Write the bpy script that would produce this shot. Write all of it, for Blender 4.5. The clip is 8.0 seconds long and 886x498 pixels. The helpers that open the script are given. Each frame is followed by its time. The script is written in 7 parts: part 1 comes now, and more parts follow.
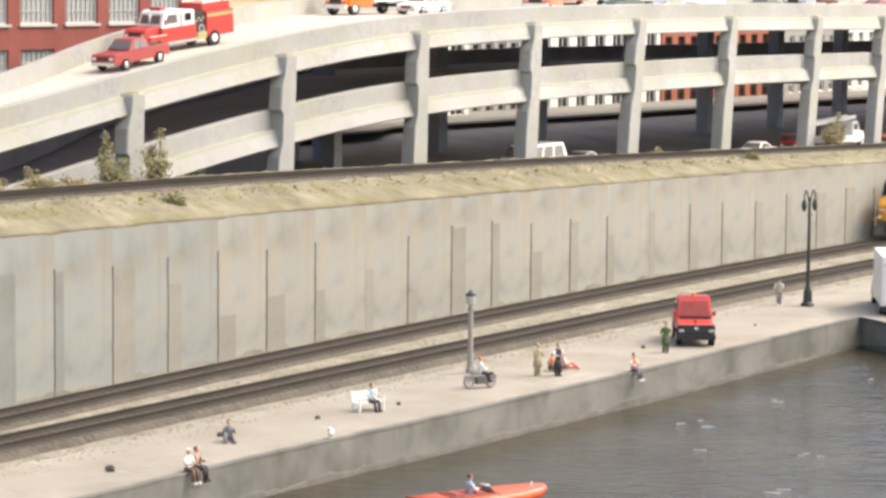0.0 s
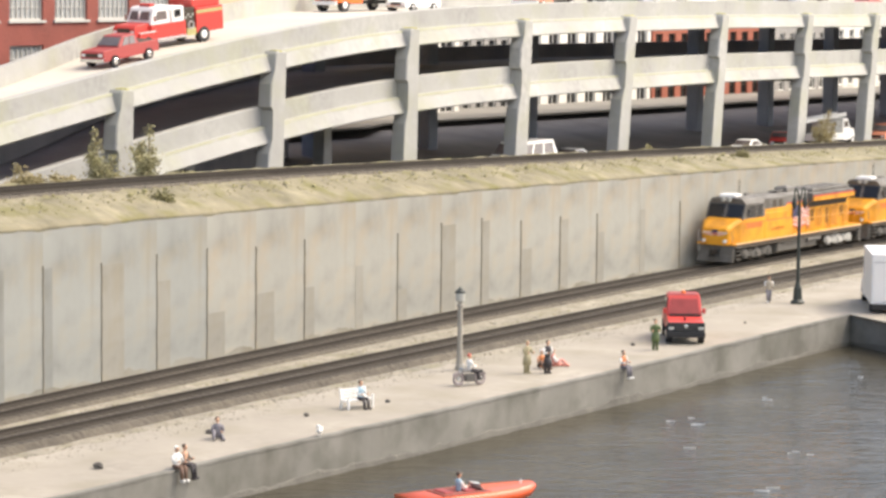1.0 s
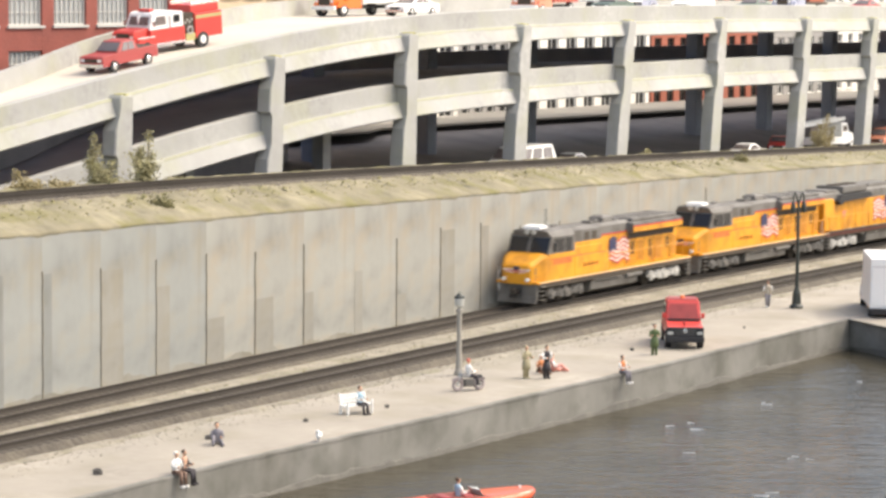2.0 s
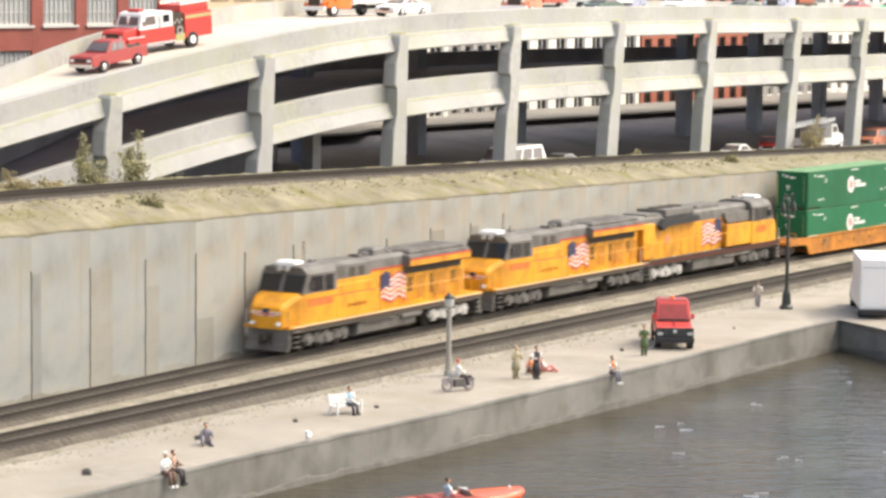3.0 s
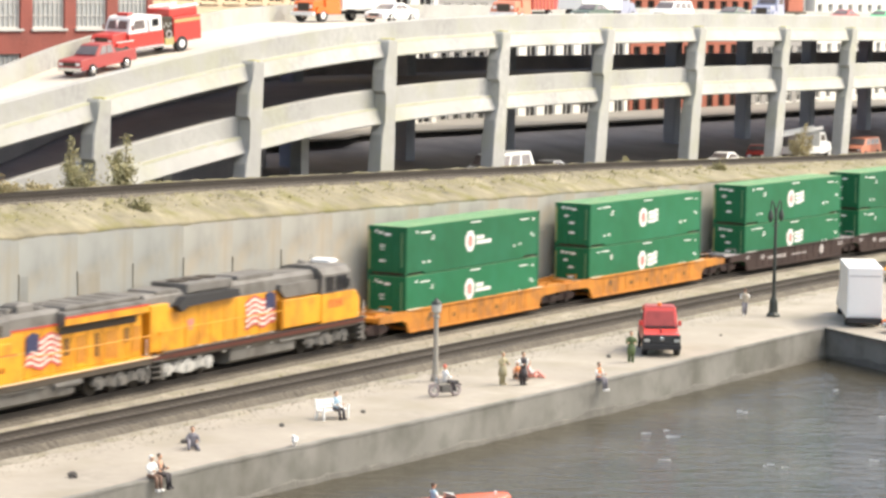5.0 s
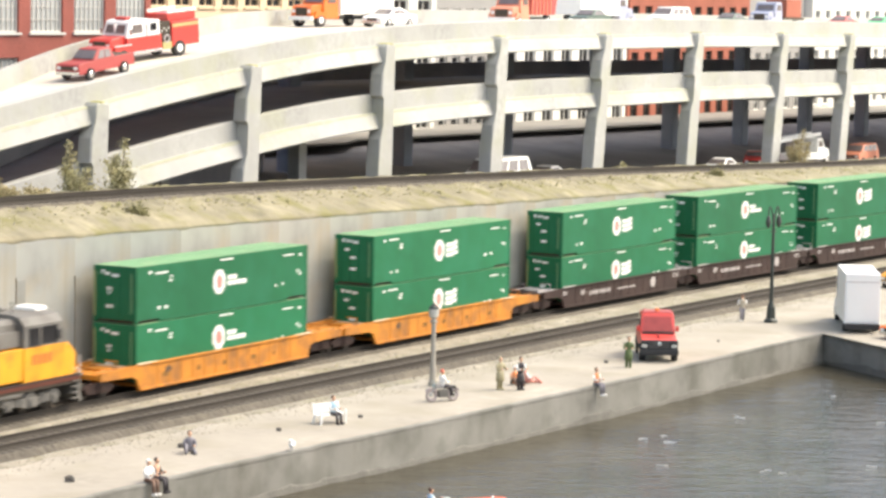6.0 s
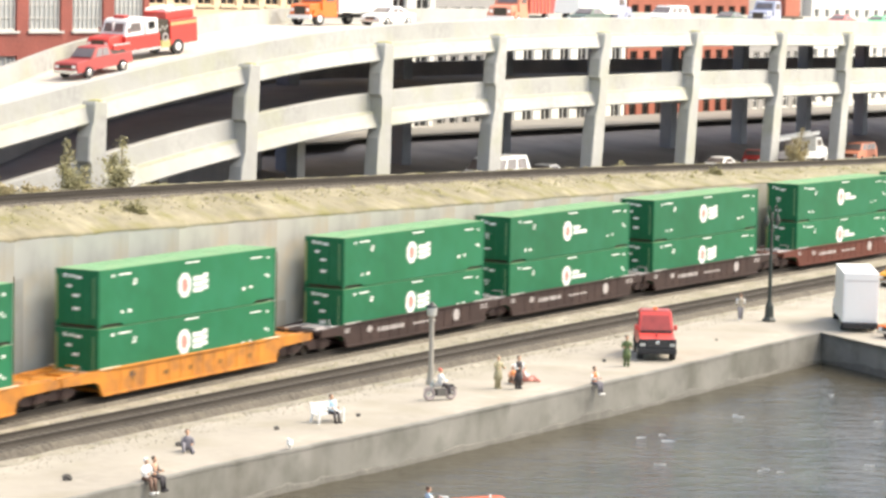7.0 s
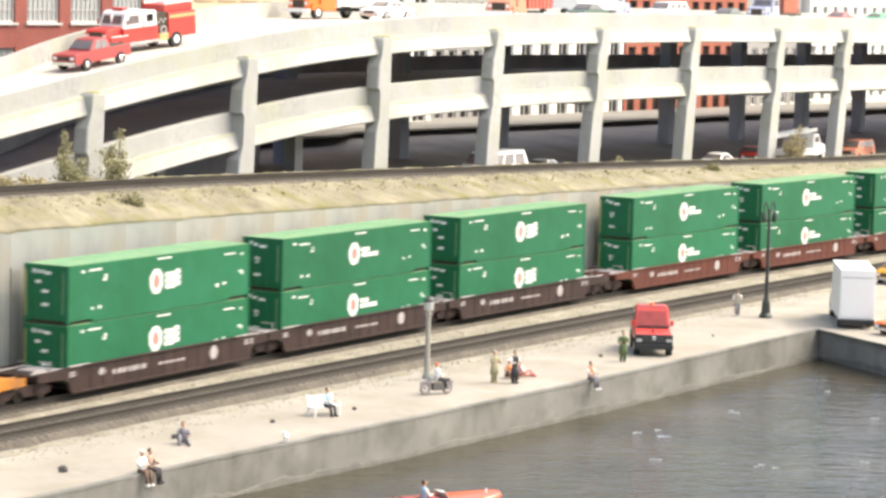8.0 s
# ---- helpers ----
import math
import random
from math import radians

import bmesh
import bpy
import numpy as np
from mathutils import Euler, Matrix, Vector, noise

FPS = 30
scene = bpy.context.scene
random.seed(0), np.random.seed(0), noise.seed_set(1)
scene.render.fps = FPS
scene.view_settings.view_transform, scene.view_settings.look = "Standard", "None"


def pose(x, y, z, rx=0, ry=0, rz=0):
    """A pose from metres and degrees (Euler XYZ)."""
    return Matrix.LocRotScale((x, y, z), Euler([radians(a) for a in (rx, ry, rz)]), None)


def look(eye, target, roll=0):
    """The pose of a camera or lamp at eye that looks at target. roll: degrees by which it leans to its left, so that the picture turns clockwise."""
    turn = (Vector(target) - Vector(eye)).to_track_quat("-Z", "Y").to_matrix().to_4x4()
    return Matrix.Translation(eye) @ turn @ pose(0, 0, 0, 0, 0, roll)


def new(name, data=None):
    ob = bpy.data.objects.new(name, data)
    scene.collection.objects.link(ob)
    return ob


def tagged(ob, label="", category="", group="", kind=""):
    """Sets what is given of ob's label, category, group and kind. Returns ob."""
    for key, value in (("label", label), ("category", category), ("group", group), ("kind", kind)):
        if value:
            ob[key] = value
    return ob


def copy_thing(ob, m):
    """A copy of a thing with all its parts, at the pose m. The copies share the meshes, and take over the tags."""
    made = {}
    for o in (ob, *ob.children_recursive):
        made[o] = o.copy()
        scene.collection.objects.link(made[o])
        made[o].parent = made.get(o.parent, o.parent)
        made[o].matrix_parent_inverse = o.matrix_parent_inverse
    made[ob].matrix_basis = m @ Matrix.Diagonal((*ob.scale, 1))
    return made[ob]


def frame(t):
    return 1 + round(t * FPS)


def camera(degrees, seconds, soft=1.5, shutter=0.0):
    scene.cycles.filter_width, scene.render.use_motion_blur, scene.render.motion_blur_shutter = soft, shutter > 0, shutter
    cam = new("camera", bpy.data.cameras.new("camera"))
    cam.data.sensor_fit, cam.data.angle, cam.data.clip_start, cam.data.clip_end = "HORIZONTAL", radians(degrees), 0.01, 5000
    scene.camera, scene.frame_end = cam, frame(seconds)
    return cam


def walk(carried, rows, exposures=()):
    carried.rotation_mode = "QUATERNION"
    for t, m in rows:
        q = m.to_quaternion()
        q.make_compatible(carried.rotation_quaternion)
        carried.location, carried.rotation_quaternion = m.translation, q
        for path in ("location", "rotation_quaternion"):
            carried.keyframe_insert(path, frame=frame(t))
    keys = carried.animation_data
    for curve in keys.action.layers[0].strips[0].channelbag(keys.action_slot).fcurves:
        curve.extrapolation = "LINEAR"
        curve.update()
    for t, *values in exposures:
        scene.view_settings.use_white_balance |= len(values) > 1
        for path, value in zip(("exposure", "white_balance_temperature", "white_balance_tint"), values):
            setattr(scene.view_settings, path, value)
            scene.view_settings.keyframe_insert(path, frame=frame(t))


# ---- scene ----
S = 1 / 87.1  # the layout is built to 1:87; all lengths below are full-size metres times S


def aimed(yaw, pitch, roll, x, y, z):
    """Camera pose from yaw (from +y towards +x), pitch down and roll in radians."""
    f = Vector((math.sin(yaw) * math.cos(pitch), math.cos(yaw) * math.cos(pitch), -math.sin(pitch)))
    r = Vector((math.cos(yaw), -math.sin(yaw), 0))
    d = f.cross(r)
    c, s = math.cos(roll), math.sin(roll)
    right, down = c * r + s * d, c * d - s * r
    m = Matrix((right, -down, -f)).transposed().to_4x4()
    return Matrix.Translation((x * S, y * S, z * S)) @ m


PATH = [
    (0, 1.02799, 0.09786, -0.00843, -143.184, -82.566, 20.130),
    (0.5, 1.02948, 0.09905, -0.01260, -143.054, -82.512, 20.150),
    (1, 1.03145, 0.09892, -0.01003, -142.942, -82.492, 20.115),
    (1.5, 1.03091, 0.09761, -0.00932, -143.042, -82.537, 20.213),
    (3, 1.03538, 0.09724, -0.01017, -142.910, -82.496, 20.166),
    (3.5, 1.03622, 0.09581, -0.01207, -142.942, -82.552, 20.111),
    (4, 1.03794, 0.09539, -0.01287, -142.896, -82.445, 20.099),
    (4.5, 1.03844, 0.09564, -0.01714, -142.974, -82.552, 20.116),
    (5, 1.03972, 0.09471, -0.01663, -142.976, -82.570, 20.111),
    (6.5, 1.04098, 0.09202, -0.01999, -142.898, -82.480, 20.029),
    (7, 1.04108, 0.09312, -0.01987, -142.873, -82.539, 20.063),
    (7.5, 1.04107, 0.09499, -0.02313, -142.883, -82.537, 20.033),
    (8, 1.04220, 0.09485, -0.02592, -142.880, -82.543, 20.007),
]
cam = camera(18.41, 8.0, soft=2.9, shutter=0.4)
walk(cam, [(r[0], aimed(*r[1:])) for r in PATH], exposures=[(0.0, -0.22, 7100, 7), (4.5, -0.12, 7100, 5), (6.5, 0.07, 7100, 4), (8.0, 0.12, 7100, 5)])

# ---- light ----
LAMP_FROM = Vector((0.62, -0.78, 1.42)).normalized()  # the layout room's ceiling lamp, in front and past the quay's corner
world = bpy.data.worlds.new("world")
scene.world = world
world.use_nodes = True
wt = world.node_tree
sky = wt.nodes.new("ShaderNodeTexSky")
sky.sky_type = "NISHITA"
sky.sun_disc = False
sky.air_density, sky.dust_density = 0.75, 5.0
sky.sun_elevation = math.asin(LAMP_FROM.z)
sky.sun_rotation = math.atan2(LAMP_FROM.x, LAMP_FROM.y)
wt.links.new(sky.outputs["Color"], wt.nodes["Background"].inputs["Color"])
wt.nodes["Background"].inputs["Strength"].default_value = 0.44
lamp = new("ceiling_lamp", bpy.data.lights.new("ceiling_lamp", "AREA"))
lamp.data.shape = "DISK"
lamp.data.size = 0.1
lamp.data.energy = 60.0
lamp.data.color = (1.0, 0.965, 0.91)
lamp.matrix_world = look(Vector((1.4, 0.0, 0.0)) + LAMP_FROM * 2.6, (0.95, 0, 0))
# the room's broad second lamp, further off behind the camera
lamp = new("ceiling_lamp_far", bpy.data.lights.new("ceiling_lamp_far", "AREA"))
lamp.data.shape = "DISK"
lamp.data.size = 1.6
lamp.data.energy = 310.0
lamp.data.color = (1.0, 0.965, 0.91)
lamp.matrix_world = look((-9.0, -7.5, 7.0), (0.4, 0, 0))


# ---- materials ----
def material(name, base, rough=0.7, metal=0.0, vary=0.25, big=0.35, fine=6.0, tint=None, tint_amount=0.5,
             bump=0.02, spread=0.0, streak=0.0, spec=0.5, coat=0.0):
    """Procedural surface. big and fine: grain per full-size metre. tint: a second colour in stains. spread: tone from object to object."""
    m = bpy.data.materials.new(name)
    m.use_nodes = True
    nt = m.node_tree
    n, ln = nt.nodes, nt.links
    b = n["Principled BSDF"]
    b.inputs["Roughness"].default_value = rough
    b.inputs["Metallic"].default_value = metal
    b.inputs["Specular IOR Level"].default_value = spec
    b.inputs["Coat Weight"].default_value = coat
    co = n.new("ShaderNodeTexCoord")
    k = 1 / S

    def grain(scale, detail=4.0, squash=None):
        t = n.new("ShaderNodeTexNoise")
        t.inputs["Scale"].default_value = scale * k
        t.inputs["Detail"].default_value = detail
        if squash:
            mp = n.new("ShaderNodeMapping")
            mp.inputs["Scale"].default_value = squash
            ln.new(co.outputs["Object"], mp.inputs["Vector"])
            ln.new(mp.outputs["Vector"], t.inputs["Vector"])
        else:
            ln.new(co.outputs["Object"], t.inputs["Vector"])
        return t.outputs["Fac"]

    def ramp(fac, lo, hi):
        r = n.new("ShaderNodeMapRange")
        r.inputs["From Min"].default_value, r.inputs["From Max"].default_value = lo, hi
        ln.new(fac, r.inputs["Value"])
        return r.outputs["Result"]

    def mix(kind, fac, a, c):
        x = n.new("ShaderNodeMix")
        x.data_type, x.blend_type = "RGBA", kind
        for sock, v in ((x.inputs["Factor"], fac), (x.inputs["A"], a), (x.inputs["B"], c)):
            if isinstance(v, (int, float)):
                sock.default_value = v
            elif isinstance(v, (tuple, list)):
                sock.default_value = (*v, 1)
            else:
                ln.new(v, sock)
        return x.outputs["Result"]

    big_n, fine_n = grain(big), grain(fine)
    lo, hi = [c * (1 - vary) for c in base], [min(1, c * (1 + vary)) for c in base]
    col = mix("MIX", ramp(big_n, 0.3, 0.7), lo, hi)
    col = mix("MIX", ramp(fine_n, 0.35, 0.65), col, base)
    if tint:
        f = n.new("ShaderNodeMath")
        f.operation = "MULTIPLY"
        ln.new(ramp(grain(big * 1.7, 6.0), 0.48, 0.68), f.inputs[0])
        f.inputs[1].default_value = tint_amount
        col = mix("MIX", f.outputs[0], col, tint)
    if streak:
        f = n.new("ShaderNodeMath")
        f.operation = "MULTIPLY"
        ln.new(ramp(grain(0.5, 3.0, (1, 1, 0.06)), 0.5, 0.72), f.inputs[0])
        f.inputs[1].default_value = streak
        col = mix("MULTIPLY", f.outputs[0], col, (0.55, 0.52, 0.46))
    if spread:
        info = n.new("ShaderNodeObjectInfo")
        r = n.new("ShaderNodeMapRange")
        r.inputs["To Min"].default_value, r.inputs["To Max"].default_value = 1 - spread, 1 + spread
        ln.new(info.outputs["Random"], r.inputs["Value"])
        vm = n.new("ShaderNodeVectorMath")
        vm.operation = "SCALE"
        ln.new(col, vm.inputs[0])
        ln.new(r.outputs["Result"], vm.inputs["Scale"])
        col = vm.outputs["Vector"]
    ln.new(col, b.inputs["Base Color"])
    if bump:
        bp = n.new("ShaderNodeBump")
        bp.inputs["Distance"].default_value = bump * S
        bp.inputs["Strength"].default_value = 0.8
        ln.new(fine_n, bp.inputs["Height"])
        ln.new(bp.outputs["Normal"], b.inputs["Normal"])
    return m


M = {
    "viaduct": material("viaduct concrete", (0.375, 0.375, 0.362), 0.85, vary=0.24, big=0.2, fine=2, tint=(0.36, 0.365, 0.26), tint_amount=0.5, bump=0.03, streak=0.12),
    "deck": material("deck concrete", (0.52, 0.48, 0.415), 0.85, vary=0.12, big=0.2, fine=4, tint=(0.4, 0.37, 0.33), tint_amount=0.3),
    # under-deck grey, darkened to carry the shade of the decks above
    "under": material("under-deck tone with shade in it", (0.23, 0.226, 0.245), 0.9, vary=0.25),
    "wall": material("wall concrete", (0.3, 0.302, 0.28), 0.88, vary=0.4, big=0.2, fine=0.5, tint=(0.34, 0.3, 0.235), tint_amount=0.7, streak=0.2),
    "panel": material("panel concrete", (0.31, 0.309, 0.28), 0.88, vary=0.42, big=0.24, fine=0.5, tint=(0.35, 0.3, 0.225), tint_amount=0.75, streak=0.4, spread=0.03),
    "panel_old": material("old bluish panel concrete", (0.272, 0.292, 0.288), 0.88, vary=0.34, big=0.24, fine=0.5, tint=(0.29, 0.275, 0.215), tint_amount=0.6, streak=0.6, spread=0.05),
    "intake": material("sooty brown intake", (0.17, 0.085, 0.02), 0.85, vary=0.4, big=0.8),
    # blue-grey of the inner columns, with under-deck shade mixed into the colour
    "steel": material("blue-grey column tone with shade in it", (0.27, 0.3, 0.36), 0.8, vary=0.2),
    "toe": material("wet dark concrete", (0.13, 0.125, 0.11), 0.8, vary=0.3, big=0.5, tint=(0.2, 0.19, 0.165), tint_amount=0.6, bump=0.05),
    "moss": material("yellow moss", (0.36, 0.34, 0.12), 1.0, vary=0.35, big=2, bump=0.1),
    "ledge_moss": material("thin ledge moss", (0.345, 0.35, 0.265), 1.0, vary=0.15, big=0.5, tint=(0.37, 0.365, 0.34), tint_amount=0.9, bump=0.03),
    "panel_mid": material("greyish panel concrete", (0.29, 0.3, 0.284), 0.88, vary=0.38, big=0.24, fine=0.5, tint=(0.32, 0.288, 0.22), tint_amount=0.65, streak=0.5, spread=0.04),
    "strip": material("darker panel concrete", (0.275, 0.267, 0.235), 0.9, vary=0.3, big=0.3, fine=0.6, tint=(0.24, 0.215, 0.16), tint_amount=0.6, streak=0.4, spread=0.06),
    "strip_old": material("darker bluish panel concrete", (0.235, 0.243, 0.232), 0.9, vary=0.3, big=0.3, fine=0.6, tint=(0.2, 0.195, 0.16), tint_amount=0.6, streak=0.5, spread=0.1),
    "seam": material("panel seam", (0.185, 0.165, 0.13), 0.95, vary=0.5, big=0.5, tint=(0.27, 0.23, 0.16), tint_amount=0.8),
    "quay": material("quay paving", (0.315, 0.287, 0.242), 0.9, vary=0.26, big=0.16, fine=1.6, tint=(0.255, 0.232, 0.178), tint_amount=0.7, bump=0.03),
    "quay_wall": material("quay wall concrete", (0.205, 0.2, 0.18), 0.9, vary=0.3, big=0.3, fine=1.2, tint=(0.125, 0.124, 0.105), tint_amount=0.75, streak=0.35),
    "ballast": material("light ballast", (0.272, 0.25, 0.2), 1.0, vary=0.45, big=0.55, fine=2.4, tint=(0.21, 0.195, 0.13), tint_amount=0.75, bump=0.2),
    "dark_ballast": material("oily ballast", (0.1, 0.087, 0.07), 1.0, vary=0.4, big=0.5, fine=3, tint=(0.15, 0.13, 0.1), tint_amount=0.55, bump=0.2),
    "tie": material("tie wood", (0.085, 0.074, 0.06), 0.95, vary=0.4, big=0.6),
    "rail": material("rail steel", (0.05, 0.043, 0.036), 0.8, 0.0, vary=0.3, spec=0.25),
    "grass": material("dry grass turf", (0.215, 0.194, 0.132), 1.0, vary=0.55, big=0.3, fine=1.0, tint=(0.155, 0.145, 0.055), tint_amount=0.85, bump=0.2),
    "tuft": material("grass tuft", (0.25, 0.23, 0.12), 1.0, vary=0.45, big=0.8, fine=4, tint=(0.19, 0.18, 0.075), tint_amount=0.6, bump=0.1),
    "leaf": material("bush leaves", (0.37, 0.345, 0.2), 0.9, vary=0.45, big=1.0, fine=5, tint=(0.3, 0.275, 0.12), tint_amount=0.7),
    "straw": material("dry straw", (0.4, 0.34, 0.19), 0.95, vary=0.4, big=1.5, fine=8, tint=(0.3, 0.26, 0.13), tint_amount=0.6),
    "twig": material("bush twigs", (0.18, 0.14, 0.09), 0.9),
    "asphalt": material("street asphalt", (0.17, 0.162, 0.165), 0.9, vary=0.35, big=0.12, fine=0.8, tint=(0.11, 0.107, 0.114), tint_amount=0.6),
    "ground": material("city ground", (0.22, 0.21, 0.19), 0.95, vary=0.25, big=0.1),
    "yellow": material("armour yellow paint", (0.71, 0.318, 0.018), 0.5, vary=0.2, big=0.5, fine=1.4, tint=(0.44, 0.18, 0.02), tint_amount=0.8, bump=0.004, streak=0.55),
    "loco_grey": material("loco grey paint", (0.142, 0.135, 0.124), 0.65, vary=0.32, big=0.5, fine=1.6, tint=(0.075, 0.066, 0.055), tint_amount=0.75, bump=0.004),
    "truck_grey": material("truck frame grey", (0.115, 0.11, 0.102), 0.75, vary=0.35, big=0.9, tint=(0.19, 0.17, 0.14), tint_amount=0.5),
    "silver": material("silver truck paint", (0.5, 0.49, 0.46), 0.55, 0.1, vary=0.3, big=1.2, tint=(0.2, 0.19, 0.17), tint_amount=0.7),
    "red_stripe": material("red line paint", (0.5, 0.05, 0.03), 0.45, vary=0.1, bump=0),
    # serves dark fittings and also places where shade is painted on
    "shade": material("dark fittings and painted shade", (0.06, 0.047, 0.034), 0.8, vary=0.3),
    "rusty_grille": material("dusty intake grille", (0.46, 0.2, 0.025), 0.8, vary=0.4, big=1.0),
    "glass": material("dark window glass", (0.02, 0.02, 0.022), 0.1, vary=0.2, bump=0, spec=0.45),
    "white": material("white paint", (0.82, 0.82, 0.8), 0.45, vary=0.04, bump=0.004),
    "navy": material("navy decal", (0.03, 0.035, 0.09), 0.45, vary=0.1, bump=0),
    "flag_red": material("flag red decal", (0.5, 0.1, 0.09), 0.5, vary=0.2, big=1.5, bump=0),
    "flag_white": material("flag white decal", (0.77, 0.66, 0.58), 0.45, vary=0.06, bump=0),
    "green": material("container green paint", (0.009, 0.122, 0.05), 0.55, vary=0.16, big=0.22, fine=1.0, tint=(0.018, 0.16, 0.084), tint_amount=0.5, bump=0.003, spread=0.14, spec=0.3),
    # far paler than the body green: dust plus overhead light in the colour
    "container_roof": material("pale container green", (0.17, 0.32, 0.17), 0.65, vary=0.2, big=0.4, tint=(0.26, 0.36, 0.2), tint_amount=0.6, bump=0.004, spec=0.3),
    "gold": material("brassy hardware", (0.42, 0.38, 0.17), 0.5, 0.1, vary=0.2),
    "well_yellow": material("well car yellow", (0.5, 0.19, 0.02), 0.6, vary=0.3, big=0.5, fine=1.6, tint=(0.22, 0.095, 0.028), tint_amount=0.85, streak=0.7, bump=0.01),
    "well_brown": material("well car brown", (0.032, 0.018, 0.016), 0.6, vary=0.3, big=0.5, tint=(0.062, 0.036, 0.03), tint_amount=0.5, bump=0.01, spec=0.3),
    "well_rust": material("well car rust red", (0.1, 0.028, 0.018), 0.6, vary=0.25, big=0.5, tint=(0.065, 0.023, 0.016), tint_amount=0.5, bump=0.01, spec=0.3),
    "decal": material("white lettering", (0.78, 0.78, 0.76), 0.5, vary=0.08, big=2, bump=0),
    "decal_grey": material("faded lettering", (0.4, 0.37, 0.36), 0.6, vary=0.15, big=2, bump=0),
    "decal_red": material("pale red emblem", (0.68, 0.2, 0.16), 0.5, vary=0.1, bump=0),
    "emblem_pink": material("faded red emblem", (0.66, 0.2, 0.17), 0.5, vary=0.3, big=2.0, bump=0),
    "black": material("black rubber", (0.025, 0.025, 0.027), 0.75, vary=0.2),
    "chrome": material("chrome trim", (0.7, 0.7, 0.7), 0.25, 0.9, vary=0.05, bump=0),
    "red": material("red vehicle paint", (0.6, 0.055, 0.045), 0.4, vary=0.1, big=0.9, bump=0.002, coat=0.3),
    "dull_red": material("dull red vehicle paint", (0.36, 0.06, 0.055), 0.42, vary=0.08, bump=0.002),
    "orange": material("orange vehicle paint", (0.75, 0.17, 0.03), 0.35, vary=0.06, bump=0.002),
    "salmon": material("faded orange vehicle paint", (0.62, 0.24, 0.15), 0.5, vary=0.08, bump=0.002),
    "dark_green": material("dark green vehicle paint", (0.08, 0.12, 0.1), 0.35, vary=0.08, bump=0.002),
    "bright_green": material("bright green paint", (0.05, 0.5, 0.2), 0.4, vary=0.06, bump=0.002),
    "blue": material("grey-blue vehicle paint", (0.34, 0.36, 0.46), 0.35, vary=0.08, bump=0.002),
    "boat": material("orange boat paint", (0.72, 0.1, 0.025), 0.3, vary=0.06, big=0.8, bump=0.002, coat=0.3),
    "brick": material("red brick masonry", (0.27, 0.08, 0.062), 0.9, vary=0.22, big=0.5, fine=5, tint=(0.2, 0.07, 0.06), tint_amount=0.4, bump=0.04),
    "brick_orange": material("orange brick masonry", (0.31, 0.1, 0.065), 0.9, vary=0.25, big=0.3, fine=3, bump=0.04),
    "cream": material("cream stucco", (0.66, 0.52, 0.36), 0.9, vary=0.08, big=0.3),
    "stone": material("pale stone facade", (0.72, 0.7, 0.66), 0.85, vary=0.07, big=0.3),
    "grey_facade": material("grey facade", (0.3, 0.29, 0.28), 0.85, vary=0.15, big=0.3),
    "window_white": material("white window bars", (0.75, 0.74, 0.7), 0.6, vary=0.05, bump=0),
    "bar_grey": material("grey window bars", (0.5, 0.49, 0.46), 0.65, vary=0.12, bump=0),
    "lamp_post": material("pale lamp post paint", (0.32, 0.3, 0.26), 0.6, vary=0.15, big=1.5),
    "lamp_dark": material("dark green lamp post paint", (0.035, 0.042, 0.036), 0.5, vary=0.2),
    "lamp_glass": material("lamp globe glass", (0.5, 0.5, 0.46), 0.2, vary=0.1, bump=0),
    # pale base colour paints the brightness that these panes would reflect
    "pale_glass": material("window glass with reflection in its pale colour", (0.4, 0.42, 0.42), 0.2, vary=0.3, big=0.4, bump=0, spec=0.7),
    "red_glass": material("red tinted glass", (0.34, 0.045, 0.04), 0.2, vary=0.3, big=1.2, bump=0),
    # grey base colour stands in for reflections on the vehicle windows
    "car_glass": material("car glass with reflection in its grey colour", (0.16, 0.135, 0.13), 0.15, vary=0.35, big=1.2, bump=0, spec=0.8),
    "plate_orange": material("orange-red number panel", (0.56, 0.15, 0.03), 0.5, vary=0.25, big=1.5, bump=0),
    "cinder": material("brown cinders", (0.24, 0.212, 0.165), 1.0, vary=0.4, big=1.0, fine=5),
    "pale_stone": material("pale stones", (0.31, 0.286, 0.238), 1.0, vary=0.35, big=1.0, fine=5),
    "bike_wheel": material("dusty pale rubber", (0.36, 0.31, 0.3), 0.8, vary=0.3, big=3, bump=0),
    "rock": material("dark stone", (0.07, 0.065, 0.06), 0.9, vary=0.3),
}
FIG = {k: material("figure " + k, c, 0.65, vary=0.12, big=3, bump=0) for k, c in dict(
    white=(0.8, 0.79, 0.76), black=(0.04, 0.035, 0.04), grey=(0.18, 0.17, 0.19), olive=(0.36, 0.32, 0.2), green=(0.1, 0.14, 0.055),
    orange=(0.6, 0.22, 0.08), skin=(0.55, 0.33, 0.22), hair=(0.08, 0.05, 0.035), red=(0.6, 0.14, 0.1), pink=(0.7, 0.3, 0.25), blue=(0.35, 0.5, 0.6), brown=(0.17, 0.1, 0.07), beige=(0.42, 0.37, 0.29)).items()}


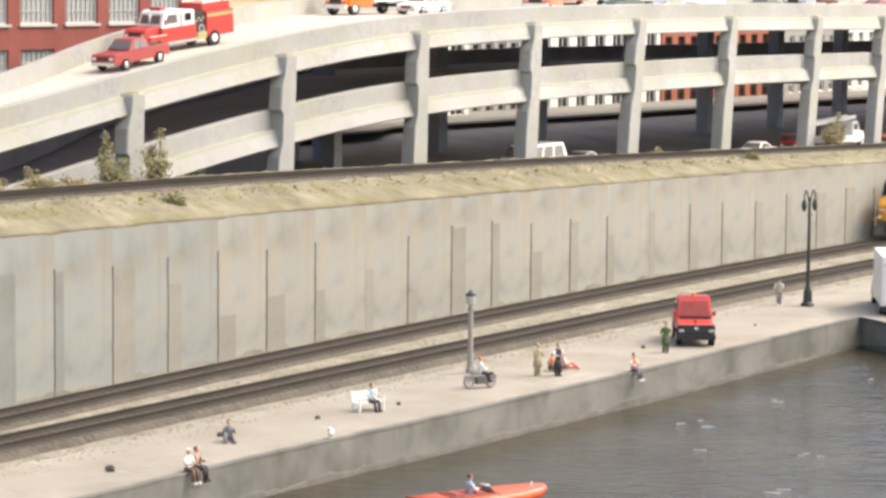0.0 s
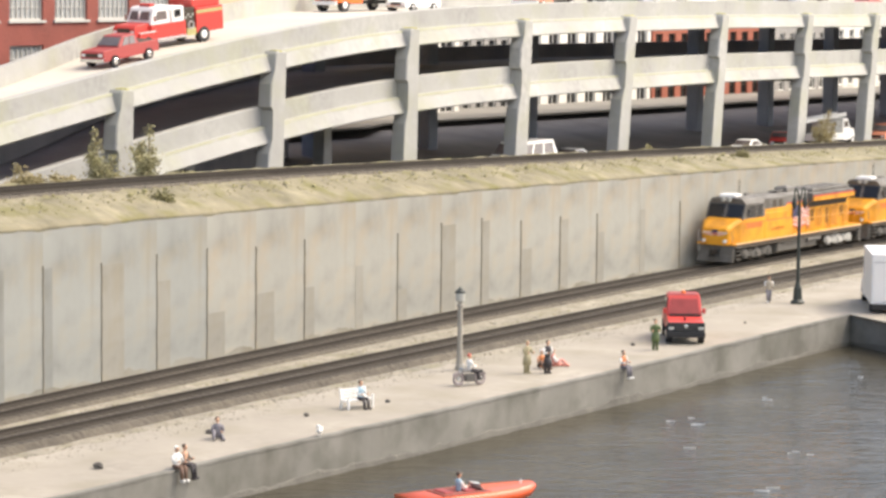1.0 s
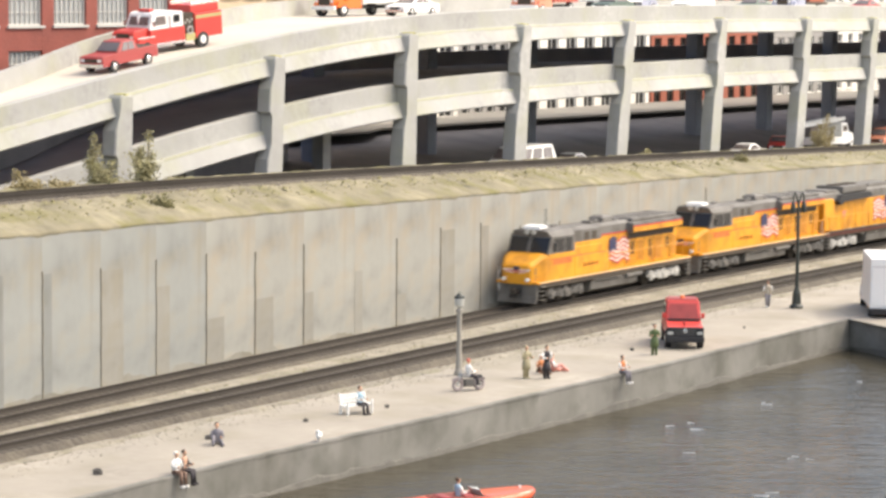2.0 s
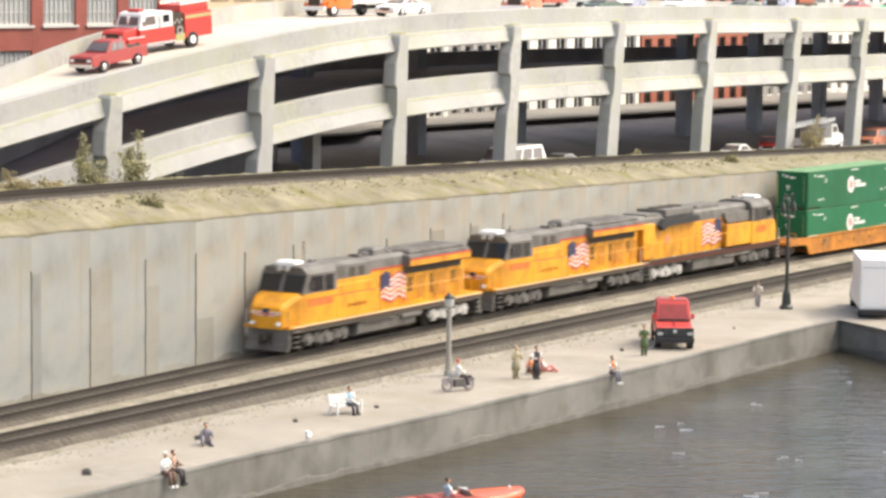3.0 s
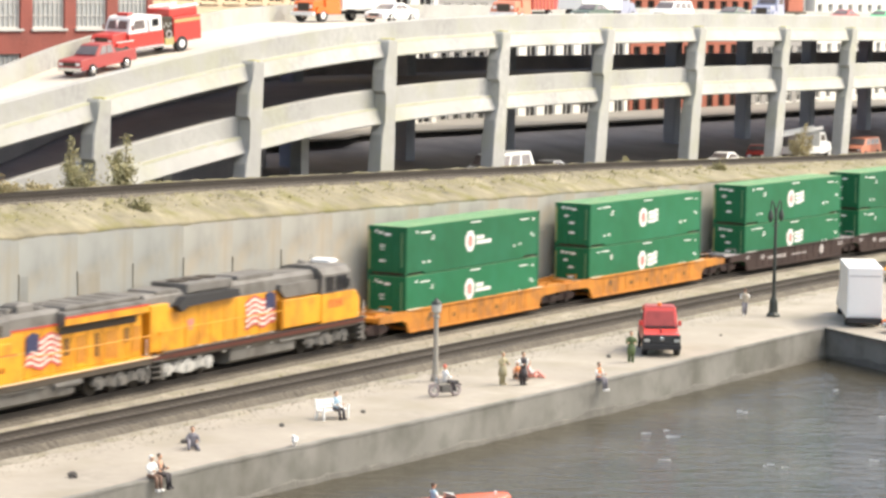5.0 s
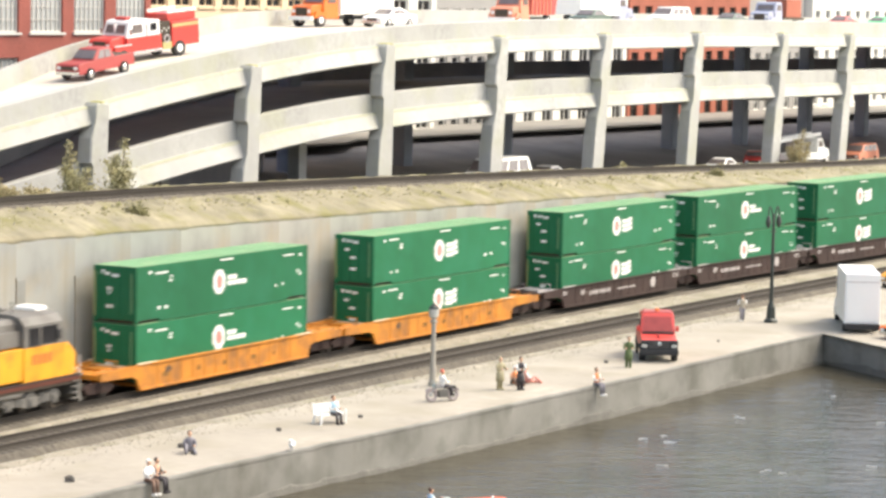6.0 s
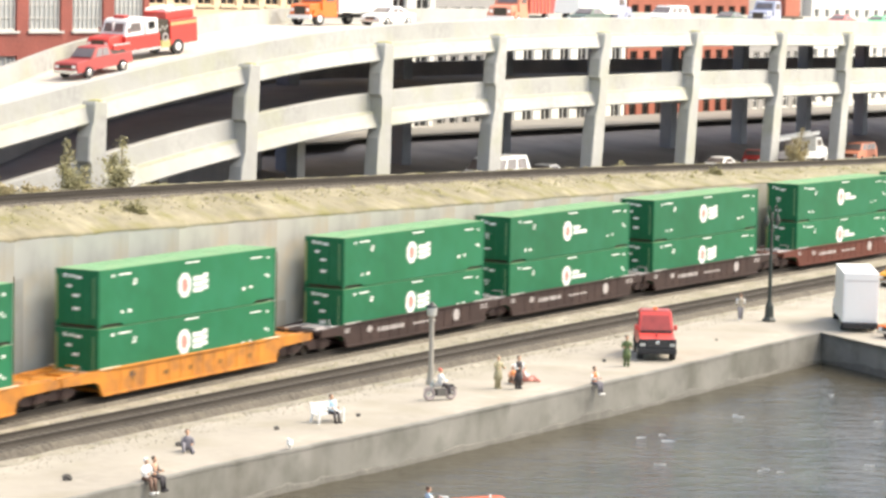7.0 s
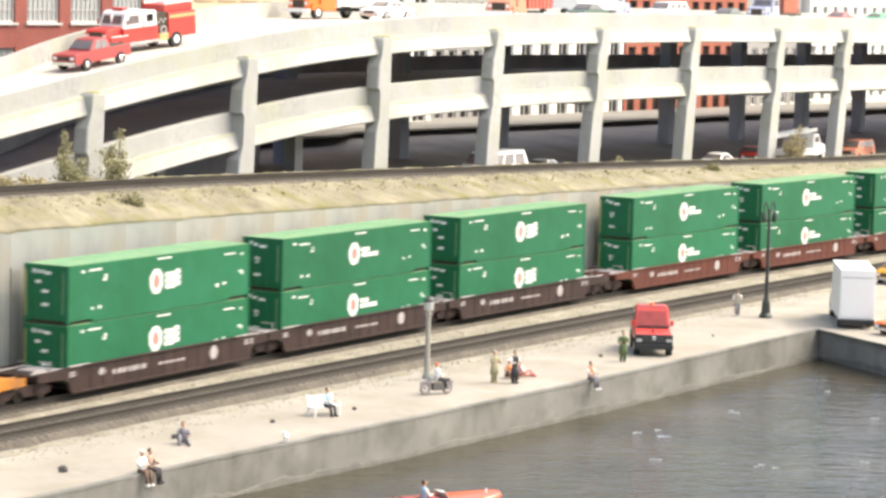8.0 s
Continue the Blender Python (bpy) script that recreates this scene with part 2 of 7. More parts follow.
def water_material():
    m = bpy.data.materials.new("harbour water")
    m.use_nodes = True
    n, ln = m.node_tree.nodes, m.node_tree.links
    b = n["Principled BSDF"]
    b.inputs["Roughness"].default_value = 0.1
    b.inputs["Specular IOR Level"].default_value = 0.42
    b.inputs["IOR"].default_value = 1.33
    co = n.new("ShaderNodeTexCoord")
    t = n.new("ShaderNodeTexNoise")
    t.inputs["Scale"].default_value, t.inputs["Detail"].default_value = 0.12 / S, 5
    ln.new(co.outputs["Object"], t.inputs["Vector"])
    r = n.new("ShaderNodeValToRGB")
    r.color_ramp.elements[0].position, r.color_ramp.elements[1].position = 0.35, 0.7
    r.color_ramp.elements[0].color, r.color_ramp.elements[1].color = (0.04, 0.036, 0.024, 1), (0.066, 0.058, 0.04, 1)
    ln.new(t.outputs["Fac"], r.inputs["Fac"])
    ln.new(r.outputs["Color"], b.inputs["Base Color"])
    t2 = n.new("ShaderNodeTexNoise")
    t2.inputs["Scale"].default_value, t2.inputs["Detail"].default_value = 1.5 / S, 4
    mp = n.new("ShaderNodeMapping")  # long low wavelets, all lying one way
    mp.vector_type = "TEXTURE"
    mp.inputs["Rotation"].default_value = (0, 0, radians(-60))
    mp.inputs["Scale"].default_value = (3.2, 1, 1)
    ln.new(co.outputs["Object"], mp.inputs["Vector"])
    ln.new(mp.outputs["Vector"], t2.inputs["Vector"])
    bp = n.new("ShaderNodeBump")
    bp.inputs["Distance"].default_value, bp.inputs["Strength"].default_value = 0.16 * S, 1.0
    ln.new(t2.outputs["Fac"], bp.inputs["Height"])
    ln.new(bp.outputs["Normal"], b.inputs["Normal"])
    return m


M["water"] = water_material()


# ---- building blocks ----
def P(x, y, z, rz=0, rx=0, ry=0):
    return pose(x * S, y * S, z * S, rx, ry, rz)


def thing(name, m, label, category, group="", kind=""):
    ob = new(name)
    ob.empty_display_size = 0.02
    ob.matrix_world = m
    return tagged(ob, label, category, group, kind)


def part(name, bm, mat, parent=None, label="", smooth=False):
    """Links a bmesh, in full-size metres, as one mesh object under parent."""
    bm.transform(Matrix.Scale(S, 4))
    bmesh.ops.recalc_face_normals(bm, faces=bm.faces)
    me = bpy.data.meshes.new(name)
    bm.to_mesh(me)
    bm.free()
    for mt in mat if isinstance(mat, list) else [mat]:
        me.materials.append(mt)
    if smooth:
        for p in me.polygons:
            p.use_smooth = True
    ob = new(name, me)
    ob.parent = parent
    if label:
        ob["label"] = label
    return ob


def shared(name, ob, parent, x, y, z, rz=0):
    """Another piece on the mesh of ob."""
    o = new(name, ob.data)
    o.parent = parent
    o.matrix_basis = P(x, y, z, rz)
    if "label" in ob:
        o["label"] = ob["label"]
    return o


def mesh():
    return bmesh.new()


def box(bm, x0, x1, y0, y1, z0, z1, bevel=0.0, mi=0):
    vs = [bm.verts.new((x, y, z)) for x in (x0, x1) for y in (y0, y1) for z in (z0, z1)]
    q = [(0, 1, 3, 2), (4, 6, 7, 5), (0, 4, 5, 1), (2, 3, 7, 6), (0, 2, 6, 4), (1, 5, 7, 3)]
    fs = [bm.faces.new([vs[i] for i in f]) for f in q]
    for f in fs:
        f.material_index = mi
    if bevel:
        es = {e for f in fs for e in f.edges}
        r = bmesh.ops.bevel(bm, geom=list(es), offset=bevel, segments=2, affect="EDGES", profile=0.6)
        for f in r["faces"]:
            f.material_index = mi
    return bm


def prism(bm, poly, axis, a, b, mi=0):
    """A polygon of 2D points drawn out along axis from a to b (x: (y, z); y: (x, z); z: (x, y))."""
    def at(p, t):
        return {"x": (t, p[0], p[1]), "y": (p[0], t, p[1]), "z": (p[0], p[1], t)}[axis]
    r0, r1 = [bm.verts.new(at(p, a)) for p in poly], [bm.verts.new(at(p, b)) for p in poly]
    k = len(poly)
    fs = [bm.faces.new(r0), bm.faces.new(r1[::-1])] + [bm.faces.new((r0[i], r1[i], r1[(i + 1) % k], r0[(i + 1) % k])) for i in range(k)]
    for f in fs:
        f.material_index = mi
    return bm


def loft(bm, rings, close=True, caps=True, mi=0):
    rows = [[bm.verts.new(p) for p in ring] for ring in rings]
    k = len(rows[0])
    for a, b in zip(rows, rows[1:]):
        for i in range(k if close else k - 1):
            bm.faces.new((a[i], b[i], b[(i + 1) % k], a[(i + 1) % k])).material_index = mi
    if caps and close:
        bm.faces.new(rows[0]).material_index = mi
        bm.faces.new(rows[-1][::-1]).material_index = mi
    return bm


def tube(bm, a, b, r0, r1=None, seg=10, mi=0):
    a, b = Vector(a), Vector(b)
    r1 = r0 if r1 is None else r1
    d = (b - a).normalized()
    u = d.orthogonal().normalized()
    v = d.cross(u)
    rings = [[c + (u * math.cos(i * math.tau / seg) + v * math.sin(i * math.tau / seg)) * r for i in range(seg)] for c, r in ((a, r0), (b, r1))]
    return loft(bm, rings, mi=mi)


def ball(bm, c, rx, ry=None, rz=None, seg=10, mi=0, rough=0.0):
    ry, rz = ry or rx, rz or rx
    r = bmesh.ops.create_uvsphere(bm, u_segments=seg, v_segments=max(5, seg * 2 // 3), radius=1)
    for v in r["verts"]:
        k = 1 + rough * noise.noise(Vector(c) * 3 + v.co * 2.2)
        v.co = Vector((c[0] + v.co.x * rx * k, c[1] + v.co.y * ry * k, c[2] + v.co.z * rz * k))
        for f in v.link_faces:
            f.material_index = mi
    return bm


def turned(bm, profile, cx=0, cy=0, seg=14, mi=0):
    """A turned body from (radius, height) pairs."""
    return loft(bm, [[(cx + r * math.cos(i * math.tau / seg), cy + r * math.sin(i * math.tau / seg), z) for i in range(seg)] for r, z in profile], mi=mi)


def soft_line(xs, zs, width=5.0):
    """A smoothed line through points."""
    def f(x):
        return float(np.mean([np.interp(x + d, xs, zs) for d in np.linspace(-width, width, 11)]))
    return f


# ---- lines of the plan ----
BEND = -0.00104


FAR = 110.0  # the curve runs out straight beyond this


def track_y(x):
    c = min(x, FAR)
    return 1.3 + BEND * c * c / 2 + BEND * c * (x - c)


def near_y(x):
    c = min(x, 60.0)
    return -5.6 - 0.02 * c - 0.00018 * c * c + (track_y(x) - track_y(c))


def wall_y(x):
    c = min(x, FAR)
    return 3.45 - 0.0004 * c * c - 0.0008 * c * (x - c)


def wall_top(x):
    return 7.02 - 0.0185 * min(x, 120) - 0.004 * max(0, x - 120)


upper_rail = soft_line([-120, -36, -22, -11, 3, 32, 82, 120, 320], [10.2, 9.25, 9.08, 8.86, 8.5, 7.75, 6.2, 5.4, 5.0])
parapet_top = soft_line([-100, -60, -30, -20, -9.3, 4.3, 15.8, 33, 62, 95, 200], [3.4, 8.9, 13.15, 14.6, 16.05, 17.45, 18.05, 18.42, 18.52, 18.3, 17.6])
far_edge = soft_line([-100, -60, -21, -6, 10, 20, 36, 50, 200], [18, 18, 19.7, 24.2, 26.5, 30.5, 35.5, 33.5, 33])
LOW = -0.6  # quay paving
WATER = -2.5
X0, X1 = -110, 310
# ---- setting ----
def strip(bm, section, xs, mi=0):
    """A body drawn along x: section(x) gives its outline as (y, z) points."""
    return loft(bm, [[(x, y, z) for y, z in section(x)] for x in xs], mi=mi)


def setting(name, bm, mat, label, category, smooth=False):
    return tagged(part(name, bm, mat, None, label, smooth), label, category, kind="structure")


def build_ground():
    bm = mesh()
    box(bm, -6000, 6000, -6000, 6000, -6.5, -6)
    setting("ground", bm, M["ground"], "plain grey ground far below the harbour", "ground")
    bm = mesh()
    n = 150
    xs, ys = np.linspace(-130, 60, n), np.linspace(-90, -12, 90)
    vs = [[bm.verts.new((x, y, WATER + 0.06 * noise.noise(Vector((0.2 * (x * 0.5 - y * 0.86), 0.9 * (x * 0.86 + y * 0.5), 0))))) for y in ys] for x in xs]
    for i in range(n - 1):
        for j in range(len(ys) - 1):
            bm.faces.new((vs[i][j], vs[i + 1][j], vs[i + 1][j + 1], vs[i][j + 1]))
    setting("water", bm, M["water"], "dark rippled grey-green harbour water", "water", True)
    # quay: paving slab with its wall; the edge turns out towards the water beyond the corner
    bm = mesh()
    edge = [(X0, -13.4), (-75, -13.6), (-58, -14.5), (-45, -14.75), (-32, -15.65), (-20.7, -16.15), (-9, -16.7), (5, -16.9), (16, -17.15), (10.5, -25), (-4, -46), (40, -70), (X1, -70), (X1, wall_y(X1) + 0.5)]
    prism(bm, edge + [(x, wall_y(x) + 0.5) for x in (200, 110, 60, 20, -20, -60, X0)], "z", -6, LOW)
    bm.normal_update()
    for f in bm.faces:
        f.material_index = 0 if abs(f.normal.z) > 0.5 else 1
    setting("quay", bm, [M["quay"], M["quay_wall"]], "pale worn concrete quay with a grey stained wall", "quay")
    bm = mesh()
    lip = []
    for (ax, ay), (bx, by) in zip(edge[1:9], edge[2:10]):
        n = max(2, int(math.hypot(bx - ax, by - ay) / 0.6))
        for i in range(n):
            t = i / n
            x, y = ax + (bx - ax) * t, ay + (by - ay) * t
            e = 0.05 * noise.noise(Vector((x * 0.9, y, 4)))
            lip.append([(x, y + 0.3 + 2 * e, LOW + 0.006), (x, y - 0.02 + e * 0.3, LOW + 0.012), (x, y - 0.03 + e * 0.3, LOW - 0.1 + e), (x, y + 0.05, LOW - 0.1 + e), (x, y + 0.3 + 2 * e, LOW - 0.02)])
    loft(bm, lip)
    setting("quay_lip", bm, M["quay_wall"], "worn uneven concrete lip of the quay", "quay")
    rnd = random.Random(4)
    # irregular wet footing where the quay wall meets the water
    bm = mesh()
    rows = []
    for (ax, ay), (bx, by) in zip(edge[1:9], edge[2:10]):
        n = max(2, int(math.hypot(bx - ax, by - ay) / 0.5))
        for i in range(n):
            t = i / n
            x, y = ax + (bx - ax) * t, ay + (by - ay) * t
            hgt = 0.35 + 0.35 * noise.noise(Vector((x * 0.35, y * 0.2, 2))) + 0.14 * noise.noise(Vector((x * 1.7, 1, 2)))
            rows.append([(x, y + 0.02, WATER + max(0.08, hgt)), (x, y - 0.03, WATER + max(0.04, hgt - 0.14)), (x - 0.03, y - 0.09, WATER - 0.3), (x, y + 0.02, WATER - 0.3)])
    loft(bm, rows)
    setting("quay_footing", bm, M["toe"], "dark wet footing along the waterline", "quay")
    # white wave crests
    bm = mesh()
    for i in range(16):
        u0 = rnd.random() ** 0.7
        gx, gy = -34 + 44 * u0, rnd.uniform(-34, -19.5) - 2 * (1 - u0)
        for k in range(rnd.randint(1, 3)):
            x, y = gx + rnd.gauss(0, 0.45), gy + rnd.gauss(0, 0.45)
            L, w, a = rnd.uniform(0.1, 0.4), rnd.uniform(0.003, 0.009), rnd.uniform(-1.2, -0.85)
            n = 9
            rows = []
            for j in range(n):
                t = j / (n - 1) * 2 - 1
                ww = w * (1 - t * t) * rnd.uniform(0.5, 1.2) + 0.002
                sx, sy = x + math.cos(a) * L * t, y + math.sin(a) * L * t + 0.05 * math.sin(3 * t + i)
                rows.append([(sx - ww, sy, WATER - 0.02), (sx, sy, WATER + 0.03 + ww), (sx + ww, sy, WATER - 0.02)])
            loft(bm, rows)
    tagged(part("wave_crests", bm, M["decal"]), "small pale wave crests on the dark water", "waves", kind="stuff")


def build_wall():
    """The long retaining wall with its concrete panels."""
    wall = thing("wall_south", P(0, 0, 0), "long pale concrete retaining wall with ribbed panels", "wall", kind="structure")
    xs = list(range(X0, X1 + 1, 5))
    bm = mesh()
    strip(bm, lambda x: [(wall_y(x), -0.9), (wall_y(x), wall_top(x) - 0.05), (wall_y(x) + 0.08, wall_top(x)), (wall_y(x) + 0.9, wall_top(x)), (wall_y(x) + 0.9, -0.9)], xs)
    part("core", bm, M["wall"], wall)
    seams = [-63.5, -58.5, -53.6, -48.6, -43.6, -38.6, -33.8, -29, -24.4, -19.7, -14.8, -9.4, -4.7, 0.4, 5.3, 10.3, 15.5, 20.6, 26.8, 32.8, 37.9, 43.3, 48.5, 53.8, 59, 64.2, 69.5, 75, 80.3, 85.7, 91, 96.5]
    rnd = random.Random(2)
    for a, b in zip(seams, seams[1:]):
        mid = (a + b) / 2
        top = 5.35 - 0.02 * (mid + 15) + rnd.uniform(-0.25, 0.25)
        z0 = -0.58
        w = b - a
        crown = wall_top(mid) - 0.12
        bm = mesh()
        prism(bm, [(-w / 2, 0.02), (-w / 2, -0.02), (w / 2, -0.02), (w / 2, 0.02)], "z", z0, crown)
        for v in bm.verts:
            if v.co.z > 1:
                v.co.z += -0.0185 * v.co.x
        o = part("panel", bm, M["panel_old" if mid < -47 else "panel_mid" if mid < -26 else "panel"], wall)
        o.matrix_basis = P(mid, wall_y(mid) - 0.005, 0, math.degrees(-0.0008 * mid))
        # darker strip beside the joint
        sw = rnd.uniform(0.7, 1.9)
        sh = top - rnd.uniform(0.0, 0.4) if rnd.random() < 0.6 else top * rnd.uniform(0.3, 0.75)
        bm = mesh()
        prism(bm, [(0, -0.028), (0, 0.02), (sw, 0.02), (sw, -0.026)], "z", z0, sh)
        o = part("weathered_strip", bm, M["strip_old" if mid < -36 else "strip"], wall, "darker strip beside the joint")
        o.matrix_basis = P(a + 0.03, wall_y(a) - 0.005, 0, math.degrees(-0.0008 * mid))
        if rnd.random() < 0.9:
            jw = rnd.uniform(0.015, 0.045)
            bm = mesh()
            rows = []
            for i in range(15):
                z = z0 + (top - rnd.uniform(0, 0.02) - z0) * i / 14
                k, d = jw * rnd.uniform(0.6, 1.3), rnd.uniform(-0.02, 0.02)
                rows.append([(d - k, -0.06, z), (d + k, -0.06, z), (d + k, 0.02, z), (d - k, 0.02, z)])
            loft(bm, rows)
            o = part("joint", bm, M["seam"], wall)
            o.matrix_basis = P(a, wall_y(a) - 0.01, 0)
    foot = mesh()
    rows = []
    for x in np.arange(-64, 100, 0.35):
        hgt = max(0.04, 0.22 + 0.45 * noise.noise(Vector((x * 0.4, 3, 6))) + 0.25 * noise.noise(Vector((x * 1.6, 5, 2))))
        rows.append([(x, wall_y(x) - 0.034, -0.55), (x, wall_y(x) - 0.034, -0.55 + hgt), (x, wall_y(x) + 0.02, -0.55 + hgt), (x, wall_y(x) + 0.02, -0.55)])
    loft(foot, rows)
    part("foot_stain", foot, M["strip"], wall, "dirty splashed foot of the wall")
    # bank of dry turf between the wall and the upper line
    bm = mesh()
    rows = []
    for x in np.arange(X0, X1 + 0.1, 0.5):
        zt, zr = wall_top(x), upper_rail(x) - 0.36
        drape = 0.06 + 0.14 * max(0, 0.3 + noise.noise(Vector((x * 0.35, 7, 1))) + 0.6 * noise.noise(Vector((x * 1.3, 2, 5))))
        row = [(x, wall_y(x) - 0.03, zt - drape), (x, wall_y(x) - 0.05, zt - drape * 0.5)]
        for i in range(10):
            t = i / 9
            y = wall_y(x) - 0.02 + t * (6.72 - wall_y(x))
            z = zt + 0.04 + (zr - zt) * (t ** 0.85) + (0.07 * noise.noise(Vector((x * 0.5, y * 1.1, 1))) + 0.08 * noise.noise(Vector((x * 2.3, y * 3, 3)))) * min(1, 4 * t * (1.15 - t) + 0.1)
            row.append((x, y, z))
        rows.append(row)
    loft(bm, rows, close=False)
    setting("bank", bm, M["grass"], "bank of dry yellow-green turf above the wall", "bank", True)
    bm = mesh()
    rnd = random.Random(8)
    for i in range(1700):
        x = rnd.uniform(-60, 110)
        t = rnd.random() ** 0.7
        y = wall_y(x) + 0.4 + t * (6.0 - wall_y(x) - 0.4)
        z = wall_top(x) + (upper_rail(x) - 0.36 - wall_top(x)) * t ** 0.85
        s = rnd.uniform(0.03, 0.09) * (2.3 if rnd.random() < 0.04 else 1)
        clump(bm, rnd, (x, y, z + s * 0.2), s * rnd.uniform(1, 2), s, s * rnd.uniform(0.4, 0.9))
    stones = mesh()
    for i in range(900):
        x = rnd.uniform(-60, 110)
        t = rnd.random()
        y = wall_y(x) + 0.2 + t * (6.3 - wall_y(x))
        z = wall_top(x) + (upper_rail(x) - 0.36 - wall_top(x)) * t ** 0.85
        k = rnd.uniform(0.03, 0.09)
        vs = [stones.verts.new((x + rnd.uniform(-k, k), y + rnd.uniform(-k, k), z + k * q)) for q in (-0.5, -0.4, -0.5, 1.4, 1.2)]
        for f in ((0, 1, 3), (1, 2, 4), (2, 0, 3), (3, 4, 2), (1, 4, 3)):
            stones.faces.new([vs[j] for j in f])
    tagged(part("bank_stones", stones, M["pale_stone"]), "pale stones strewn over the grassy bank", "stones", kind="stuff")
    tagged(part("grass_tufts", bm, M["tuft"]), "tufts of dry grass and weeds on the bank", "grass", kind="stuff")


def build_track(name, cy, cz, xs, label, slope_bed=0.5, shoulder=0.35):
    t = thing(name, P(0, 0, 0), label, "railway track", kind="structure")
    bm = mesh()
    strip(bm, lambda x: [(cy(x) - 1.5 - shoulder, cz(x) - 0.62), (cy(x) - 1.45, cz(x) - 0.275), (cy(x) + 1.45, cz(x) - 0.275), (cy(x) + 1.5 + shoulder, cz(x) - 0.62), (cy(x), cz(x) - 0.9)], xs)
    part("ballast_bed", bm, M["dark_ballast"], t, "dark oily ballast")
    for s in (-0.76, 0.76):
        bm = mesh()
        strip(bm, lambda x: [(cy(x) + s + a, cz(x) + b) for a, b in ((-0.08, -0.26), (-0.08, -0.22), (-0.02, -0.18), (-0.02, -0.06), (-0.045, -0.04), (-0.045, 0), (0.045, 0), (0.045, -0.04), (0.02, -0.06), (0.02, -0.18), (0.08, -0.22), (0.08, -0.26))], xs)
        part("rail", bm, M["rail"], t, "brown weathered steel rail")
    bm = mesh()
    x = xs[0]
    while x < xs[-1]:
        y, z = cy(x), cz(x)
        box(bm, x - 0.12, x + 0.12, y - 1.32, y + 1.32, z - 0.42, z - 0.25)
        x += 0.62
    tagged(part("ties", bm, M["tie"], t, "dark wooden ties"), kind="stuff")


def clump(bm, rnd, c, rx, ry, rz):
    """A small uneven lump."""
    top = bm.verts.new((c[0] + rnd.uniform(-0.3, 0.3) * rx, c[1], c[2] + rz))
    rings = []
    for z, k in ((-0.4, 0.9), (0.45, 0.8)):
        rings.append([bm.verts.new((c[0] + rx * k * rnd.uniform(0.7, 1.2) * math.cos(i * math.tau / 6), c[1] + ry * k * rnd.uniform(0.7, 1.2) * math.sin(i * math.tau / 6), c[2] + z * rz)) for i in range(6)])
    for i in range(6):
        j = (i + 1) % 6
        bm.faces.new((rings[0][i], rings[0][j], rings[1][j], rings[1][i]))
        bm.faces.new((rings[1][i], rings[1][j], top))


def scatter(name, label, x0, x1, f0, f1, z, count, seed, mat, lo=0.03, hi=0.13):
    rnd = random.Random(seed)
    bm = mesh()
    for i in range(count):
        x = rnd.uniform(x0, x1)
        a, b = f0(x), f1(x)
        s = rnd.uniform(lo, hi)
        y = a + (b - a) * rnd.random()
        v = [bm.verts.new((x + rnd.uniform(-s, s), y + rnd.uniform(-s, s), z + rnd.uniform(0.15, 0.45) * s)) for k in range(3)]
        w = [bm.verts.new((q.co.x * 1.0 + rnd.uniform(-s, s) * 0.4, q.co.y + rnd.uniform(-s, s) * 0.4, z - 0.02)) for q in v]
        bm.faces.new(v)
        for k in range(3):
            bm.faces.new((v[k], w[k], w[(k + 1) % 3], v[(k + 1) % 3]))
    tagged(part(name, bm, mat), label, "gravel", kind="stuff")


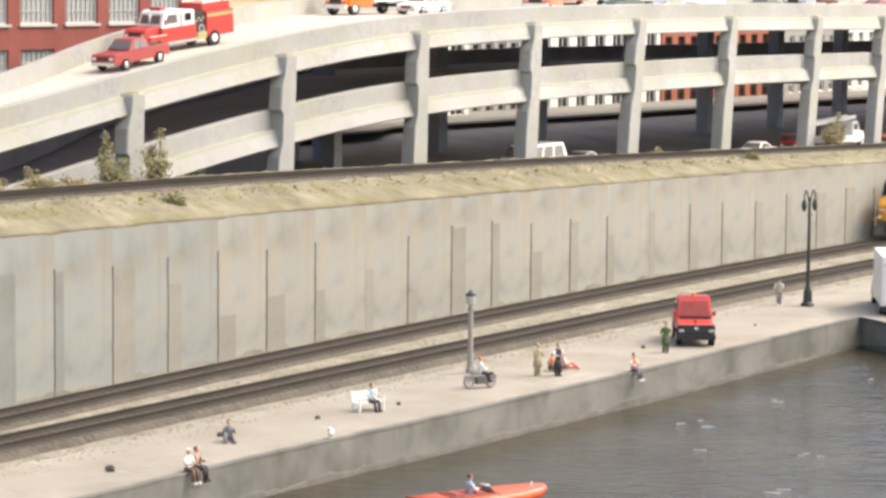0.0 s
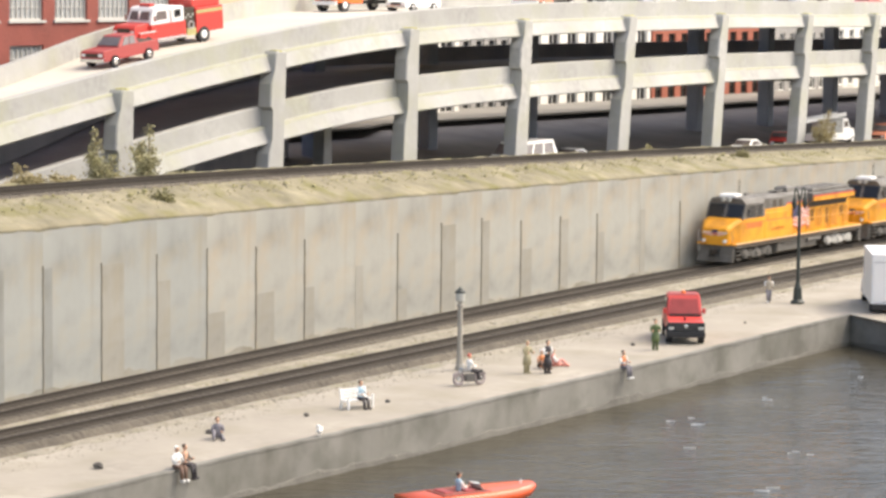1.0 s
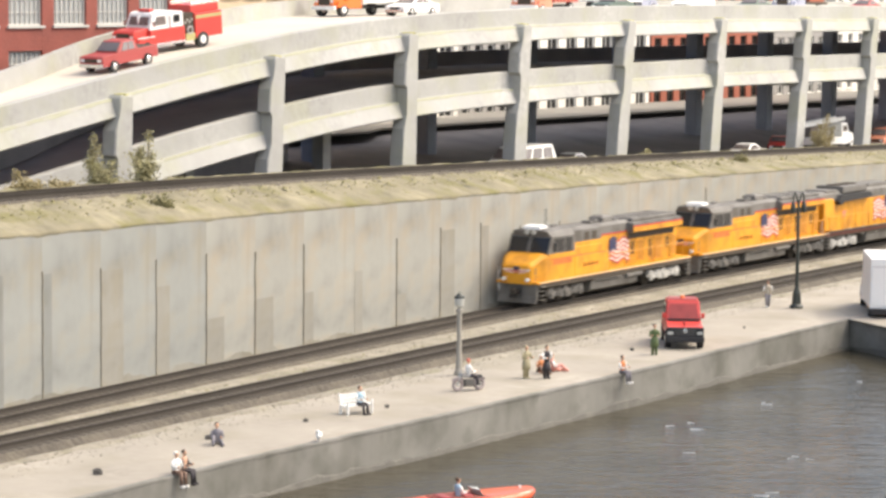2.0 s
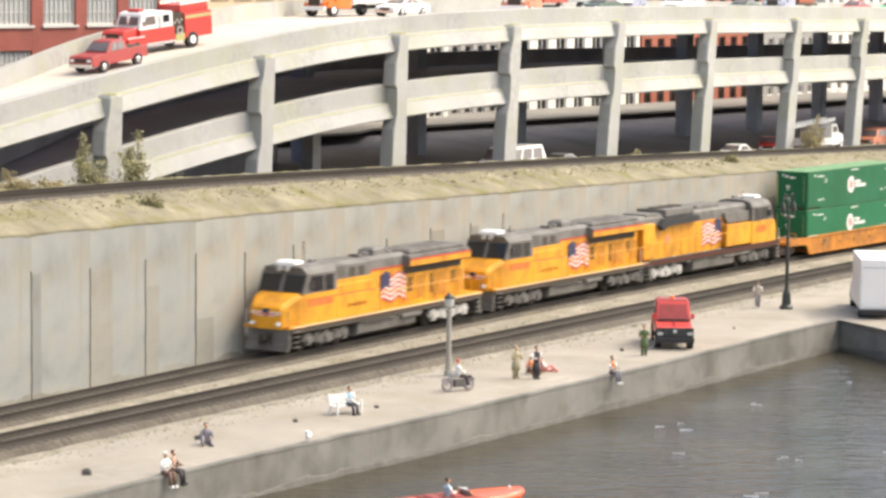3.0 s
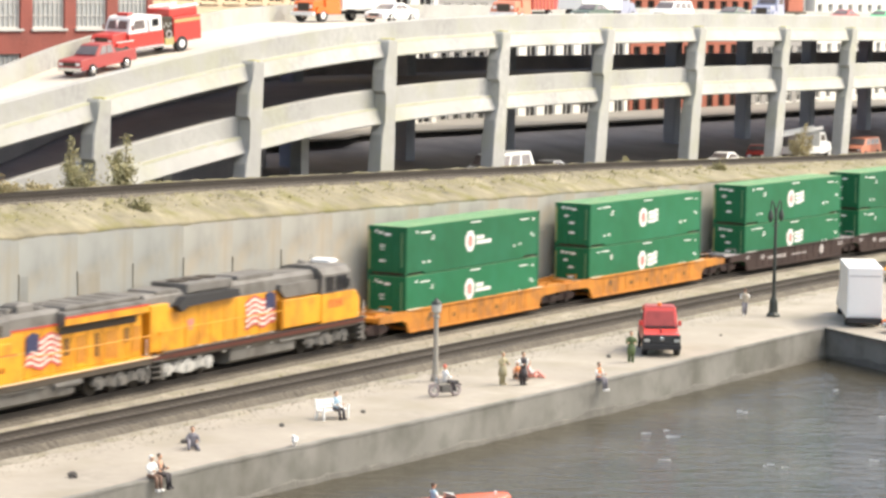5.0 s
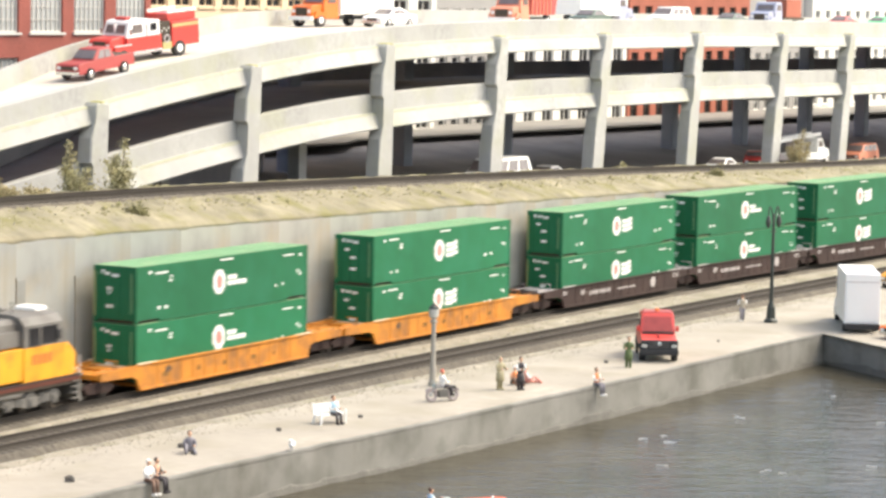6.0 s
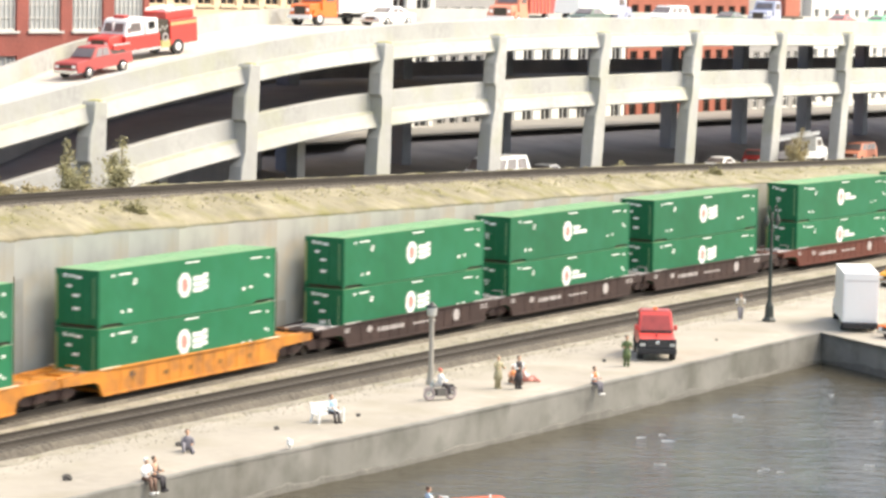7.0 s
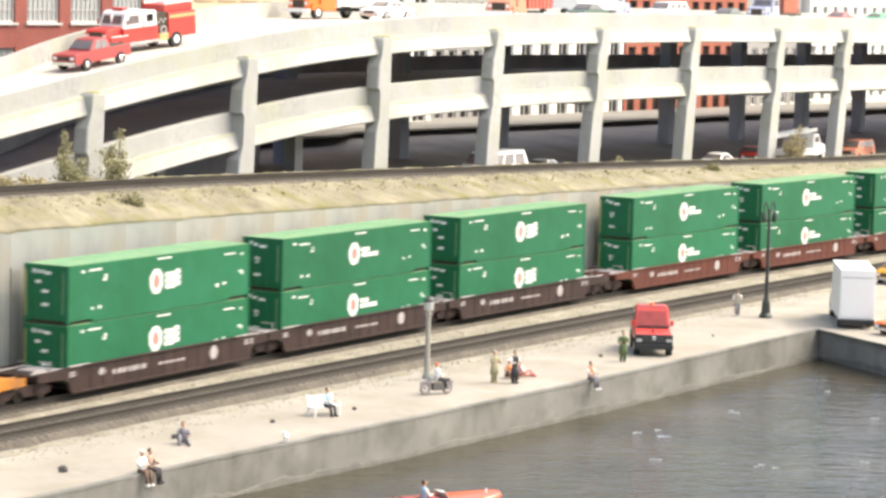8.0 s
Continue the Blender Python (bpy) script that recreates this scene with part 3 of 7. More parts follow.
def build_lines():
    xs = list(np.arange(X0, X1 + 1, 4.0))
    build_track("far_track", track_y, lambda x: -0.12, xs, "weathered railway track at the foot of the wall")
    build_track("near_track", near_y, lambda x: 0.0, xs, "weathered railway track along the quay")
    build_track("upper_track", lambda x: 8.0, upper_rail, xs, "weathered railway track on the bank above the wall")
    # grassy verge behind the upper track
    bm = mesh()
    rows = []
    for x in np.arange(X0, 200, 0.6):
        h = upper_rail(x)
        rows.append([(x, 9.5, h - 0.6)] + [(x, 9.7 + 0.35 * k, h - 0.12 + (0.14 if k < 3 else 0.05) * noise.noise(Vector((x * 0.9, k * 1.3, 4))) + 0.1 * noise.noise(Vector((x * 2.9, k * 2.1, 9)))) for k in range(4)] + [(x, 11.3, h - 1.3), (x, 9.5, h - 1.3)])
    loft(bm, rows)
    setting("verge", bm, M["grass"], "rough grassy verge behind the upper track", "verge", True)
    # light ballast between and beside the two lower tracks
    bm = mesh()
    rows = []
    for x in np.arange(X0, X1 + 1, 1.2):
        a, b = near_y(x) - 2.6 - 0.7 * noise.noise(Vector((x * 0.5, 0, 3))), wall_y(x) + 0.02
        rows.append([(x, a + (b - a) * t, LOW + (0.0 if i == 0 else 0.05 + 0.03 * noise.noise(Vector((x, t * 9, 0))))) for i, t in enumerate(np.linspace(0, 1, 12))])
    loft(bm, rows, close=False)
    setting("ballast", bm, M["ballast"], "pale sandy ballast round the tracks", "ballast", True)
    scatter("gravel", "loose pale gravel beside the track", -62, 60, lambda x: near_y(x) - 1.9, lambda x: near_y(x) - 4.3, LOW + 0.01, 2600, 3, M["pale_stone"], 0.02, 0.055)
    scatter("track_gravel", "pale gravel between the two tracks", -62, 80, lambda x: near_y(x) + 1.9, lambda x: track_y(x) - 1.9, LOW + 0.06, 3000, 6, M["pale_stone"], 0.02, 0.06)
    scatter("cinders", "brown cinders spilled along the near track", -62, 90, lambda x: near_y(x) - 1.6, lambda x: near_y(x) - 2.9, LOW + 0.05, 1500, 12, M["cinder"], 0.02, 0.065)
    scatter("track_cinders", "brown cinders spilled between the two tracks", -62, 90, lambda x: near_y(x) + 1.6, lambda x: track_y(x) - 1.6, LOW + 0.06, 1500, 13, M["cinder"], 0.02, 0.055)
    scatter("weeds", "low dry weeds between the tracks", -62, 80, lambda x: near_y(x) + 2.1, lambda x: track_y(x) - 2.3, LOW + 0.06, 160, 14, M["tuft"], 0.03, 0.13)
    scatter("wall_weeds", "low dry weeds at the foot of the wall", -62, 110, lambda x: wall_y(x) - 0.02, lambda x: wall_y(x) - 0.3, LOW + 0.06, 420, 15, M["tuft"], 0.05, 0.2)


# ---- viaduct ----
def build_viaduct():
    v = thing("viaduct", P(0, 0, 0), "two-level weathered concrete viaduct with sloping ramps", "viaduct", kind="structure")
    xs = list(np.arange(-100, 200.1, 2.5))

    def beam(off):
        def sec(x):
            t = parapet_top(x) + off
            return [(14.0, t), (13.55, t), (13.5, t - 0.05), (13.5, t - 1.2), (13.28, t - 1.25), (13.22, t - 1.31), (12.88, t - 2.22), (12.95, t - 2.3), (14.0, t - 2.3)]
        return sec

    for name, off, x_from in (("upper_beam", 0.0, -100), ("lower_beam", -4.4, -44)):
        bm = mesh()
        strip(bm, beam(off), [x for x in xs if x >= x_from])
        part(name, bm, M["viaduct"], v, "pale stained concrete edge beam")
        bm = mesh()
        rows = []
        for x in np.arange(max(-60, x_from), 150, 0.6):
            t = parapet_top(x) + off - 1.22
            w = 0.03 + 0.16 * max(0, noise.noise(Vector((x * 0.22, off, 3))) + 0.5 * noise.noise(Vector((x * 0.9, off, 8))))
            rows.append([(x, 13.52, t), (x, 13.27 - w * 0.1, t + 0.01), (x, 13.2 - w * 0.4, t - 0.1 - w), (x, 13.3, t - 0.3)])
        loft(bm, rows)
        part("moss_streak", bm, M["ledge_moss"], v, "greenish moss streak along the ledge")
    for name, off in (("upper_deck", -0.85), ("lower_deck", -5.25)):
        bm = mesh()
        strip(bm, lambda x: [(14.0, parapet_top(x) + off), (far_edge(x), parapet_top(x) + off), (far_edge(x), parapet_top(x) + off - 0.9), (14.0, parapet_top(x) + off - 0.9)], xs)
        # lower deck: the upper deck's shade is put into its dark colour
        part(name, bm, M["deck"] if off > -1 else M["under"], v, "sunlit pale road deck" if off > -1 else "dark road deck, shade put into its colour")
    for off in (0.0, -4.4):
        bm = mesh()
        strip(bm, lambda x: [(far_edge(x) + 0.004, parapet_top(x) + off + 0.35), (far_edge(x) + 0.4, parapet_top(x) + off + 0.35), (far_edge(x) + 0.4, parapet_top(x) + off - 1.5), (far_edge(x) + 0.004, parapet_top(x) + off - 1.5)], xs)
        # lower parapet takes the shade-dark tone instead of the beam concrete
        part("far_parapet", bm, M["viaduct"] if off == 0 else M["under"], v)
    tops = [(-34.0, -34.2), (-19.0, -19.3), (-3.6, -4.0), (12.1, 11.9), (27.6, 27.0), (44.0, 42.9), (60.5, 59.5), (77.9, 76.7), (93.2, 92.0), (109.5, 108.3), (126, 125), (142, 141)]
    for xt, xb in tops:
        zt = parapet_top(xt) - 1.2
        zb = 5.4
        bm = mesh()

        def cx(z):
            return xt + (xb - xt) * (zt - z) / 9.5

        w = 0.56
        left = [(zt, w), (zt - 0.1, w + 0.05), (zt - 1.1, w + 0.05), (zt - 1.9, w + 0.42), (zt - 3.3, w + 0.48), (zt - 3.5, w + 0.12), (zt - 5.3, w + 0.12), (zt - 6.2, w + 0.5), (zt - 8, w + 0.62), (zb, w + 0.66)]
        poly = [(cx(z) - a, z) for z, a in left if z >= zb] + [(cx(zb) + w + 0.02, zb), (cx(zt) + w + 0.04, zt - 0.12), (cx(zt) + w - 0.06, zt + 0.08), (cx(zt) - w + 0.1, zt + 0.1)]
        prism(bm, poly, "y", 12.6, 13.6)
        bmesh.ops.bevel(bm, geom=[e for e in bm.edges if abs(e.verts[0].co.y - e.verts[1].co.y) < 0.01], offset=0.08, segments=1, affect="EDGES")
        part("column", bm, M["viaduct"], v, "haunched concrete column with mossy top")
        bm = mesh()
        ball(bm, (xt, 13.05, zt + 0.08), w * 0.85, 0.45, 0.09, seg=9, rough=0.6)
        part("moss", bm, M["moss"], v, "yellow moss on the column top")
        # second row of concrete columns, then the dark ones under the far deck edge
        if far_edge(xt) > 21.5 and xt < 20:
            bm = mesh()
            prism(bm, [(xt - 0.5, 5.4), (xt + 0.5, 5.4), (xt + 0.45, parapet_top(xt) - 7.3), (xt + 0.8, parapet_top(xt) - 6.2), (xt - 0.8, parapet_top(xt) - 6.2), (xt - 0.45, parapet_top(xt) - 7.3)], "y", 19.5, 20.4)
            part("middle_column", bm, M["viaduct"], v, "shaded concrete column under the deck")
        for y in (31.0,):
            if y < far_edge(xt) - 1.5:
                # far columns: shade under the decks is put into their colour
                bm = mesh()
                box(bm, xt - 0.7, xt + 0.7, y - 0.6, y + 0.6, 5.4, parapet_top(xt) - 1.4, 0.1)
                part("inner_column", bm, M["steel"], v, "blue-grey inner column, deck shade in its colour")
                bm = mesh()
                box(bm, xt - 0.6, xt + 0.6, 14.0, far_edge(xt) - 0.6, parapet_top(xt) - 7.0, parapet_top(xt) - 5.9)
                part("cross_beam", bm, M["viaduct"], v)
    # closed wall added under the ramp, deck shade painted as its dark tone
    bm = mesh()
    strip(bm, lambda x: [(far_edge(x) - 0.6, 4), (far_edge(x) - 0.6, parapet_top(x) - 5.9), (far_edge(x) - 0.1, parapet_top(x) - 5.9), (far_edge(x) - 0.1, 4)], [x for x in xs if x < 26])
    part("abutment", bm, M["under"], v, "closed wall added under the ramp, shade in its dark colour")
    # street under and behind the viaduct
    bm = mesh()
    rows = []
    for x in np.arange(X0, 420, 4):
        g = upper_rail(x) - 0.9
        base = 6.1 - 0.014 * x
        rows.append([(x, 9.9, g), (x, 11.0, max(base, g - 0.5)), (x, 11.8, max(base, g - 1.0)), (x, 14, base), (x, 24, base + 0.2), (x, 44, 8.3 - 0.008 * x), (x, 75, 8.3 - 0.008 * x), (x, 300, 8.3 - 0.008 * x)])
    loft(bm, rows, close=False)
    setting("street", bm, M["asphalt"], "dark asphalt street below the viaduct", "street")
    # pale slab added to paint the strip of street lit beyond the decks
    bm = mesh()
    strip(bm, lambda x: [(36.5 if x < 46 else 39.0, 8.2 - 0.008 * x), (36.5 if x < 46 else 39.0, 8.36 - 0.008 * x), (52.0, 8.36 - 0.008 * x), (52.0, 8.2 - 0.008 * x)], list(np.arange(20, 236, 6.0)))
    setting("pavement", bm, M["ground"], "pale slab before the houses, lit street put into its colour", "pavement")


build_ground()
build_wall()
build_lines()
build_viaduct()
# ---- train ----
ROLLING = []


def bogie(parent, x, mat, label):
    """A three-axle locomotive truck."""
    bm = mesh()
    for s in (-1, 1):
        y0, y1 = sorted((s * 1.12, s * 1.3))
        prism(bm, [(-2.35, 0.62), (-2.2, 0.95), (-1.6, 1.0), (-1.3, 0.78), (-0.5, 0.78), (-0.25, 1.0), (0.25, 1.0), (0.5, 0.78), (1.3, 0.78), (1.6, 1.0), (2.2, 0.95), (2.35, 0.62), (1.9, 0.38), (1.1, 0.5), (0.45, 0.32), (-0.45, 0.32), (-1.1, 0.5), (-1.9, 0.38)], "y", y0, y1)
        for ax in (-1.85, 0, 1.85):
            box(bm, ax - 0.24, ax + 0.24, s * 1.3 - 0.08, s * 1.3 + 0.08, 0.32, 0.78, 0.05)
            tube(bm, (ax, s * 1.34, 0.52), (ax, s * 1.44, 0.52), 0.16)
        for ax in (-0.95, 0.95):
            for dx in (-0.16, 0.16):
                tube(bm, (ax + dx, s * 1.27, 0.45), (ax + dx, s * 1.27, 0.95), 0.11, seg=8)
    box(bm, -0.5, 0.5, -1.1, 1.1, 0.6, 1.05)
    o = part("truck_frame", bm, mat, parent, label)
    o.location.x = x * S
    for ax in (-1.85, 0, 1.85):
        bm = mesh()
        for s in (-1, 1):
            tube(bm, (0, s * 0.7, 0), (0, s * 0.82, 0), 0.51, seg=18)
            tube(bm, (0, s * 0.66, 0), (0, s * 0.7, 0), 0.56, seg=18)
        tube(bm, (0, -0.7, 0), (0, 0.7, 0), 0.09)
        w = part("wheelset", bm, M["rail"], o)
        w.location = (ax * S, 0, 0.52 * S)


def flag(parent, x, z, s, k=1.0):
    """A waving flag decal on the hood's side s, its dark field towards the front."""
    y = s * 1.075
    f = None
    bars = 11
    for i in range(bars):
        bm = mesh()
        rows = []
        for j in range(13):
            u = j / 12
            wv = 0.12 * math.sin(u * 10.5 + 0.4) + 0.02 * u
            z0 = z - 0.132 * k * i + wv * k
            a = x + u * 2.75 * k + 0.05 * math.sin(i * 2.1)
            rows.append([(a, y, z0), (a, y, z0 - 0.132 * k), (a, y + s * 0.012, z0 - 0.132 * k), (a, y + s * 0.012, z0)])
        loft(bm, rows)
        f = part("flag_stripe", bm, M["flag_red"] if i % 2 == 0 else M["flag_white"], parent, "painted flag stripe")
    bm = mesh()
    prism(bm, [(x + 0.02, z + 0.02), (x + 0.5, z + 0.22), (x + 1.0, z + 0.1), (x + 0.98, z - 0.72), (x + 0.5, z - 0.6), (x - 0.02, z - 0.78)], "y", y - s * 0.01, y + s * 0.035)
    part("flag_field", bm, M["navy"], parent, "dark blue painted flag field")


def handrail(parent, pts, post_z, y):
    bm = mesh()
    tube(bm, pts[0], pts[-1], 0.03, seg=6)
    part("handrail", bm, M["yellow"], parent)
    for p in pts:
        bm = mesh()
        tube(bm, (p[0], p[1], post_z), p, 0.028, seg=6)
        part("handrail_post", bm, M["yellow"], parent)


def locomotive(kind, offset, turn=0, silver=True):
    road = kind == "road"
    L = 22.0
    loco = thing("locomotive", P(0, 0, 0), "yellow and grey diesel locomotive, wavy flag on its side" if road else "yellow and grey diesel locomotive running backwards, flag on its side", "locomotive", "locomotives of the train")
    X = -L / 2  # front end
    C = X - 0.6  # the cab is measured from here

    def put(name, bm, mat, label="", smooth=False):
        return part(name, bm, M[mat], loco, label, smooth)

    # frame, tank and pilots
    # underframe near-black: the shadow below the walkway put into its colour
    bm = mesh()
    box(bm, X + 0.5, -X - 0.4, -1.5, 1.5, 1.1, 1.38, 0.03)
    put("underframe", bm, "shade")
    bm = mesh()
    prism(bm, [(-1.35, 0.95), (-1.5, 1.12), (1.5, 1.12), (1.35, 0.95), (1.3, 0.45), (1.0, 0.28), (-1.0, 0.28), (-1.3, 0.45)], "x", X + 7.6, X + 14.0)
    put("fuel_tank", bm, "loco_grey", "dusty grey fuel tank")
    bm = mesh()
    for k in range(5):
        tube(bm, (X + 8.2 + k * 0.2, -1.42, 1.0), (X + 9.6 + k * 0.5, -1.42, 1.0), 0.06, seg=6)
    tube(bm, (X + 12.2, -1.38, 0.95), (X + 14.4, -1.38, 0.95), 0.16)
    put("air_reservoir", bm, "truck_grey")
    for a, s in ((X, 1), (-X, -1)):
        bm = mesh()
        prism(bm, [(a + s * 0.25, 0.22), (a + s * 0.42, 0.18), (a + s * 0.65, 0.5), (a + s * 0.65, 1.36), (a + s * 0.45, 1.36), (a + s * 0.42, 0.75)], "y", -1.4, 1.4)
        for y in (-1.1, 1.1):
            box(bm, min(a + s * 0.38, a + s * 0.6), max(a + s * 0.38, a + s * 0.6), y - 0.32, y + 0.32, 0.7, 1.36, 0.04)
        put("pilot", bm, "loco_grey", "grey steel pilot and snow plough")
        bm = mesh()
        box(bm, min(a + s * 0.3, a + s * 0.62), max(a + s * 0.3, a + s * 0.62), -1.44, 1.44, 1.37, 1.52, 0.03)
        put("anticlimber", bm, "yellow" if road else "loco_grey")
        for k in range(3):
            y = -0.35 + 0.35 * k
            bm = mesh()
            tube(bm, (a + s * 0.34, y, 1.2), (a + s * 0.26, y + 0.05, 0.7), 0.035, seg=6)
            tube(bm, (a + s * 0.26, y + 0.05, 0.7), (a + s * 0.32, y + 0.1, 0.5), 0.035, seg=6)
            put("air_hose", bm, "black")
        bm = mesh()
        box(bm, min(a - s * 0.25, a + s * 0.5), max(a - s * 0.25, a + s * 0.5), -0.18, 0.18, 0.78, 1.08, 0.05)
        put("coupler", bm, "rail")
        for side in (-1, 1):
            bm = mesh()
            for i in range(4):
                b0 = a + s * 0.62
                box(bm, min(b0, b0 + s * 0.65), max(b0, b0 + s * 0.65), side * 1.5 - 0.12, side * 1.5 + 0.08, 0.38 + i * 0.27, 0.42 + i * 0.27)
            put("step", bm, "loco_grey")
            bm = mesh()
            tube(bm, (a + s * 0.35, side * 1.35, 0.9), (a + s * 0.35, side * 1.35, 2.35), 0.025, seg=6)
            put("end_rail", bm, "white" if side > 0 else "loco_grey")
    bogie(loco, X + 4.3, M["truck_grey"], "dark grey truck frame")
    bogie(loco, -X - 4.1, M["silver" if silver else "truck_grey"], "silver painted truck frame" if silver else "dark grey truck frame")
    # walkway with its pale edge
    bm = mesh()
    box(bm, X + 0.35, -X - 0.35, -1.53, 1.53, 1.38, 1.5, 0.02)
    put("walkway", bm, "yellow" if road else "loco_grey")
    for s in (-1, 1):
        bm = mesh()
        box(bm, X + 0.6, -X - 0.5, s * 1.545 - 0.012, s * 1.545 + 0.012, 1.42, 1.48 if road else 1.55)
        put("sill_stripe", bm, "cream" if road else "well_brown")
    # nose and cab
    bm = mesh()
    loft(bm, [[(x, y * w, z) for y, z in ((-1, 1.36), (-1, h - 0.18), (-0.8, h), (0.8, h), (1, h - 0.18), (1, 1.36))] for x, w, h in ((X + 0.25, 1.02, 2.46), (X + 0.38, 1.1, 2.6), (X + 1.35, 1.5, 3.1), (X + 1.9, 1.51, 3.2))])
    put("nose", bm, "yellow", "yellow wedge nose", False)
    for s in (-1, 1):
        bm = mesh()
        prism(bm, [(s * 0.2, 2.0), (s * 0.7, 2.08), (s * 1.0, 2.2), (s * 0.98, 2.27), (s * 0.2, 2.26)], "x", X + 0.215, X + 0.35)
        put("wing_emblem", bm, "flag_white", "white and red nose wing")
        bm = mesh()
        prism(bm, [(s * 0.2, 2.07), (s * 0.75, 2.14), (s * 0.75, 2.2), (s * 0.2, 2.17)], "x", X + 0.205, X + 0.35)
        put("wing_stripe", bm, "decal_red")
    bm = mesh()
    prism(bm, [(-0.2, 2.42), (0.2, 2.42), (0.22, 2.2), (0, 1.98), (-0.22, 2.2)], "x", X + 0.19, X + 0.35)
    put("shield_emblem", bm, "navy", "dark blue nose shield")
    bm = mesh()
    prism(bm, [(-0.2, 2.2), (0.2, 2.2), (0, 2.0)], "x", X + 0.18, X + 0.35)
    put("shield_stripe", bm, "decal_red")
    for y in (-0.85, 0.85):
        bm = mesh()
        tube(bm, (X + 0.1, y, 1.64), (X + 0.34, y, 1.64), 0.12)
        put("ditch_light", bm, "white")
    bm = mesh()
    prism(bm, [(C + 2.3, 1.5), (C + 2.3, 3.1), (C + 5.7, 3.1), (C + 5.7, 1.5)], "y", -1.5, 1.5)
    put("cab", bm, "yellow", "yellow lower cab")
    bm = mesh()
    loft(bm, [[(C + a, y, z) for a, y in ((2.25, -1.5), (5.7, -1.5), (5.7, 1.5), (2.25, 1.5))] for z in (3.1, 3.12)] +
         [[(C + 2.7, -1.5, 4.1), (C + 5.7, -1.5, 4.1), (C + 5.7, 1.5, 4.1), (C + 2.7, 1.5, 4.1)],
          [(C + 2.6, -1.2, 4.45), (C + 5.7, -1.2, 4.45), (C + 5.7, 1.2, 4.45), (C + 2.6, 1.2, 4.45)],
          [(C + 2.8, -0.7, 4.58), (C + 5.7, -0.7, 4.58), (C + 5.7, 0.7, 4.58), (C + 2.8, 0.7, 4.58)]])
    put("cab_top", bm, "loco_grey", "grey cab roof and window band")
    for s in (-1, 1):
        bm = mesh()
        loft(bm, [[(C + 2.27 + t * 0.42 - 0.03, s * y, 3.18 + t * 0.88) for y in (0.13, 1.4)] + [(C + 2.42 + t * 0.42, s * y, 3.18 + t * 0.88) for y in (1.4, 0.13)] for t in (0, 1)])
        put("windshield", bm, "glass", "dark windshield")
        for a, wd in ((3.05, 1.25), (4.5, 0.85)):
            bm = mesh()
            box(bm, C + a, C + a + wd, s * 1.505 - 0.012, s * 1.505 + 0.012, 3.18, 3.98)
            put("side_window", bm, "glass")
        bm = mesh()
        box(bm, C + 2.95, C + 3.0, s * 1.56 - 0.14, s * 1.56 + 0.14, 3.3, 3.75)
        put("mirror", bm, "loco_grey")
        bm = mesh()
        box(bm, C + 4.35, C + 5.45, s * 1.508 - 0.01, s * 1.508 + 0.01, 3.1, 3.16)
        put("window_trim", bm, "shade")
    bm = mesh()
    loft(bm, [[(C + a, y * w, z) for a, y in ((2.7 + e, -1), (3.6 - e, -1), (3.6 - e, 1), (2.7 + e, 1))] for z, w, e in ((4.4, 0.66, 0), (4.68, 0.64, 0.03), (4.76, 0.54, 0.14))])
    put("air_conditioner", bm, "white", "white cab-roof air conditioner")
    bm = mesh()
    tube(bm, (C + 2.62, -0.25, 4.36), (C + 2.5, -0.25, 4.36), 0.16, seg=12)
    tube(bm, (C + 2.62, 0.25, 4.36), (C + 2.5, 0.25, 4.36), 0.16, seg=12)
    put("headlight", bm, "lamp_glass", "twin pale headlights over the windshield")
    bm = mesh()
    for k in range(3):
        tube(bm, (C + 4.4 + k * 0.16, -0.5, 4.68), (C + 4.9 + k * 0.05, -0.5, 4.68), 0.07, 0.1, seg=8)
    box(bm, C + 4.4, C + 4.8, -0.6, -0.4, 4.5, 4.64)
    put("horn", bm, "loco_grey")
    bm = mesh()
    tube(bm, (C + 5.2, 0.4, 4.5), (C + 5.2, 0.4, 5.6 if road else 5.1), 0.03, seg=6)
    put("antenna", bm, "black")
    # long hood
    hood0, hood1 = C + 5.7, -X - (1.8 if road else 0.7)
    if road:
        bm = mesh()
        box(bm, hood0, hood1, -1.04, 1.04, 1.5, 3.72, 0.05)
        put("hood", bm, "yellow", "yellow engine hood with door seams")
        bm = mesh()
        prism(bm, [(-1.05, 3.72), (-1.0, 4.25), (-0.75, 4.42), (0.75, 4.42), (1.0, 4.25), (1.05, 3.72)], "x", hood0, hood1)
        put("hood_roof", bm, "loco_grey", "sooty grey hood roof")
        bm = mesh()
        box(bm, hood0, X + 9.0, -1.3, 1.3, 3.3, 4.3, 0.06)
        put("blower_housing", bm, "loco_grey")
        for s in (-1, 1):
            bm = mesh()
            for k in (6.7, 7.7):
                box(bm, X + k, X + k + 0.6, s * 1.3 - 0.02, s * 1.3 + 0.02, 3.62, 4.12)
            put("intake_screen", bm, "shade")
            bm = mesh()
            box(bm, hood0, X + 9.6, s * 1.42 - 0.1, s * 1.42 + 0.08, 1.5, 2.75, 0.04)
            box(bm, hood0, X + 8.9, s * 1.2 - 0.2, s * 1.2 + 0.2, 2.75, 3.3, 0.04)
            put("equipment_box", bm, "yellow")
            bm = mesh()
            box(bm, C + 2.4, X + 9.2, s * 1.505 - 0.01, s * 1.505 + 0.01, 2.76, 2.8)
            put("red_line", bm, "red_stripe")
            bm = mesh()
            box(bm, C + 2.85, C + 5.3, s * 1.508 - 0.012, s * 1.508 + 0.012, 2.42, 2.74)
            put("cab_plate", bm, "plate_orange", "faded orange-red plate under the cab window")
            bm = mesh()
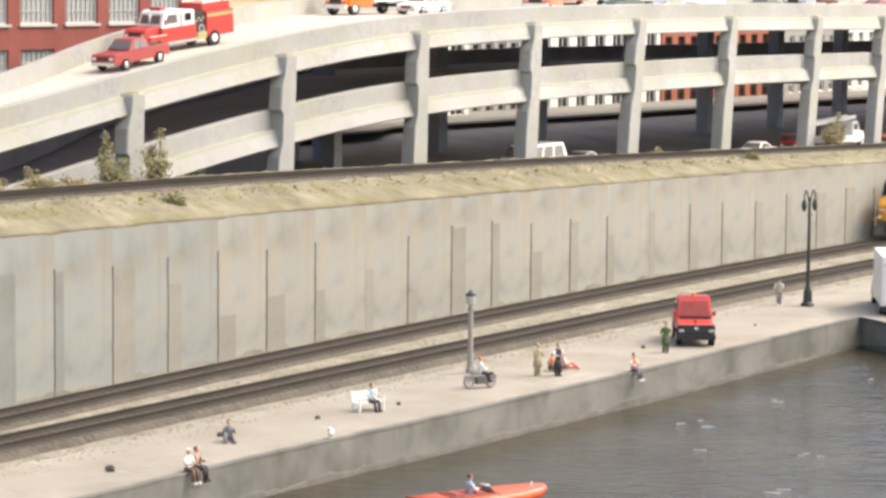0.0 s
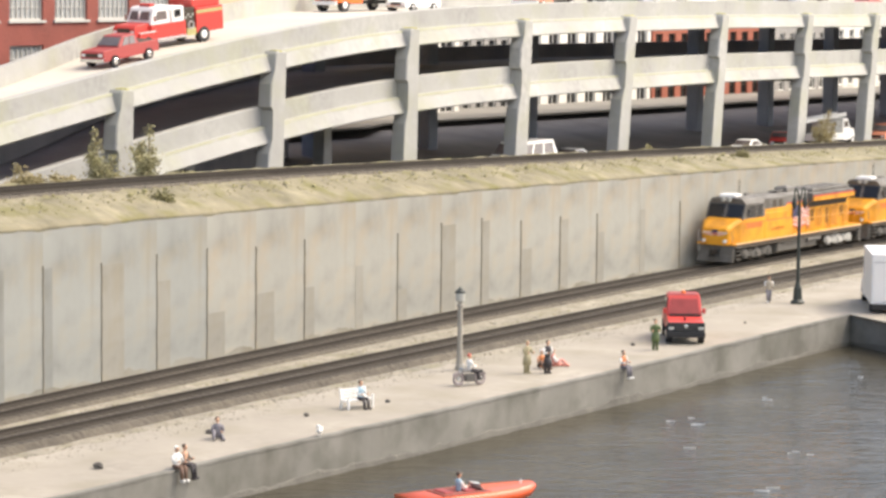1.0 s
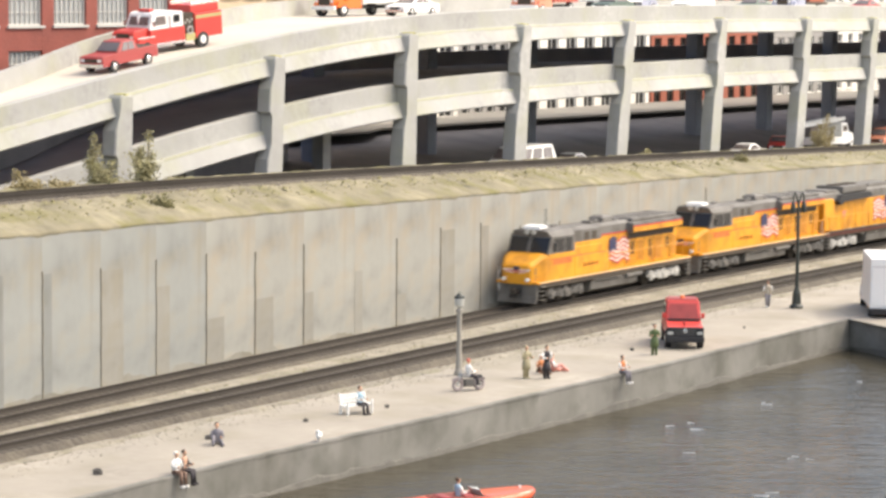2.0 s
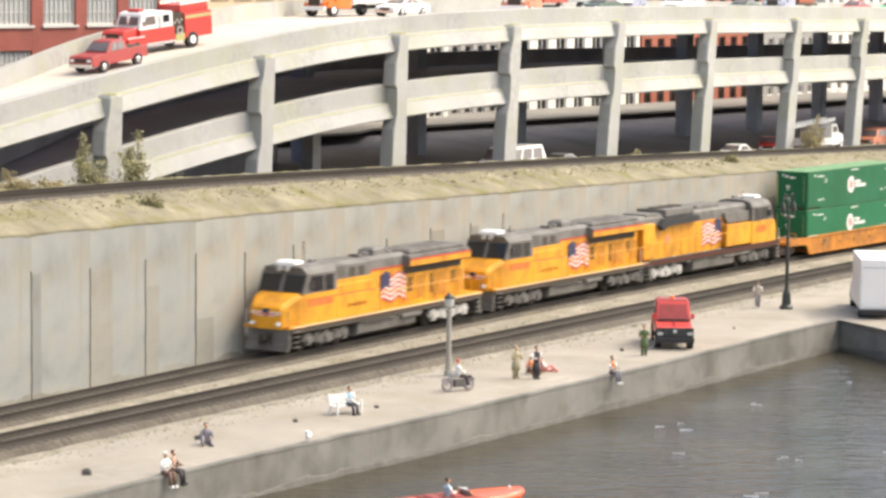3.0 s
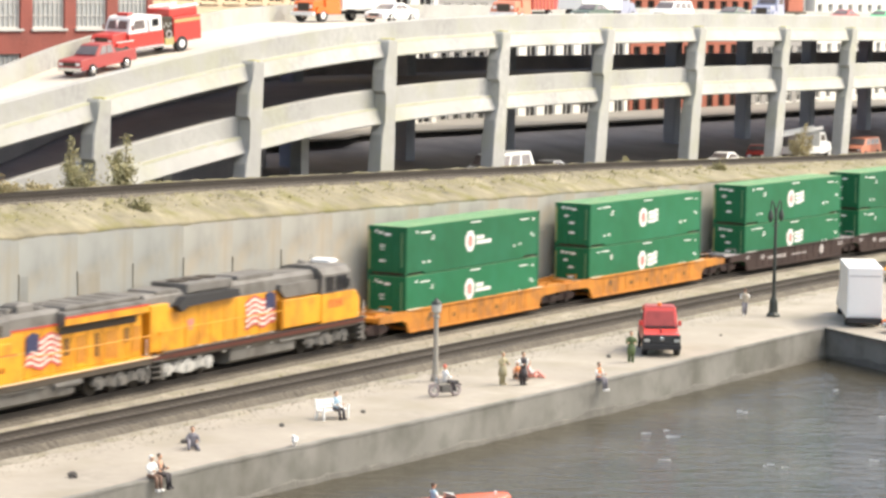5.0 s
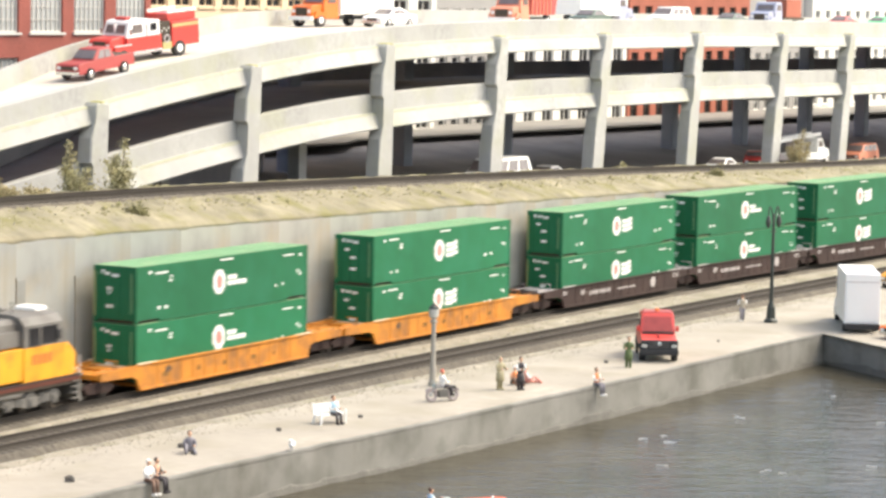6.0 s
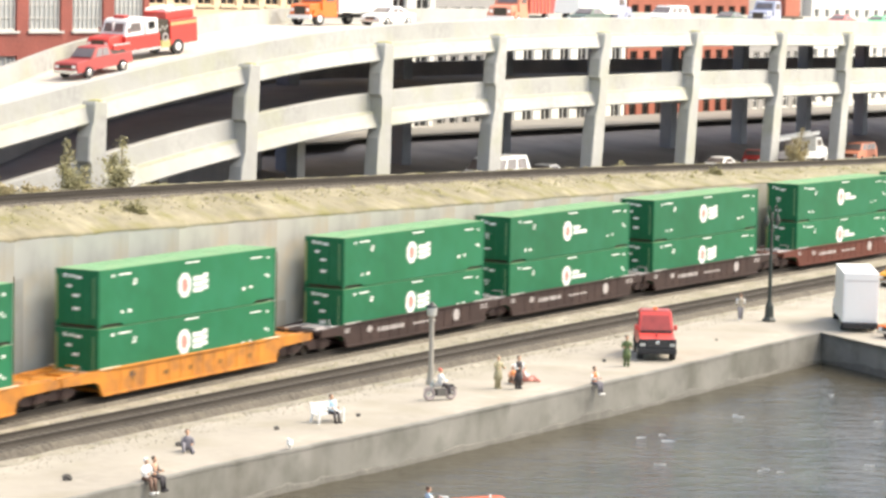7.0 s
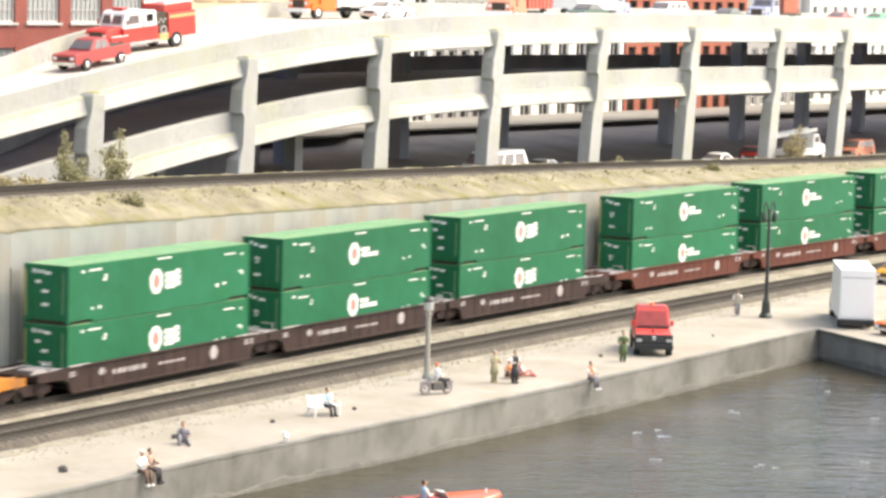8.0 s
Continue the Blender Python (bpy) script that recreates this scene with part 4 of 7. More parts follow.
            prism(bm, [(X + 5.95, 2.66), (X + 6.55, 2.66), (X + 6.5, 2.3), (X + 6.25, 2.1), (X + 6.0, 2.3)], "y", s * 1.5 - 0.012, s * 1.5 + 0.012)
            put("shield_emblem", bm, "flag_white", "small pale shield")
            bm = mesh()
            box(bm, hood0, X + 9.02, s * 1.3 - 0.03, s * 1.3 + 0.03, 3.28, 3.56)
            put("blower_band", bm, "yellow", "dusty yellow lower band")
            bm = mesh()
            box(bm, X + 12.95, X + 20.05, s * 1.55 - 0.02, s * 1.55 + 0.012, 3.99, 4.08)
            put("wing_line", bm, "red_stripe")
            # radiator overhang, its shadow as a dark intake strip below, and dusty grille
            bm = mesh()
            prism(bm, [(s * 1.0, 4.3), (s * 1.5, 4.22), (s * 1.55, 3.75), (s * 1.0, 3.5)], "x", X + 13.0, X + 20.0)
            put("radiator_wing", bm, "loco_grey")
            bm = mesh()
            box(bm, X + 12.95, X + 20.05, s * 1.565 - 0.012, s * 1.565 + 0.012, 3.68, 3.98)
            put("wing_edge", bm, "yellow")
            # intake strip darkened with the shadow that the wing casts
            bm = mesh()
            box(bm, X + 13.1, X + 19.7, s * 1.05 - 0.02, s * 1.05 + 0.03, 3.2, 3.56)
            put("intake_band", bm, "shade", "intake under the radiator wing, wing shadow in its dark colour")
            bm = mesh()
            box(bm, X + 9.0, X + 13.0, s * 1.06 - 0.02, s * 1.06 + 0.02, 3.68, 3.76)
            put("roof_line", bm, "red_stripe")
            for k, (a, wd, lo) in enumerate(((13.5, 0.5, 2.2), (14.5, 0.8, 1.75), (16.1, 0.35, 1.9), (17.0, 1.0, 1.7), (18.6, 0.45, 2.3), (19.4, 0.6, 1.8))):
                bm = mesh()
                box(bm, X + a, X + a + wd, s * 1.05 - 0.015, s * 1.05 + 0.015, lo, 3.0)
                put("grille", bm, "rusty_grille" if k % 2 else "intake", "dusty brown intake grille")
            for k in range(9):
                bm = mesh()
                box(bm, X + 9.2 + k * 1.25, X + 9.24 + k * 1.25, s * 1.05 - 0.008, s * 1.05 + 0.008, 1.6, 3.6)
                put("door_seam", bm, "intake")
            for a, lo, hi in ((9.15, 1.55, 2.35), (9.75, 1.55, 2.1)):
                bm = mesh()
                box(bm, X + a, X + a + 0.42, s * 1.2 - 0.14, s * 1.2 + 0.06, lo, hi, 0.03)
                put("locker", bm, "yellow")
            for a, z in ((5.15, 2.74), (9.55, 2.1)):
                bm = mesh()
                box(bm, X + a, X + a + 0.06, s * 1.5 - 0.01, s * 1.5 + 0.012, 1.55, z)
                put("panel_gap", bm, "intake")
            flag(loco, X + 10.45, 3.32, s)
            bm = mesh()
            for k in range(4):
                box(bm, X + 6.2 + k * 0.55, X + 6.55 + k * 0.55, s * 1.51 - 0.01, s * 1.51 + 0.01, 2.0, 2.25)
            put("small_lettering", bm, "plate_orange")
            handrail(loco, [(X + 9.8 + k * 2.1, s * 1.48, 2.5) for k in range(6)], 1.5, s * 1.48)
        bm = mesh()
        loft(bm, [[(X + 10.5 + e, -0.55 + e, z), (X + 11.9 - e, -0.55 + e, z), (X + 11.9 - e, 0.55 - e, z), (X + 10.5 + e, 0.55 - e, z)] for z, e in ((4.4, 0), (4.7, 0.05), (4.82, 0.25))])
        put("exhaust", bm, "loco_grey", "sooty raised exhaust stack")
        for a, b, h in ((13.4, 19.9, 4.5),):
            bm = mesh()
            box(bm, X + a, X + b, -1.2, 1.2, 4.25, h, 0.1)
            put("radiator_top", bm, "loco_grey", "grey radiator housing")
        for k in range(5):
            bm = mesh()
            box(bm, X + 13.8 + k * 1.25, X + 14.8 + k * 1.25, -1.0, 1.0, 4.48, 4.53, 0.02)
            put("fan_grille", bm, "loco_grey")
        for k, (a, w, h) in enumerate(((9.2, 0.35, 4.56), (10.0, 0.25, 4.62), (12.3, 0.4, 4.55))):
            bm = mesh()
            box(bm, X + a, X + a + 0.5, -w, w, 4.4, h, 0.05)
            put("roof_hatch", bm, "loco_grey")
    else:
        bm = mesh()
        box(bm, hood0, hood1, -1.04, 1.04, 1.5, 3.62, 0.05)
        box(bm, hood1 - 1.6, hood1, -1.35, 1.35, 1.62, 3.9, 0.05)
        put("hood", bm, "yellow", "yellow engine hood with flared end")
        bm = mesh()
        prism(bm, [(-1.05, 3.62), (-1.0, 4.2), (-0.75, 4.4), (0.75, 4.4), (1.0, 4.2), (1.05, 3.62)], "x", hood0, hood1)
        put("hood_roof", bm, "loco_grey", "sooty grey hood roof")
        for s in (-1, 1):
            bm = mesh()
            prism(bm, [(X + 13.2, 3.72), (X + 13.4, 4.1), (X + 18.4, 4.1), (X + 19.0, 3.72), (X + 18.6, 3.38), (X + 18.0, 3.6)], "y", min(s * 1.0, s * 1.45), max(s * 1.0, s * 1.45))
            put("radiator_intake", bm, "black", "dark flared radiator intake")
            bm = mesh()
            box(bm, hood0, X + 9.0, s * 1.3 - 0.2, s * 1.3 + 0.15, 1.62, 3.1, 0.05)
            put("equipment_box", bm, "yellow")
            bm = mesh()
            for k in range(8):
                box(bm, X + 9.4 + k * 1.2, X + 9.43 + k * 1.2, s * 1.05 - 0.008, s * 1.05 + 0.008, 1.6, 3.5)
            put("door_seam", bm, "rusty_grille")
            flag(loco, X + 9.25, 3.42, s, 1.05)
            bm = mesh()
            prism(bm, [(X + 17.0, 2.9), (X + 17.6, 2.9), (X + 17.55, 2.5), (X + 17.3, 2.3), (X + 17.05, 2.5)], "y", s * 1.045 - 0.012, s * 1.045 + 0.012)
            put("shield_emblem", bm, "decal_red")
            bm = mesh()
            for k in range(4):
                box(bm, X + 2.9 + k * 0.42, X + 3.2 + k * 0.42, s * 1.51 - 0.01, s * 1.51 + 0.01, 2.3, 2.75)
            put("small_lettering", bm, "plate_orange")
            handrail(loco, [(X + 9.2 + k * 2.3, s * 1.48, 2.6) for k in range(6)], 1.5, s * 1.48)
            for k in (10.0, 12.3, 14.6, 16.9):
                bm = mesh()
                box(bm, X + k, X + k + 0.25, s * 1.4 - 0.05, s * 1.4 + 0.05, 1.0, 1.6)
                put("bracket", bm, "silver")
            bm = mesh()
            tube(bm, (X + 5.2, s * 1.35, 1.02), (X + 9.4, s * 1.35, 1.02), 0.14, seg=10)
            put("air_tank", bm, "loco_grey", "long grey air tank under the walkway")
        for s in (-1, 1):
            bm = mesh()
            prism(bm, [(X + 5.2, 3.2), (X + 8.6, 3.2), (X + 9.1, 3.62), (X + 9.1, 3.9), (X + 5.2, 3.9)], "y", min(s * 1.0, s * 1.3), max(s * 1.0, s * 1.3))
            put("blower_housing", bm, "loco_grey", "grey blower housing behind the cab")
            bm = mesh()
            box(bm, X + 0.7, -X - 0.6, s * 1.55 - 0.012, s * 1.55 + 0.014, 1.26, 1.42)
            put("sill_band", bm, "well_rust", "dark red-brown sill band")
        for a, b, h, w in ((9.0, 12.6, 4.62, 0.8), (13.6, 17.8, 4.68, 1.15), (18.2, 20.2, 4.5, 0.9)):
            bm = mesh()
            box(bm, X + a, X + b, -w, w, 4.2, h, 0.08)
            put("roof_housing", bm, "loco_grey")
        bm = mesh()
        for k in range(3):
            tube(bm, (X + 14.4 + k * 1.35, 0, 4.66), (X + 14.4 + k * 1.35, 0, 4.76), 0.55, seg=16)
        put("roof_fan", bm, "shade")
    loco.scale.z = 1.045
    ROLLING.append((loco, offset, L, -0.12, turn))


def freight_truck(parent, x):
    bm = mesh()
    for s in (-1, 1):
        prism(bm, [(-1.25, 0.6), (-0.6, 0.85), (0.6, 0.85), (1.25, 0.6), (0.95, 0.32), (0.35, 0.3), (-0.35, 0.3), (-0.95, 0.32)], "y", min(s * 1.0, s * 1.2), max(s * 1.0, s * 1.2))
        for dx in (-0.15, 0, 0.15):
            tube(bm, (dx, s * 1.2, 0.32), (dx, s * 1.2, 0.72), 0.07, seg=6)
    box(bm, -0.25, 0.25, -1.1, 1.1, 0.5, 0.75)
    o = part("truck_frame", bm, M["well_brown"], parent)
    o.location.x = x * S
    for ax in (-0.88, 0.88):
        bm = mesh()
        for s in (-1, 1):
            tube(bm, (0, s * 0.7, 0), (0, s * 0.82, 0), 0.44, seg=16)
        tube(bm, (0, -0.7, 0), (0, 0.7, 0), 0.08)
        w = part("wheelset", bm, M["rail"], o)
        w.location = (ax * S, 0, 0.44 * S)


def well_car(offset, mat, label, before, after, bright):
    """A container well whose container space is 16.15 long; before, after: platform lengths past it."""
    L = 16.15
    car = thing("well_car", P(0, 0, 0), label, "well car", "well cars of the train")
    h = L / 2
    for s in (-1, 1):
        bm = mesh()
        y0, y1 = sorted((s * 1.34, s * 1.5))
        prism(bm, [(-h - before, 1.3), (-h - before, 0.92), (-h - 0.55, 0.86), (-h - 0.15, 0.7), (-h + 0.1, 0.12), (h - 0.1, 0.12), (h + 0.15, 0.7), (h + 0.55, 0.86), (h + after, 0.92), (h + after, 1.3), (h - 0.3, 1.42), (-h + 0.3, 1.42)], "y", y0, y1)
        sill = part("side_sill", bm, M[mat], car)
        bm = mesh()
        box(bm, -h + 1.0, h - 1.0, s * 1.52 - 0.07, s * 1.52 + 0.06, 1.36, 1.46, 0.02)
        box(bm, -h + 0.1, h - 0.1, s * 1.5 - 0.06, s * 1.5 + 0.08, 0.1, 0.22, 0.02)
        part("flange", bm, M[mat], car)
        bm = mesh()
        box(bm, 0, 0.07, s * 1.5 - 0.02, s * 1.5 + 0.05, 0.24, 1.36)
        first = part("rib", bm, M[mat], car)
        first.location.x = (-h + 1.6) * S
        for k in range(1, 13):
            shared("rib", first, car, -h + 1.6 + 1.05 * k, 0, 0)
        bm = mesh()
        prism(bm, [(-h + 2.6 + 0.28 * math.cos(i * math.tau / 7), 0.95 + 0.2 * math.sin(i * math.tau / 7)) for i in range(7)], "y", s * 1.51 - 0.005, s * 1.51 + 0.045)
        part("side_emblem", bm, M["shade"] if bright else M["decal_grey"], car, "dark round emblem" if bright else "faded pale emblem")
        bm = mesh()
        rnd = random.Random(int(offset * 10) + s)
        if bright:
            for k in range(5):
                a = -h + 2 + k * 2.6 + rnd.uniform(0, 0.8)
                box(bm, a, a + rnd.uniform(0.15, 0.5), s * 1.51 - 0.005, s * 1.51 + 0.008, 0.6, 0.85)
            part("lettering", bm, M["intake"], car, "small dark lettering bars")["kind"] = "stuff"
        else:
            for k in range(7):
                a = -h + 3.5 + k * 0.42
                box(bm, a, a + 0.3, s * 1.51 - 0.005, s * 1.51 + 0.008, 0.7, 0.95)
            for k in range(5):
                a = -h + 7.5 + k * 0.5
                box(bm, a, a + 0.36, s * 1.51 - 0.005, s * 1.51 + 0.008, 0.74, 0.86)
            for k in range(4):
                box(bm, -h - 0.1 + 0.25 * (k % 2), -h + 0.12 + 0.25 * (k % 2), s * 1.51 - 0.005, s * 1.51 + 0.008, 0.95 + 0.14 * (k // 2), 1.04 + 0.14 * (k // 2))
                a = h - 0.6 + 0.5 * (k % 2)
                box(bm, a, a + 0.3, s * 1.51 - 0.005, s * 1.51 + 0.008, 0.95 + 0.16 * (k // 2), 1.05 + 0.16 * (k // 2))
            part("lettering", bm, M["decal_grey"], car, "small pale lettering bars")["kind"] = "stuff"
            bm = mesh()
            for zz, r in ((0.85, 0.36),):
                prism(bm, [(h - 3.6 + r * math.cos(i * math.tau / 14), zz + r * math.sin(i * math.tau / 14)) for i in range(14)], "y", s * 1.51 - 0.005, s * 1.51 + 0.012)
            part("medallion", bm, M["decal_grey"], car, "pale round medallion")
    bm = mesh()
    box(bm, -h + 0.4, h - 0.4, -1.34, 1.34, 0.22, 0.38)
    part("well_floor", bm, M[mat], car)
    for a, b in ((-h - before, -h + 0.35), (h - 0.35, h + after)):
        bm = mesh()
        box(bm, a, b, -1.34, 1.34, 0.95, 1.22, 0.04)
        part("end_platform", bm, M[mat], car)
        e = -1 if a < -h - 0.1 else 1
        bm = mesh()
        xe = e * (h + 0.12)
        box(bm, xe - 0.06, xe + 0.06, -1.36, 1.36, 1.22, 1.3)
        part("platform_edge", bm, M["decal"] if not bright else M["cream"], car, "pale edge of the end platform")
        for y in (-1.52, 1.52):
            bm = mesh()
            box(bm, min(e * (h + 0.15), e * (h - 1.5)), max(e * (h + 0.15), e * (h - 1.5)), y - 0.05, y + 0.05, 1.43, 1.49)
            part("sill_edge", bm, M["decal_grey"] if not bright else M["cream"], car, "worn pale sill edge")
        bm = mesh()
        bx = (a + b) / 2
        tube(bm, (bx, -1.1, 1.22), (bx, -1.1, 1.75), 0.035, seg=6)
        tube(bm, (bx, -1.1, 1.72), (bx, -0.4, 1.72), 0.03, seg=6)
        part("hand_brake", bm, M["decal_grey"] if not bright else M[mat], car)
        bm = mesh()
        for y in (-1.0, 1.0):
            tube(bm, (a + 0.1, y, 1.3), (b - 0.1, y, 1.3), 0.05, seg=6)
        box(bm, (a + b) / 2 - 0.5, (a + b) / 2 + 0.5, -0.5, 0.5, 1.22, 1.34, 0.03)
        part("brake_gear", bm, M["decal_grey"] if not bright else M[mat], car)
    freight_truck(car, -h - before + 0.25)
    if after > 2.5:
        freight_truck(car, h + after - 1.8)
    bm = mesh()
    box(bm, -h - before - 0.55, -h - before + 0.1, -0.15, 0.15, 0.75, 1.02, 0.04)
    part("coupler", bm, M["rail"], car)
    ROLLING.append((car, offset, L, -0.12, 0))


CONTAINER_LABEL = "green container with round white emblem"


def container(style):
    """One green 16 m container, its base at z 0."""
    L, W, H = 16.15, 2.59, 2.88
    c = thing("container", P(0, 0, 0), CONTAINER_LABEL, "container", "green containers of the train")
    h, w = L / 2, W / 2
    bm = mesh()
    cut = 0.16  # the lower rail is cut away near both ends
    prism(bm, [(-h, cut), (-h + 1.9, cut), (-h + 2.1, 0), (h - 2.1, 0), (h - 1.9, cut), (h, cut), (h, H - 0.02), (-h, H - 0.02)], "y", -w, w)
    part("body", bm, M["green"], c)
    for e in (-1, 1):
        # box added inside the cut, its dark colour stands in for the gap's shade
        bm = mesh()
        box(bm, min(e * (h - 0.12), e * (h - 2.1)), max(e * (h - 0.12), e * (h - 2.1)), -w + 0.14, w - 0.14, 0.03, cut)
        part("recess", bm, M["shade"], c, "dark filling of the recess, gap shade put into its colour")
        for y in (-w + 0.1, w - 0.1):
            bm = mesh()
            box(bm, e * (h - 0.1) - 0.1, e * (h - 0.1) + 0.1, y - 0.1, y + 0.1, 0, cut + 0.02, 0.02)
            part("corner_casting", bm, M["green"], c)
    # roof in the paler green, with light from above painted in
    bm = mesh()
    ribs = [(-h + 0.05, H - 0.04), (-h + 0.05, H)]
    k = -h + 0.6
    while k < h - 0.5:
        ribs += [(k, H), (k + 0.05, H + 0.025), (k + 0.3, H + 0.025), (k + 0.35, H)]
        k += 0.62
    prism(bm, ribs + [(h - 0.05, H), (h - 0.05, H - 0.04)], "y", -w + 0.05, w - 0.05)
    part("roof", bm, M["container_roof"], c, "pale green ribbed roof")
    for x in (-h, h):
        for y in (-w, w):
            bm = mesh()
            box(bm, x - 0.07 if x > 0 else x - 0.03, x + 0.03 if x > 0 else x + 0.07, y - 0.03, y + 0.03, 0.0, H, 0.01)
            part("corner_post", bm, M["green"], c)
    for y in (-0.85, -0.3, 0.3, 0.85):
        bm = mesh()
        tube(bm, (-h - 0.03, y, 0.22), (-h - 0.03, y, H - 0.12), 0.025, seg=6)
        part("door_bar", bm, M["green"], c, "green locking bar")
    for y, z0, z1, wd in ((-w + 0.3, 0.5, H - 0.35, 0.03), (-w + 0.45, 0.75, H - 0.6, 0.018), (w - 0.04, 0.3, H - 0.3, 0.03)):
        bm = mesh()
        box(bm, -h - 0.035, -h - 0.01, y - wd, y + wd, z0, z1)
        part("hinge_strip", bm, M["gold"] if y > 0 else M["container_roof"], c, "pale door hinge strip")
    # markings on both sides: round emblem with a pale red heart, lettering bars
    for s in (-1, 1):
        y0, y1 = s * w - 0.008, s * w + 0.012
        bm = mesh()
        ex, ez = -0.6, 1.55
        prism(bm, [(ex + (0.6 if i % 2 else 0.54) * math.cos(i * math.tau / 16), ez + (0.68 if i % 2 else 0.62) * math.sin(i * math.tau / 16)) for i in range(16)], "y", y0, y1)
        part("emblem", bm, M["decal"], c, "white round emblem")
        bm = mesh()
        prism(bm, [(ex + 0.3 * math.cos(i * math.tau / 10), ez + 0.4 * math.sin(i * math.tau / 10)) for i in range(10)], "y", s * w - 0.01, s * w + 0.03)
        part("emblem_heart", bm, M["emblem_pink"], c, "faded red emblem heart")
        bm = mesh()
        if style == 0:
            for r in range(3):
                for k in range(3):
                    lift = 0.1 if k == 2 else 0.0
                    box(bm, 0.2 + k * 0.46, 0.6 + k * 0.46, y0, y1, 1.7 - r * 0.3 + lift, 1.94 - r * 0.3 + lift)
        else:
            for r, nn in ((0, 2), (1, 4)):
                for k in range(nn):
                    box(bm, 0.2 + k * 0.46, 0.58 + k * 0.46, y0, y1, 1.6 - r * 0.3, 1.84 - r * 0.3)
        part("lettering", bm, M["decal"], c, "white lettering bars")["kind"] = "stuff"
        bm = mesh()
        rnd = random.Random(11 + style)
        for k in range(3):
            box(bm, -0.5 + k * 0.42, -0.16 + k * 0.42, y0, y1, 2.64, 2.73)
            box(bm, -h + 1.7 + k * 0.36, -h + 1.98 + k * 0.36, y0, y1, 2.5 - 0.1 * style, 2.6 - 0.1 * style)
            box(bm, h - 2.4 + k * 0.36, h - 2.1 + k * 0.36, y0, y1, 2.42, 2.5)
        for a, b in ((-h + 1.1, 2.45), (-h + 2.9, 1.95), (-h + 3.0, 2.12), (-h + 1.9, 0.6), (-h + 2.5, 0.6), (h - 0.8, 2.32), (h - 0.75, 1.3), (h - 1.0, 1.42), (h - 3.2, 0.8), (h - 2.5, 0.86)):
            box(bm, a, a + rnd.uniform(0.14, 0.26), y0, y1, b, b + rnd.uniform(0.1, 0.18))
        part("small_markings", bm, M["decal"], c, "small white marking bars")["kind"] = "stuff"
    bm = mesh()
    x0, x1 = -h - 0.012, -h + 0.008
    for a, b, ww in ((0.35, 2.45, 0.4), (-0.1, 2.4, 0.4), (0.5, 1.95, 0.3), (0.1, 1.5, 0.4), (0.1, 0.85, 0.45)) if style == 0 else ((0.45, 2.4, 0.35), (0.0, 2.32, 0.42), (0.35, 1.65, 0.3), (0.35, 1.45, 0.2), (0.35, 0.75, 0.4)):
        box(bm, x0, x1, a - ww / 2, a + ww / 2, b, b + 0.15)
    prism(bm, [(0.7 if style == 0 else 0.85, 2.42), (0.62, 2.62), (0.8, 2.66), (0.92, 2.5)], "x", x0, x1)
    part("end_markings", bm, M["decal"], c, "white end marking bars")["kind"] = "stuff"
    return c


locomotive("road", -69.1)
locomotive("road", -46.3, silver=False)
locomotive("rear", -26.45, 180)
STACKS = [(0.0, 1), (23.12, 0), (46.45, 0), (65.95, 1), (85.7, 0), (108.7, 1), (128.65, 1), (148.5, 0)]
kinds = [container(0), container(1)]
used = set()
for i, (o, st) in enumerate(STACKS):
    if i < 2:
        well_car(o, "well_yellow", "yellow weathered container well car with upswept ends", 3.2, 3.6, True)
    else:
        rust = i >= 5
        well_car(o, "well_rust" if rust else "well_brown", "rust-red container well car with white lettering" if rust else "dark brown container well car with white lettering", 2.6 if i in (2, 5) else 1.5, 1.7 if i not in (4, 7) else 3.3, False)
    for level in (0, 1):
        src = kinds[st]
        if st not in used:
            used.add(st)
            ob = src
        else:
            ob = copy_thing(src, P(0, 0, 0))
        tagged(ob, CONTAINER_LABEL + (", stacked on top of another" if level else ", seated low in a well car"))
        ROLLING.append((ob, o, 16.15, 0.39 + level * 2.93, 0))
